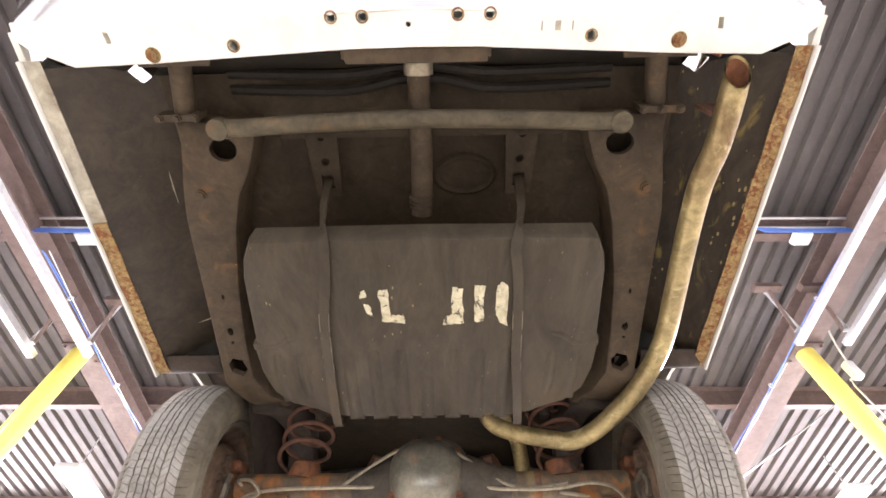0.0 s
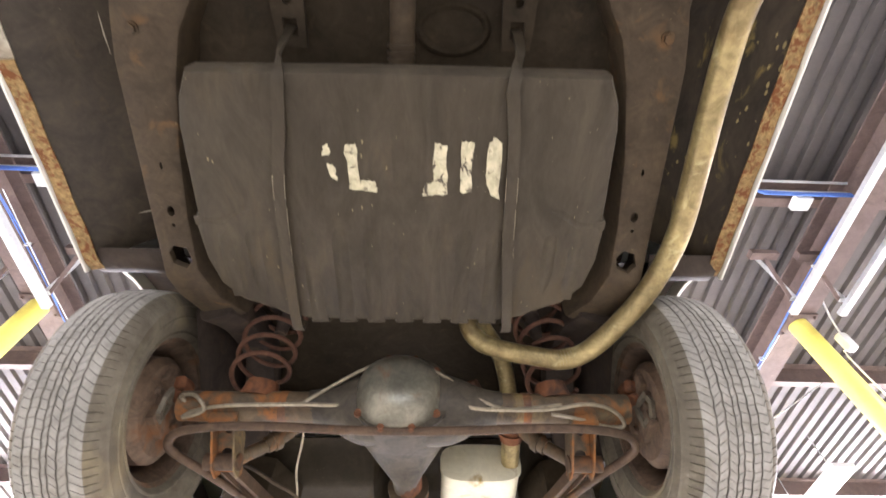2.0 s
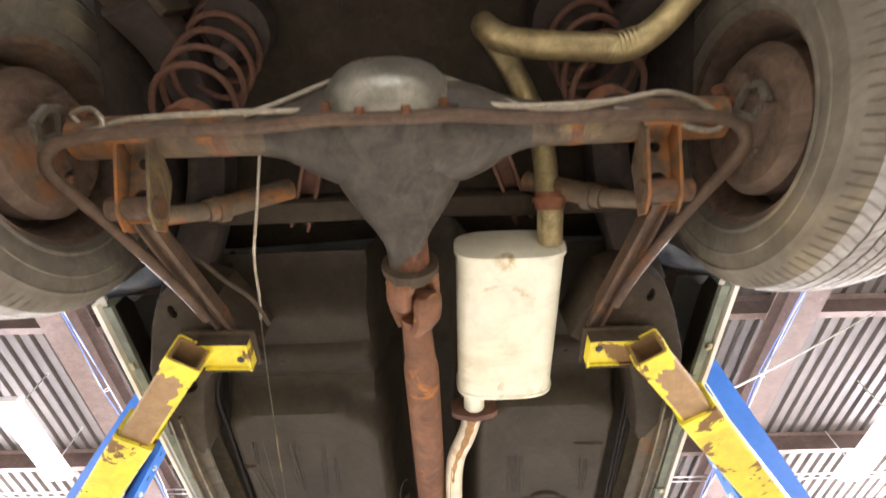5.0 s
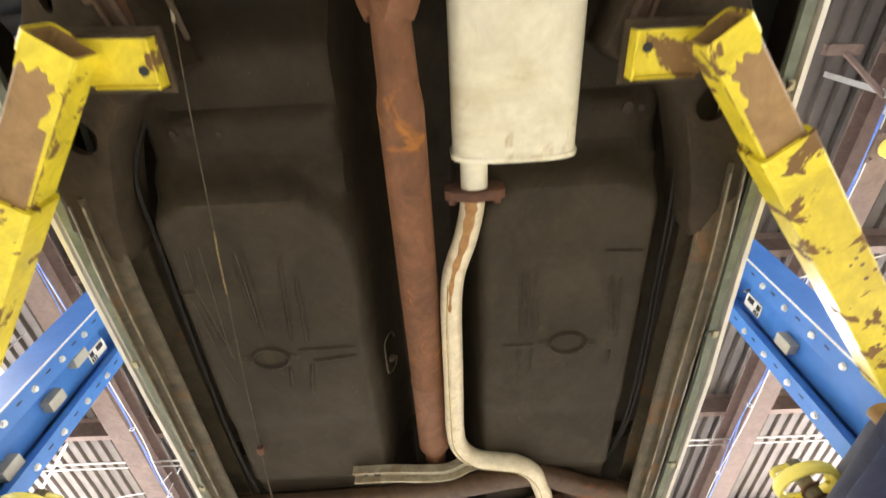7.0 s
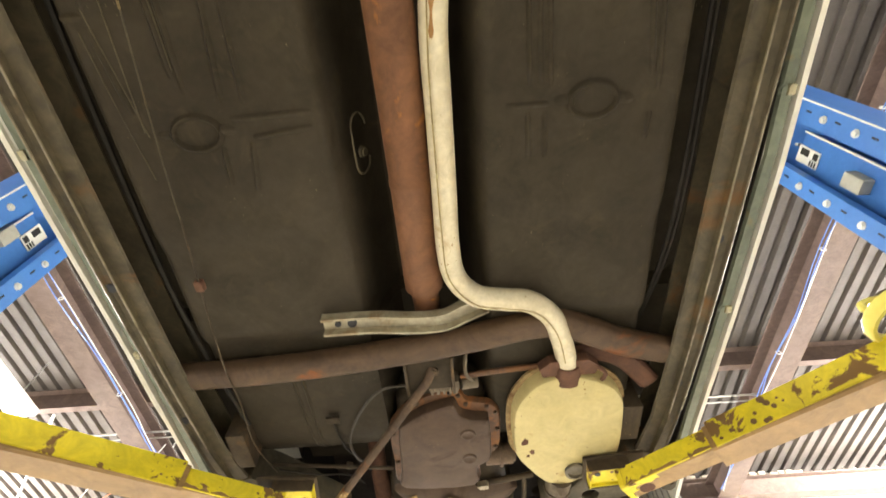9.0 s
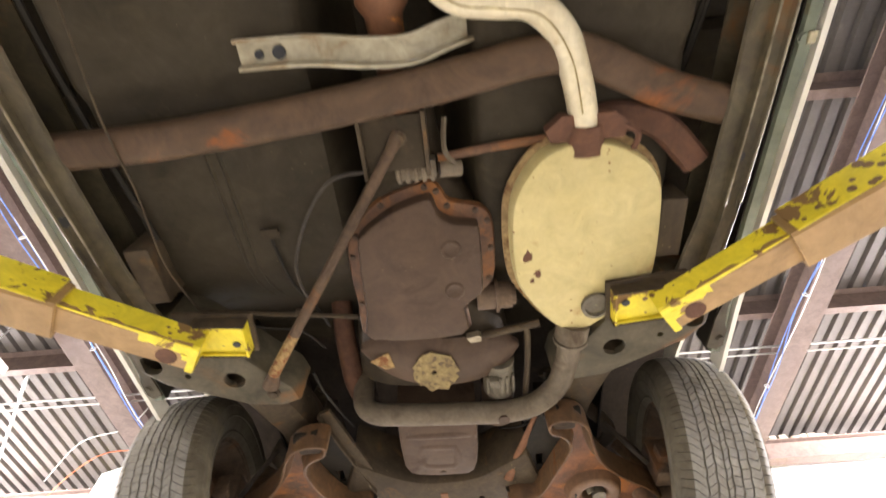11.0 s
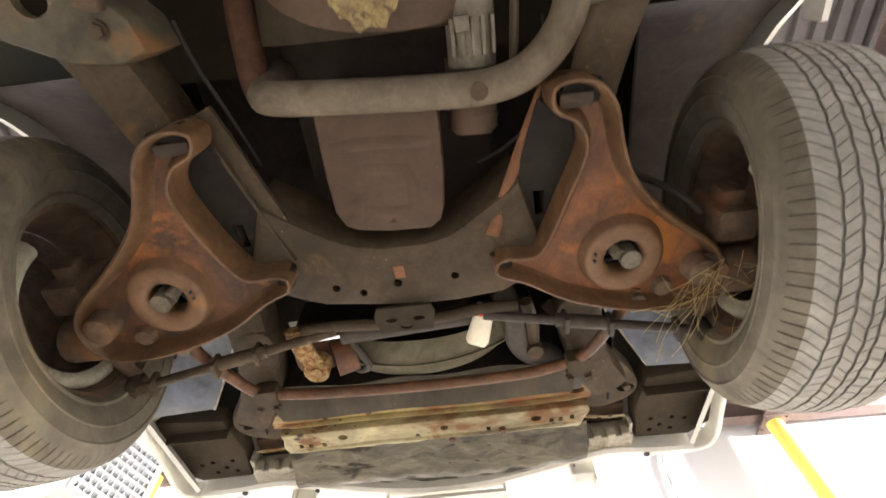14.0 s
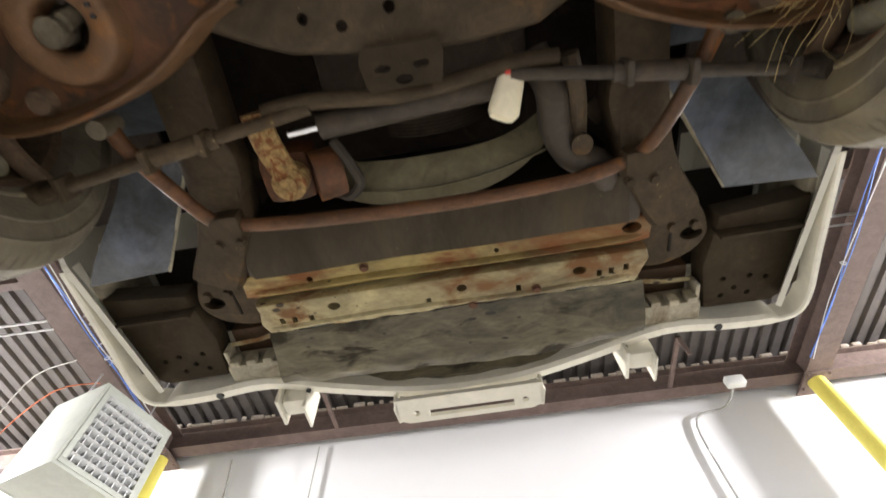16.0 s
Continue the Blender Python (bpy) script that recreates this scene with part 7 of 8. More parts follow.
pressing(b, rounded(floor_line), (), 2.066, 0.045, 0.012)
tp = part("transmission_pan", b, M_SUMP, car, "smooth brown transmission oil pan", 40)
for y in (3.775, 3.885):
    b = B()
    rings = [[V(0.098 + r * math.cos(a), y + r * math.sin(a), 2.066 - h) for r, h in ((0.024, -0.001), (0.021, 0.003), (0.017, 0.0035), (0.013, 0.0005), (0.001, 0.0002))] for a in np.linspace(0, 2 * math.pi, 21)[:-1]]
    loft(b, rings, False, False, True)
    part("pan_dimple", b, M_SUMP, tp)
# diagonal brace rod
b = B()
sweep(b, [V(0.018, 3.515, 2.08), V(0.0, 3.54, 2.055), V(-0.363, 4.06, 2.035), V(-0.385, 4.105, 2.045)], section(1, 1, 12, 0.8), scales=[0.016, 0.011, 0.0125, 0.021])
brace = part("brace_rod", b, M_TRAIL, car, "diagonal steel brace rod")
b = B()
sweep(b, [V(-0.285, 3.948, 2.0394), V(-0.325, 4.0055, 2.0371), V(-0.363, 4.06, 2.035)], section(1, 1, 12, 0.8), scales=[0.0130, 0.0136, 0.0142])
part("rusty_sleeve", b, M_LIP, brace, "orange rusted lower end of the rod")
b = B()
bolt(b, (-0.39, 4.14, 2.05), 0.012, 0.01)
part("brace_bolt", b, M_FRAME, car)
b = B()
tube(b, [(0.02, 3.575, 2.11), (-0.05, 3.59, 2.10), (-0.135, 3.602, 2.10), (-0.205, 3.68, 2.10), (-0.255, 3.785, 2.10), (-0.262, 3.86, 2.105), (-0.25, 3.93, 2.12)], 0.004, 6)
part("gear_cable", b, M_HOSE, car, "thin black cable looping past the gearbox")
for pts, r in (([(-0.30, 3.72, 2.11), (-0.285, 3.84, 2.112), (-0.255, 3.93, 2.13), (-0.235, 4.02, 2.15)], 0.0035), ([(-0.50, 3.90, 2.09), (-0.40, 3.98, 2.12), (-0.31, 4.02, 2.14), (-0.27, 4.10, 2.16)], 0.003), ([(-0.30, 4.14, 2.11), (-0.285, 4.22, 2.11), (-0.265, 4.30, 2.12), (-0.25, 4.42, 2.16)], 0.004), ([(0.315, 4.20, 2.10), (0.318, 4.27, 2.09), (0.30, 4.36, 2.09), (0.25, 4.42, 2.11), (0.19, 4.46, 2.14)], 0.0035)):
    b = B()
    tube(b, pts, r, 6)
    part("wire", b, M_BLACK, car, "thin dark wire beside the engine")
b = B()
box(b, -0.315, -0.275, 3.70, 3.725, 2.098, 2.106, 0.003)
part("wire_clip", b, M_UNDER, car, "small painted clip on the floor")
b = B()
rod(b, (-0.53, 3.915, 2.12), (-0.15, 3.975, 2.12), 0.006, n=8)
rod(b, (-0.30, 3.945, 2.12), (-0.28, 3.95, 2.12), 0.012, n=8)
part("gear_rod", b, M_FRAME, car, "dusty cross rod behind the gearbox")
# flywheel cover
b = B()


def cover_f(u, v):
    x = 0.045 + 0.205 * u
    half = math.sqrt(max(0.0, 1 - abs(u) ** 2.6))
    y = 4.09 + (0.105 * v if v > 0 else 0.055 * v) * half + 0.015 * u
    return (x, y, 2.062 + 0.045 * u * u + 0.018 * v * v)


sheet(b, cover_f, list(np.linspace(-0.995, 0.995, 30)), list(np.linspace(-1, 1, 12)), 0.006)
fc = part("flywheel_cover", b, M_SUMP, car, "brown sheet flywheel cover")
b = B()
rnd = random.Random(2)
slab(b, [V(0.030 + rnd.uniform(0.048, 0.062) * math.cos(a), 4.125 + rnd.uniform(0.058, 0.072) * math.sin(a)) for a in np.linspace(0, 2 * math.pi, 41)[:-1]], [circle(0.025, 4.125, 0.007, 8)], 2.0565, 0.003)
part("sealant_patch", b, M_PATCH, fc, "cream crusty patch with a hole")
b = B()
slab(b, [(-0.135, 4.09), (-0.085, 4.065), (-0.075, 4.115), (-0.10, 4.12)], (), 2.077, 0.003, Matrix.Translation((0, 0, 0)))
part("worn_patch", b, M_LIP, fc, "worn orange patch")
b = B()
slab(b, [(0.115, 4.035), (0.145, 4.028), (0.152, 4.036), (0.15, 4.048), (0.125, 4.05)], (), 2.07, 0.02)
part("clip", b, M_LINE, car, "bright clip")
# starter, filter, linkage
b = B()
rod(b, (0.15, 3.955, 2.13), (0.235, 3.955, 2.13), 0.034)
rod(b, (0.195, 3.955, 2.13), (0.203, 3.955, 2.13), 0.042)
rod(b, (0.235, 3.955, 2.13), (0.245, 3.955, 2.13), 0.026)
part("modulator", b, M_WHEEL, car, "rusty cylindrical fitting beside the pan")
b = B()
rod(b, (0.13, 4.06, 2.10), (0.30, 4.03, 2.10), 0.010)
tube(b, [(0.26, 4.035, 2.10), (0.27, 4.06, 2.10), (0.268, 4.15, 2.09), (0.262, 4.30, 2.10)], 0.008, 8)
part("linkage_rod", b, M_FRAME, car, "thin shift linkage rods")
b = B()
rod(b, (0.195, 4.16, 2.125), (0.193, 4.27, 2.125), 0.043, n=20)
sm = part("starter_motor", b, M_CAST, car, "cast starter motor")
for k in range(5):
    b = B()
    box(b, 0.158 + 0.017 * k, 0.165 + 0.017 * k, 4.19, 4.25, 2.077 + 0.002 * abs(k - 2) ** 2, 2.10, 0.002)
    part("rib", b, M_CAST, sm)
b = B()
box(b, 0.165, 0.19, 4.185, 4.21, 2.066, 2.09, 0.004)
part("terminal", b, M_CAST, sm)
b = B()
rod(b, (0.19, 4.26, 2.15), (0.186, 4.385, 2.125), 0.046, n=24)
rod(b, (0.186, 4.385, 2.125), (0.1855, 4.395, 2.123), 0.043, 0.034, 24)
rod(b, (0.188, 4.36, 2.13), (0.188, 4.366, 2.129), 0.0475, n=24)
part("oil_filter", b, M_SUMP, car, "brown oil filter canister")
# oil pan
b = B()
op = [(-0.098, 4.29), (0.124, 4.30), (0.122, 4.44), (0.114, 4.515), (0.104, 4.545), (0.082, 4.560), (0.0, 4.558), (-0.062, 4.548), (-0.086, 4.536), (-0.100, 4.505), (-0.102, 4.42)]
pressing(b, op, (), 2.062, 0.22, 0.012)
ridge(b, [(-0.096, 4.375), (-0.03, 4.372), (0.05, 4.376), (0.12, 4.382)], 0.03, 0.006, 2.062)
ridge(b, [(-0.040, 4.42), (0.0, 4.423), (0.052, 4.428), (0.060, 4.46), (0.058, 4.50), (0.045, 4.513), (0.0, 4.512), (-0.035, 4.505), (-0.048, 4.49), (-0.047, 4.45)], 0.034, 0.003, 2.062, True)
op2 = part("oil_pan", b, M_SUMP, car, "dark brown engine oil pan", 40)
b = B()
bolt(b, (0.01, 4.535, 2.075), 0.012, 0.012, (0, 0.6, -1))
part("drain_plug", b, M_FRAME, op2, "small drain plug")
b = B()
box(b, -0.20, 0.24, 4.2, 4.85, 2.30, 2.62, 0.03)
rod(b, (0.02, 4.85, 2.42), (0.02, 4.90, 2.42), 0.09)
part("engine_block", b, M_DARK, car, "dark oily engine block")
# added dark sheet: hides the cream upper body, so the bay's shade is colour
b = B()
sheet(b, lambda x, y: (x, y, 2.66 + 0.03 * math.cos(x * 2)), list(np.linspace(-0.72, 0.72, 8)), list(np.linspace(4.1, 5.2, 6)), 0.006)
part("hood_dark_sheet", b, M_DARK, car, "dark sheet added under the hood to keep the bay dark")

# front crossmember ---------------------------------------------------------------
b = B()
xm = [(-0.25, 4.465), (-0.215, 4.49), (-0.17, 4.522), (-0.12, 4.555), (-0.075, 4.576), (-0.03, 4.586), (0.06, 4.586), (0.11, 4.576), (0.14, 4.56), (0.19, 4.525), (0.235, 4.495), (0.262, 4.47), (0.30, 4.60), (0.40, 4.65), (0.30, 4.69), (0.22, 4.735), (0.12, 4.745), (0.04, 4.745), (-0.06, 4.735), (-0.17, 4.72), (-0.22, 4.70), (-0.30, 4.66), (-0.39, 4.62), (-0.30, 4.60)]
xh = [circle(x, y, r, 10) for x, y, r in ((-0.135, 4.672, 0.009), (0.118, 4.672, 0.009), (-0.08, 4.69, 0.009), (-0.004, 4.675, 0.010))]
pressing(b, xm, xh, 2.058, 0.15, 0.024)
cm = part("front_crossmember", b, M_FRAME, car, "grey-brown pressed front crossmember", 35)
b = B()
slab(b, [(-0.058, 4.725), (0.058, 4.725), (0.066, 4.745), (0.058, 4.79), (-0.058, 4.79), (-0.066, 4.745)], [circle(-0.03, 4.758, 0.013, 10, 0.006), circle(0.03, 4.758, 0.013, 10, 0.006), circle(0, 4.777, 0.014, 10, 0.008)], 2.040, 0.008)
part("jack_plate", b, M_UNDER, cm, "bolted plate with slots")
b = B()
slab(b, [(-0.008, 4.632), (0.014, 4.632), (0.016, 4.662), (-0.006, 4.662)], (), 2.0555, 0.002)
part("rust_fleck", b, M_BROWN, cm, "orange rust fleck")
for s in both:
    b = B()
    sweep(b, [V(s * 0.305, 4.29, 2.11), V(s * 0.185, 4.585, 2.065)], [(-0.018, -0.006), (0.018, -0.006), (0.018, 0.006), (-0.018, 0.006)])
    sweep(b, [V(s * 0.305, 4.29, 2.11), V(s * 0.185, 4.585, 2.065)], [(-0.018, -0.02), (-0.012, -0.02), (-0.012, 0.0), (-0.018, 0.0)])
    if s > 0:
        b.free()
        b = B()
        run = spline([(0.322, 4.30, 2.10), (0.285, 4.385, 2.092), (0.235, 4.505, 2.075), (0.202, 4.585, 2.055)], 4)
        sweep(b, run, section(0.011, 0.007, 12), scales=[0.8 + 0.5 * (i / (len(run) - 1)) for i in range(len(run))])
    part("crossmember_brace", b, M_BROWN if s > 0 else M_FRAME, car, "rusty tapered brace" if s > 0 else "dusty channel brace")
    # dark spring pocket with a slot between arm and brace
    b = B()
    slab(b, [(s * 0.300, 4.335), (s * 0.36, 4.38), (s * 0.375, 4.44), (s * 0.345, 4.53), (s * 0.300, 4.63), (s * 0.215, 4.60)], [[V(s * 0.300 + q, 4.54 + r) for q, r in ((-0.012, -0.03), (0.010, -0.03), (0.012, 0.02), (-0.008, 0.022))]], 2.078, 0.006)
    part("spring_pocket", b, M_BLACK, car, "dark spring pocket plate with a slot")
    b = B()
    box(b, s * 0.33 - 0.02, s * 0.33 + 0.02, 4.40, 4.62, 2.09, 2.26, 0.01)
    part("spring_tower", b, M_DARK, car)

# lower control arms ------------------------------------------------------------------
arm_out = [(0.312, 4.305), (0.350, 4.292), (0.395, 4.305), (0.424, 4.345), (0.438, 4.405), (0.458, 4.465), (0.500, 4.525), (0.560, 4.580), (0.625, 4.632), (0.660, 4.690), (0.655, 4.745), (0.622, 4.782), (0.554, 4.790), (0.454, 4.775), (0.345, 4.738), (0.258, 4.684), (0.205, 4.660), (0.198, 4.630), (0.225, 4.616), (0.275, 4.618), (0.302, 4.585), (0.335, 4.505), (0.362, 4.440), (0.368, 4.402), (0.352, 4.368), (0.315, 4.345)]
ARM_RINGS = ((0.0, 0.078), (0.0, 0.006), (0.002, 0.001), (0.006, 0.0), (0.009, 0.004), (0.013, 0.024), (0.017, 0.037), (0.022, 0.042))


def control_arm(s):
    """A pressed arm seen from below: flanges stand down round a flat web, and a round spring seat bulges from the web."""
    dx, dy, z = (0.0, 0.0, 2.010) if s > 0 else (0.004, -0.028, 1.995)
    lean = 0.030 if s < 0 else 0.0
    m = lambda x, y: (s * (x + dx - lean * max(0.0, 4.52 - y) / 0.2), y + dy * min(1.0, max(0.0, (y - 4.30) / 0.3)))
    poly = ccw([V(p.x, p.y) for p in spline([(*m(x, y), 0) for x, y in arm_out], 3, True)])
    b = B()
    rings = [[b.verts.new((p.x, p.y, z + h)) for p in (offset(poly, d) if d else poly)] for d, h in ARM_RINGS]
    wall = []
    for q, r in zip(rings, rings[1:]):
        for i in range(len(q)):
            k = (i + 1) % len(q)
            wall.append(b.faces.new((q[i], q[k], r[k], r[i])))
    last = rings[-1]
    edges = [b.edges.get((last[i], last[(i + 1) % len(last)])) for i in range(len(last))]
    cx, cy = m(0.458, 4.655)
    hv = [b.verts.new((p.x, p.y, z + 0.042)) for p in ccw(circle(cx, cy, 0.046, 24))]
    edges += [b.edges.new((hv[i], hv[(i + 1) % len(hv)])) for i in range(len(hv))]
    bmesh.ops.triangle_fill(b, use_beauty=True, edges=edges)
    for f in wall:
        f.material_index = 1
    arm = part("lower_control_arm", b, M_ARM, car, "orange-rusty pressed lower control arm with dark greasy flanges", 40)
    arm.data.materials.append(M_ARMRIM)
    b = B()
    seat = [[V(cx + r * math.cos(a), cy + r * math.sin(a), z + h) for r, h in ((0.088, 0.043), (0.083, 0.036), (0.079, 0.020), (0.075, 0.015), (0.068, 0.013), (0.052, 0.014), (0.044, 0.017), (0.038, 0.023), (0.036, 0.034), (0.036, 0.06))] for a in np.linspace(0, 2 * math.pi, 41)[:-1]]
    loft(b, seat, False, False, True)
    part("spring_seat", b, M_ARMSEAT, arm, "dull brown dished spring seat", 50)
    # folded stiffener along the inner edge and small pressed holes
    b = B()
    run = spline([(*m(x, y), z + 0.040) for x, y in ((0.372, 4.455), (0.352, 4.51), (0.326, 4.575), (0.305, 4.62))], 5)
    sweep(b, run, section(0.009, 0.007, 10))
    part("pressed_rib", b, M_ARM, arm)
    for x, y in ((0.398, 4.635), (0.397, 4.65)):
        q = m(x, y)
        bb = B()
        rod(bb, (*q, z + 0.010), (*q, z + 0.0055), 0.0035, n=8)
        part("drain_hole", bb, M_INK, arm, "tiny dark hole")
    return arm, m, z


for s in both:
    arm, amap, arm_z = control_arm(s)
    b = B()
    rod(b, (*amap(0.472, 4.660), arm_z + 0.014), (*amap(0.472, 4.660), arm_z + 0.05), 0.021)
    rod(b, (*amap(0.450, 4.650), arm_z + 0.022), (*amap(0.440, 4.640), arm_z + 0.05), 0.013)
    part("shock_foot", b, M_CAST, arm, "bright shock absorber foot inside the hole")
    b = B()
    q = amap(0.618, 4.705)
    rod(b, (*q, arm_z + 0.044), (*q, arm_z + 0.004), 0.034, 0.030, 20)
    rod(b, (*q, arm_z + 0.004), (*q, arm_z - 0.004), 0.030, 0.018, 20)
    q = amap(0.550, 4.748)
    rod(b, (*q, arm_z + 0.044), (*q, arm_z + 0.026), 0.024, 0.018)
    part("ball_joint", b, M_WHEEL, arm, "greasy ball joint")
    b = B()
    rod(b, (*amap(0.335, 4.312), arm_z + 0.048), (*amap(0.40, 4.325), arm_z + 0.048), 0.022)
    part("bushing", b, M_BLACK, arm, "black bushing")
    b = B()
    q, r = amap(0.326, 4.318), amap(0.385, 4.345)
    box(b, min(q[0], r[0]), max(q[0], r[0]), q[1], r[1], arm_z + 0.014, arm_z + 0.07, 0.008)
    part("bushing_shell", b, M_DARK, arm, "dark bushing shell in the arm's end")
    b = B()
    rod(b, (*amap(0.21, 4.622), arm_z + 0.045), (*amap(0.222, 4.662), arm_z + 0.045), 0.018)
    part("bushing", b, M_BLACK, arm, "black bushing")
    b = B()
    pts = [V(s * 0.46 + 0.062 * math.cos(a), 4.665 + 0.062 * math.sin(a), 2.05 + 0.03 * a / 6.28) for a in np.linspace(0, 6.28 * 5, 110)]
    sweep(b, pts, section(0.008, 0.008, 7))
    part("coil_spring", b, M_DARK, car, "dark front coil spring above the arm")
    # knuckle, disc shield
    b = B()
    x = s * 0.69
    rings = []
    for a in np.linspace(4.5, 7.4, 32):
        rings.append([V(x + s * dx, FRONT_Y + r * math.cos(a - 1.2), FRONT_Z + r * math.sin(a - 1.2)) for r, dx in ((0.138, -0.004), (0.146, -0.012), (0.158, -0.014), (0.172, -0.008), (0.182, 0.006), (0.186, 0.030))])
    loft(b, rings, False, False)
    part("dust_shield", b, M_SHIELD, car, "pale worn brake dust shield")
    b = B()
    sweep(b, spline([V(s * 0.635, 4.695, 2.02), V(s * 0.66, 4.71, 2.06), V(s * 0.665, 4.72, 2.13), V(s * 0.61, 4.72, 2.25)], 4), section(0.026, 0.032, 10))
    box(b, min(s * 0.64, s * 0.72), max(s * 0.64, s * 0.72), 4.58, 4.65, 2.03, 2.15, 0.012)
    box(b, min(s * 0.655, s * 0.70), max(s * 0.655, s * 0.70), 4.55, 4.60, 2.06, 2.11, 0.008)
    rod(b, (s * 0.66, 4.72, 2.045), (s * 0.72, 4.72, 2.045), 0.05)
    part("steering_knuckle", b, M_WHEEL, car, "rusty steering knuckle and caliper")
    b = B()
    tube(b, [(s * 0.63, 4.60, 2.08), (s * 0.58, 4.56, 2.12), (s * 0.53, 4.55, 2.2)], 0.008, 8)
    part("brake_hose", b, M_HOSE, car, "black brake hose")
    b = B()
    sweep(b, spline([V(s * 0.35, 4.36, 2.26), V(s * 0.45, 4.5, 2.27), V(s * 0.58, 4.68, 2.26), V(s * 0.45, 4.86, 2.27), V(s * 0.35, 4.95, 2.26)], 5), section(0.025, 0.012, 8))
    part("upper_control_arm", b, M_FRAME, car, "upper control arm")
    # tie rod
    b = B()
    rod(b, (s * 0.645, 4.86, 2.02), (s * 0.17, 4.805, 2.085), 0.011)
    rod(b, (s * 0.44, 4.835, 2.049), (s * 0.33, 4.823, 2.064), 0.016)
    for u in (0.12, 0.42, 0.62):
        c = V(s * 0.645, 4.86, 2.02).lerp(V(s * 0.17, 4.805, 2.085), u)
        box(b, c.x - 0.006, c.x + 0.006, c.y - 0.02, c.y + 0.02, c.z - 0.024, c.z + 0.02, 0.004)
    rod(b, (s * 0.645, 4.86, 2.0), (s * 0.645, 4.86, 2.06), 0.02)
    part("tie_rod", b, M_HOSE if s > 0 else M_FRAME, car, "greasy tie rod with clamps")
    b = B()
    sweep(b, spline([V(s * 0.645, 4.86, 2.06), V(s * 0.665, 4.80, 2.055), V(s * 0.67, 4.74, 2.05)], 4), section(0.018, 0.014, 8))
    part("steering_arm", b, M_WHEEL, car)
b = B()
tube(b, [(-0.25, 4.80, 2.09), (-0.17, 4.795, 2.09), (0.0, 4.81, 2.095), (0.17, 4.79, 2.09), (0.25, 4.79, 2.09)], 0.014, 10)
part("centre_link", b, M_FRAME, car, "steering centre link")
b = B()
rod(b, (-0.17, 4.845, 2.12), (0.155, 4.825, 2.12), 0.024)
rod(b, (0.155, 4.825, 2.12), (0.18, 4.824, 2.12), 0.028)
part("steering_damper", b, M_HOSE, car, "dark steering damper tube")
b = B()
rod(b, (-0.23, 4.85, 2.12), (-0.17, 4.845, 2.12), 0.008)
part("damper_rod", b, M_CHROME, car, "bright damper rod")
# steering box with pitman arm, idler
b = B()
sweep(b, spline([V(-0.27, 4.80, 2.10), V(-0.265, 4.86, 2.10), V(-0.25, 4.93, 2.11)], 4), section(0.026, 0.014, 10))
rod(b, (-0.25, 4.935, 2.095), (-0.25, 4.935, 2.14), 0.032)
rod(b, (-0.25, 4.935, 2.09), (-0.25, 4.935, 2.10), 0.016)
part("pitman_arm", b, M_LIP, car, "rusty pitman arm")
b = B()
box(b, -0.33, -0.22, 4.89, 5.00, 2.16, 2.26, 0.03)
rod(b, (-0.22, 4.95, 2.16), (-0.17, 4.95, 2.18), 0.05)
part("steering_box", b, M_ARM, car, "rusty steering gearbox")
b = B()
sweep(b, spline([V(0.27, 4.79, 2.10), V(0.285, 4.86, 2.11), V(0.29, 4.95, 2.13)], 4), section(0.016, 0.014, 8))
rod(b, (0.29, 4.95, 2.10), (0.29, 4.95, 2.2), 0.02)
part("idler_arm", b, M_FRAME, car, "idler arm")
b = B()
tube(b, [(-0.16, 4.88, 2.14), (-0.135, 4.93, 2.13), (-0.13, 4.97, 2.14), (-0.16, 5.0, 2.16), (-0.2, 5.0, 2.2)], 0.010, 8)
part("steering_hose", b, M_HOSE, car, "black curved hose")
b = B()
tube(b, [(0.22, 4.79, 2.16), (0.245, 4.85, 2.13), (0.25, 4.92, 2.13), (0.28, 4.98, 2.14), (0.34, 5.02, 2.16), (0.36, 5.1, 2.2)], 0.030, 12)
part("radiator_hose", b, M_HOSE, car, "black lower radiator hose")
# ivory bottle
b = B()
sweep(b, [V(0.178, 4.79, 2.11), V(0.168, 4.82, 2.09), V(0.150, 4.86, 2.065), V(0.146, 4.868, 2.06)], section(0.023, 0.018, 14, 0.7), scales=[0.75, 1, 1.15, 0.9])
bt = part("ivory_connector", b, M_BOTTLE, car, "ivory plastic cover with yellow stains")
b = B()
box(b, 0.160, 0.172, 4.793, 4.804, 2.078, 2.09, 0.003)
part("red_clip", b, M_RED, bt, "small red clip")

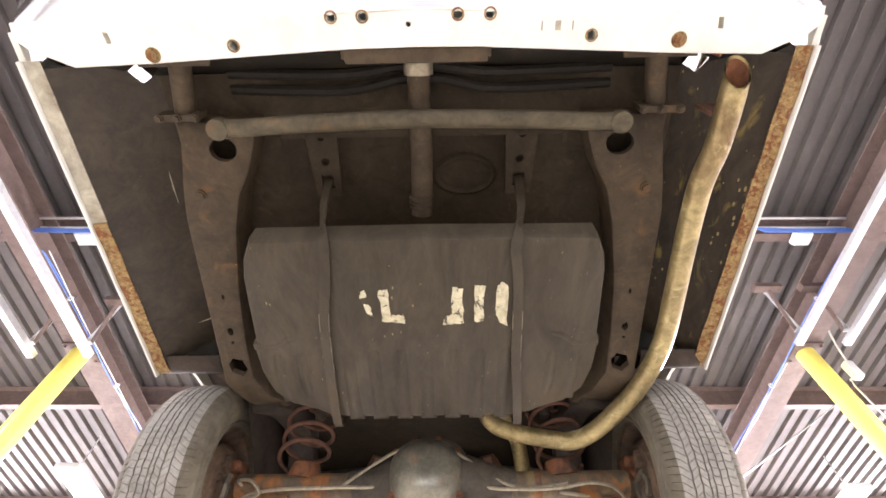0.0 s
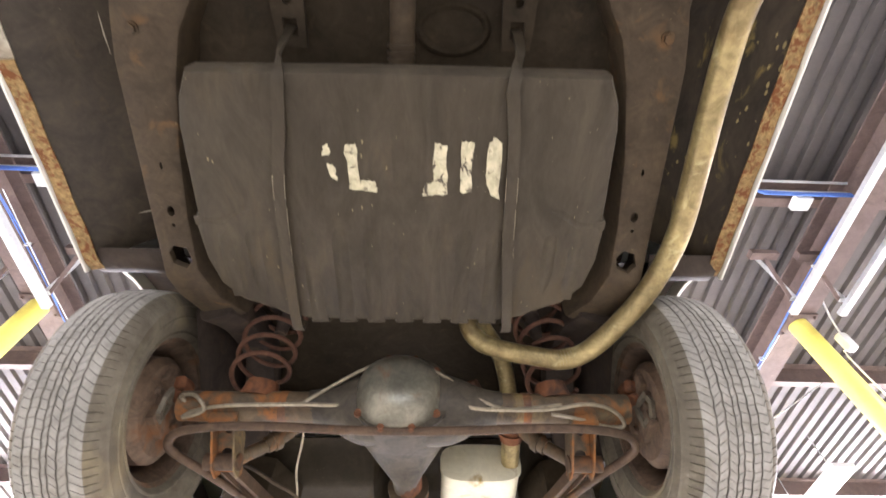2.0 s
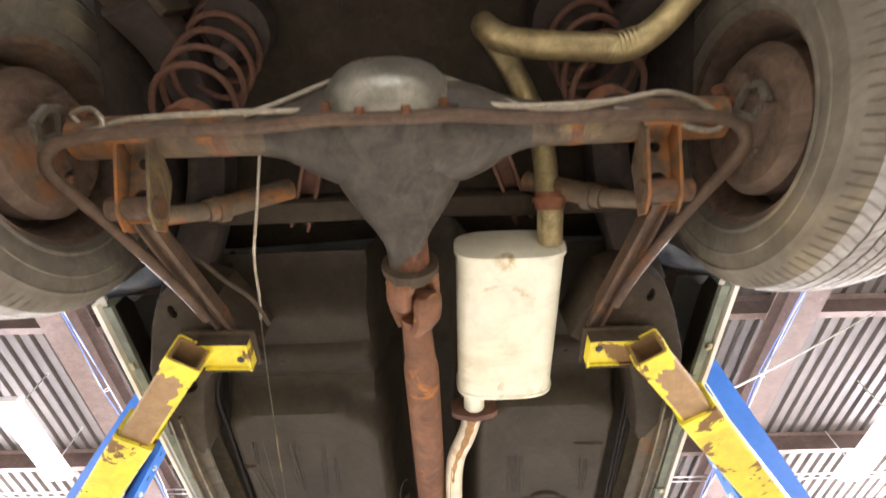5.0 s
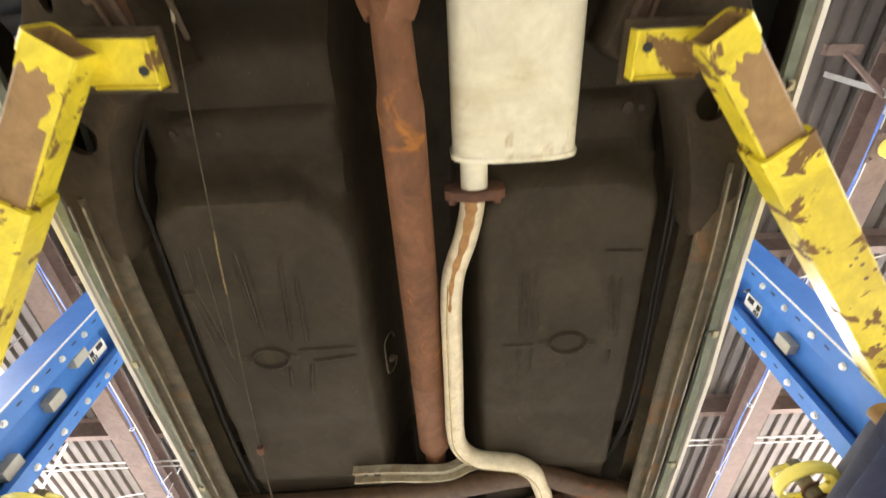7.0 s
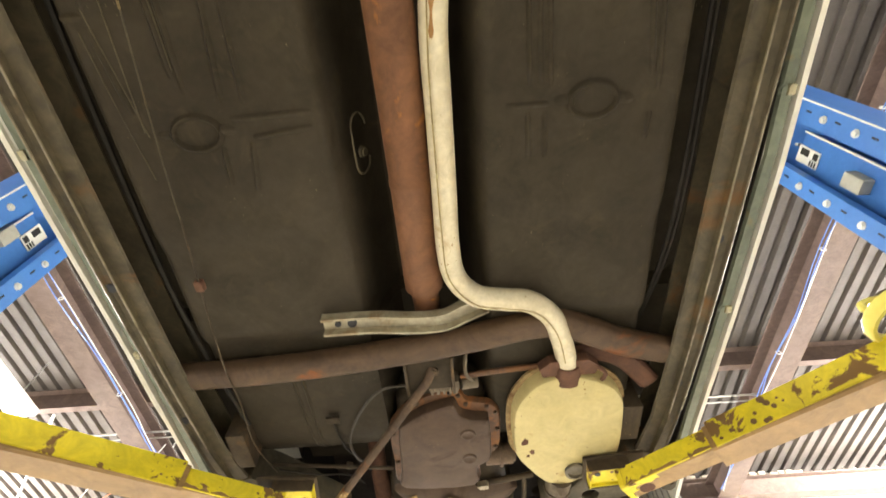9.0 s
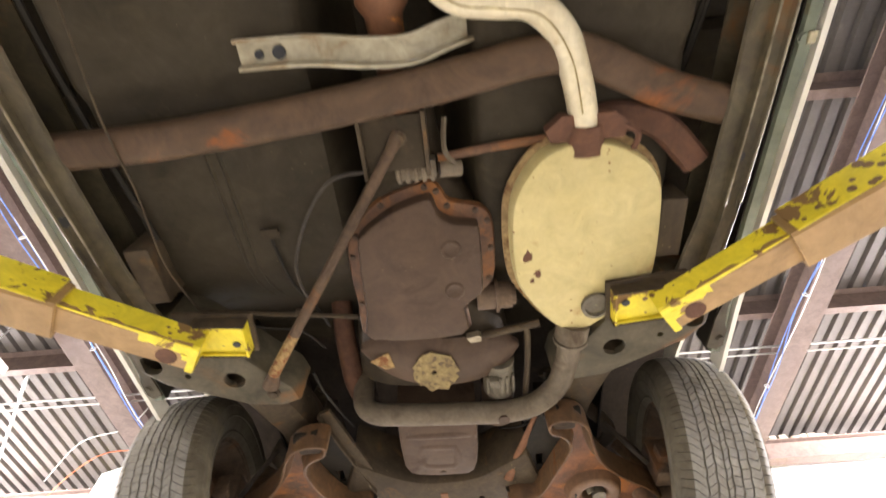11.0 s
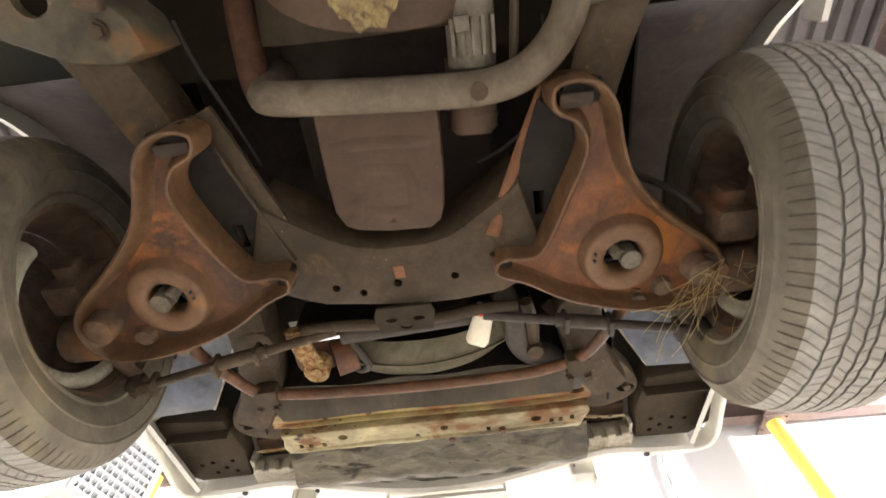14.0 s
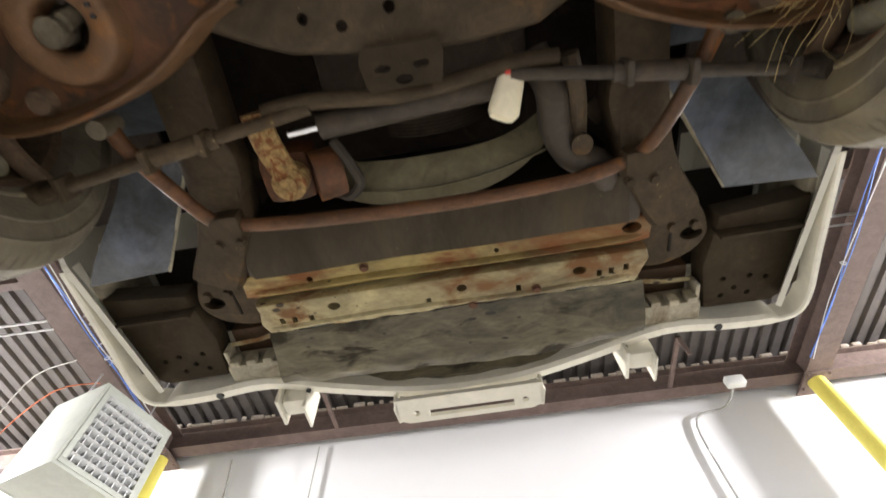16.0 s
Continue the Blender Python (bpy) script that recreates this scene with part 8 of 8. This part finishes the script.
# front anti-roll bar ------------------------------------------------------------------
b = B()
tube(b, [(-0.50, 4.78, 2.07), (-0.49, 4.82, 2.07), (-0.46, 4.90, 2.085), (-0.42, 4.98, 2.10), (-0.385, 5.0, 2.105), (-0.25, 5.015, 2.105), (0, 5.025, 2.105), (0.25, 5.02, 2.105), (0.36, 5.0, 2.105), (0.40, 4.98, 2.10), (0.44, 4.92, 2.09), (0.48, 4.82, 2.07), (0.50, 4.75, 2.06)], 0.014, 12)
part("front_anti_roll_bar", b, M_BAR, car, "rusty front anti-roll bar")
for s in both:
    b = B()
    box(b, s * 0.395 - 0.03, s * 0.395 + 0.03, 4.975, 5.035, 2.085, 2.13, 0.010)
    for dx in (-0.022, 0.022):
        bolt(b, (s * 0.395 + dx, 5.03, 2.088), 0.008, 0.012)
    part("bar_bushing", b, M_FRAME, car, "bar clamp")
    b = B()
    rod(b, (s * 0.50, 4.775, 2.035), (s * 0.50, 4.775, 2.09), 0.016)
    part("end_link", b, M_CAST, car)
    # horn of the frame with a round hole
    horn = mirror([(0.35, 4.9), (0.387, 5.0), (0.430, 5.06), (0.455, 5.14), (0.460, 5.205), (0.446, 5.27), (0.456, 5.325), (0.514, 5.345), (0.590, 5.316), (0.622, 5.266), (0.606, 5.205), (0.556, 5.130), (0.497, 5.045), (0.462, 4.97), (0.445, 4.9), (0.44, 4.84), (0.37, 4.83)], s)
    b = B()
    pressing(b, [V(p.x, p.y) for p in spline([(x, y, 0) for x, y in horn], 3, True)], [circle(s * 0.582, 5.258, 0.027, 14, 0.019)], 2.165, 0.06, 0.010, zf=lambda x, y: -0.10 * (5.10 - y) + 0.062 * min(1, max(0, (y - 4.96) / 0.22)))
    part("frame_horn", b, M_FRAME, car, "dusty front frame horn with a round hole", 35)
    b = B()
    box(b, s * 0.54 - 0.065, s * 0.54 + 0.065, 5.375, 5.50, 2.285, 2.34, 0.010)
    part("bumper_shock", b, M_XMEM, car, "rusty front bumper bracket")
    b = B()
    sweep(b, [V(s * 0.452, 5.385, 2.262), V(s * 0.53, 5.398, 2.258), V(s * 0.60, 5.404, 2.262)], section(0.007, 0.003, 8))
    part("bracket_strip", b, M_SUPPORTLOW, car, "pale bent strip below the bracket")
    for dx in (0, 1):
        bb = B()
        rod(bb, (s * (0.52 + 0.05 * dx), 5.215, 2.215), (s * (0.52 + 0.05 * dx), 5.215, 2.20), 0.011, n=8)
        part("bracket_bolt", bb, M_FRAME, car)

# fan shroud, radiator and support -------------------------------------------------------
b = B()
sheet(b, lambda x, v: (x, 4.985 + 0.0 * v + 0.03 * (1 - (x / 0.26) ** 2), 2.165 + 0.05 * ((x / 0.26) ** 2) + 0.10 * v), list(np.linspace(-0.25, 0.26, 22)), list(np.linspace(0, 1, 4)), 0.004)
sheet(b, lambda x, v: (x, 4.955 + 0.058 * v + 0.03 * (1 - (x / 0.26) ** 2) * v - 0.05 * (x / 0.26) ** 4, 2.165 + 0.06 * ((x / 0.26) ** 2) + 0.035 * (1 - v) ** 2), list(np.linspace(-0.25, 0.26, 22)), list(np.linspace(0, 1, 4)), 0.004)
part("fan_shroud", b, M_SHROUD, car, "grey plastic fan shroud")
b = B()
sweep(b, [V(0.02, 4.88 + 0.0035 * k, 2.33) for k in range(12)], section(1, 1, 28), scales=[0.12 if k % 2 else 0.127 for k in range(12)])
part("crank_pulley", b, M_DARK, car, "dark crankshaft pulley")
b = B()
box(b, -0.40, 0.40, 5.07, 5.14, 2.165, 2.62, 0.02)
box(b, 0.345, 0.43, 5.06, 5.16, 2.16, 2.60, 0.015)
box(b, -0.43, -0.345, 5.06, 5.16, 2.16, 2.60, 0.015)
part("radiator", b, M_HOSE, car, "black radiator")
b = B()
sheet(b, lambda x, v: (x - 0.06 * (1 - v) * (1 if x < -0.3 else 0) * 0.4, 5.045 + 0.108 * v + 0.006 * math.sin(x * 23) * (1 - v), 2.150 + 0.012 * (1 - v) ** 2 + 0.003 * math.sin(x * 14 + 3 * v)), list(np.linspace(-0.41, 0.40, 40)), list(np.linspace(0, 1, 7)), 0.004)
part("radiator_seal", b, M_TANK, car, "dusty dark sheet under the radiator")
b = B()
rnd = random.Random(17)
worn = lambda y, a: [(x, y + rnd.uniform(-a, a)) for x in np.linspace(-0.44, 0.44, 26)]
slots = lambda group: [[V(x + a, y + q) for a, q in ((-0.006, -0.008), (0.006, -0.008), (0.006, 0.008), (-0.006, 0.008))] for x, y in group]
upper = [(-0.462, 5.165)] + [(x, 5.160) for x in (-0.3, 0.0, 0.3)] + [(0.46, 5.16), (0.466, 5.19), (0.462, 5.222)] + [(x, y) for x, y in worn(5.228, 0.002)[::-1]] + [(-0.47, 5.225), (-0.468, 5.19)]
pressing(b, upper, [circle(0.42, 5.187, 0.022, 12, 0.014), circle(-0.31, 5.196, 0.008, 10), circle(0.12, 5.193, 0.006, 8)], 2.187, 0.05, 0.008, deep=0.03)
ridge(b, [(x, 5.213 + 0.003 * math.sin(x * 9)) for x in np.linspace(-0.45, 0.45, 20)], 0.020, 0.012, 2.187)
rs = part("radiator_support", b, M_SUPPORT, car, "corroded yellow-brown radiator support with slots", 35)
b = B()
lower = [(-0.452, 5.240), (-0.2, 5.238), (0.1, 5.238), (0.452, 5.236), (0.458, 5.265), (0.44, 5.30), (0.432, 5.318)] + worn(5.322, 0.0035)[::-1] + [(-0.455, 5.295), (-0.448, 5.262)]
pressing(b, lower, [circle(0.03, 5.270, 0.012, 12, 0.010), circle(-0.27, 5.268, 0.015, 12, 0.011), circle(0.30, 5.270, 0.016, 12, 0.011)] + slots(((0.345, 5.284), (0.372, 5.282), (0.405, 5.278), (-0.40, 5.290), (-0.37, 5.291), (-0.33, 5.292), (-0.05, 5.293), (0.16, 5.293))), 2.172, 0.06, 0.009, deep=0.03)
ridge(b, [(x, 5.306 + 0.003 * math.sin(x * 11)) for x in np.linspace(-0.44, 0.43, 24)], 0.016, 0.006, 2.172)
part("lower_flange", b, M_SUPPORTLOW, rs, "pale lower flange with slots and rusty stains", 35)
bolts("support_bolt", rs, [(0.05, 5.318, 2.172), (-0.18, 5.185, 2.187), (0.2, 5.30, 2.172)], M_DARKRUST, "rusty bolt", 0.008, 0.010)
# air deflector
def dam(x, v):
    fold = np.interp(v, [0, 0.12, 0.45, 0.56, 0.68, 0.76, 0.86, 1.0], [0.0, -0.012, -0.052, -0.050, 0.015, 0.045, 0.0, 0.01])
    wave = 0.006 * math.sin(x * 9 + 1.0 + v * 3) * math.sin(v * 3.1) + 0.003 * math.sin(x * 31 + v * 6) * v + 0.0025 * math.sin(x * 57 - v * 11)
    return (x * (1 - 0.02 * v), 5.345 + 0.235 * v + 0.045 * (1 - (x / 0.46) ** 2) * v, 2.205 + 0.03 * v + fold + wave)


b = B()
sheet(b, dam, list(np.linspace(-0.46, 0.46, 64)), list(np.linspace(0, 1, 30)), 0.006)
part("air_deflector", b, M_PLASTIC, car, "scuffed black plastic air deflector")
# front filler panels and bumper
bar = [(0, 5.635), (0.18, 5.62), (0.36, 5.575), (0.53, 5.527), (0.70, 5.540), (0.825, 5.540), (0.876, 5.520), (0.892, 5.46), (0.886, 5.34), (0.880, 5.10)]
bar = [(-x, y) for x, y in bar[:0:-1]] + bar
b = B()
path = spline([V(x * 0.985, y - 0.005, 2.205) for x, y in bar], 4)
sweep(b, path, [(-0.004, 0.0), (0.022, -0.006), (0.030, 0.004), (0.026, 0.12), (0.020, 0.12), (0.020, 0.012), (-0.004, 0.010)], scales=[0.45 if abs(p.x) > 0.80 else 1.0 for p in path])
fb = part("front_valance", b, M_WHITE, car, "cream painted front valance under the bumper")
for x, y, r in ((0.655, 5.52, 0.010), (-0.655, 5.52, 0.010), (0.42, 5.545, 0.007), (-0.42, 5.545, 0.007)):
    b = B()
    rod(b, (x, y, 2.203), (x, y, 2.197), r, n=10)
    part("hole_liner", b, M_INK, fb, "dark bolt hole")
b = B()
rings = []
for x, y in [(q.x, q.y) for q in spline([(x, y + 0.03, 0) for x, y in bar], 3)]:
    rings.append([V(x * 0.965, y - 0.045, 2.33), V(x * 0.98, y - 0.025, 2.335), V(x * 0.985, y - 0.02, 2.40), V(x * 0.98, y - 0.025, 2.50), V(x * 0.965, y - 0.045, 2.53)])
loft(b, rings, True, True)
part("front_bumper_bar", b, M_WHITE, car, "cream front bumper")
b = B()
slab(b, [(-0.19, 5.60), (0.19, 5.60), (0.205, 5.63), (0.20, 5.675), (0.17, 5.69), (-0.17, 5.69), (-0.20, 5.675), (-0.205, 5.63)], [[V(-0.11, 5.648), V(0.12, 5.648), V(0.12, 5.672), V(-0.11, 5.672)], circle(0.15, 5.655, 0.010, 10), circle(-0.145, 5.655, 0.010, 10)], 2.172, 0.012)
box(b, -0.20, -0.19, 5.60, 5.685, 2.172, 2.22, 0.003)
box(b, 0.19, 0.20, 5.60, 5.685, 2.172, 2.22, 0.003)
part("plate_bracket", b, M_WHITE, car, "cream number plate bracket with a slot")
for s in both:
    b = B()
    box(b, s * 0.455 - 0.035, s * 0.455 + 0.035, 5.545, 5.60, 2.17, 2.26, 0.012)
    box(b, s * 0.455 - 0.045, s * 0.455 - 0.035, 5.53, 5.62, 2.16, 2.26, 0.004)
    box(b, s * 0.455 + 0.025, s * 0.455 + 0.032, 5.55, 5.63, 2.15, 2.26, 0.003)
    part("bumper_guard", b, M_WHITE, car, "cream bumper guard bracket")
    # black filler boxes behind the valance
    b = B()
    fill = mirror([(0.64, 5.22), (0.845, 5.20), (0.86, 5.44), (0.80, 5.49), (0.63, 5.485), (0.615, 5.36)], s)
    pressing(b, fill, [circle(s * x, y, 0.008, 6) for x, y in ((0.67, 5.40), (0.67, 5.45), (0.70, 5.43), (0.735, 5.40), (0.735, 5.45), (0.775, 5.41))], 2.235, 0.06, 0.010)
    box(b, min(s * 0.63, s * 0.82), max(s * 0.63, s * 0.82), 5.255, 5.262, 2.20, 2.25, 0.002)
    part("lamp_filler", b, M_UNDER, car, "black filler panel with holes")
    b = B()
    box(b, min(s * 0.47, s * 0.615), max(s * 0.47, s * 0.615), 5.44, 5.51, 2.215, 2.28, 0.014)
    box(b, min(s * 0.60, s * 0.612), max(s * 0.60, s * 0.612), 5.40, 5.50, 2.225, 2.27, 0.005)
    for k in range(3):
        box(b, min(s * (0.485 + 0.045 * k), s * (0.512 + 0.045 * k)), max(s * (0.485 + 0.045 * k), s * (0.512 + 0.045 * k)), 5.425, 5.445, 2.21, 2.25, 0.008)
    part("bumper_reinforcement", b, M_GRIMY, car, "cream bent bumper reinforcement")
    b = B()
    box(b, min(s * 0.838, s * 0.864), max(s * 0.838, s * 0.864), 5.16, 5.36, 2.25, 2.42, 0.010)
    part("fender_corner", b, M_GRIMY, car, "stained inner corner of the fender")
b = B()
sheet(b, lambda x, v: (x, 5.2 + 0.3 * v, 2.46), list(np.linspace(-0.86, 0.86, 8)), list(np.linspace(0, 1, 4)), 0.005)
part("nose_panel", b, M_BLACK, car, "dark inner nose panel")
# dry straw caught on the knuckle
rnd = random.Random(21)
b = B()
for k in range(26):
    p = V(0.635 + rnd.uniform(-0.05, 0.05), 4.73 + rnd.uniform(-0.05, 0.05), 2.0 + rnd.uniform(-0.01, 0.02))
    pts = [p]
    d = V(rnd.uniform(-1, 1), rnd.uniform(-1, 1), rnd.uniform(-1.0, 0.1)).normalized()
    for j in range(4):
        d = (d + V(rnd.uniform(-0.6, 0.6), rnd.uniform(-0.6, 0.6), rnd.uniform(-0.6, 0.4))).normalized()
        pts.append(pts[-1] + d * rnd.uniform(0.015, 0.045))
    sweep(b, spline(pts, 3), section(0.00042, 0.00042, 4))
for k in range(9):
    p = V(0.640 + rnd.uniform(-0.04, 0.02), 4.72 + rnd.uniform(-0.06, 0.04), 2.0 + rnd.uniform(-0.01, 0.02))
    d = V(rnd.uniform(-1.0, 0.1), rnd.uniform(0.2, 1.0), rnd.uniform(-0.5, 0.0)).normalized()
    pts = [p]
    for j in range(5):
        d = (d + V(rnd.uniform(-0.35, 0.25), rnd.uniform(-0.25, 0.35), rnd.uniform(-0.3, 0.3))).normalized()
        pts.append(pts[-1] + d * rnd.uniform(0.02, 0.045))
    sweep(b, spline(pts, 4), section(0.0005, 0.0005, 4))
part("dry_grass", b, M_STRAW, car, "tuft of dry grass caught on the suspension")
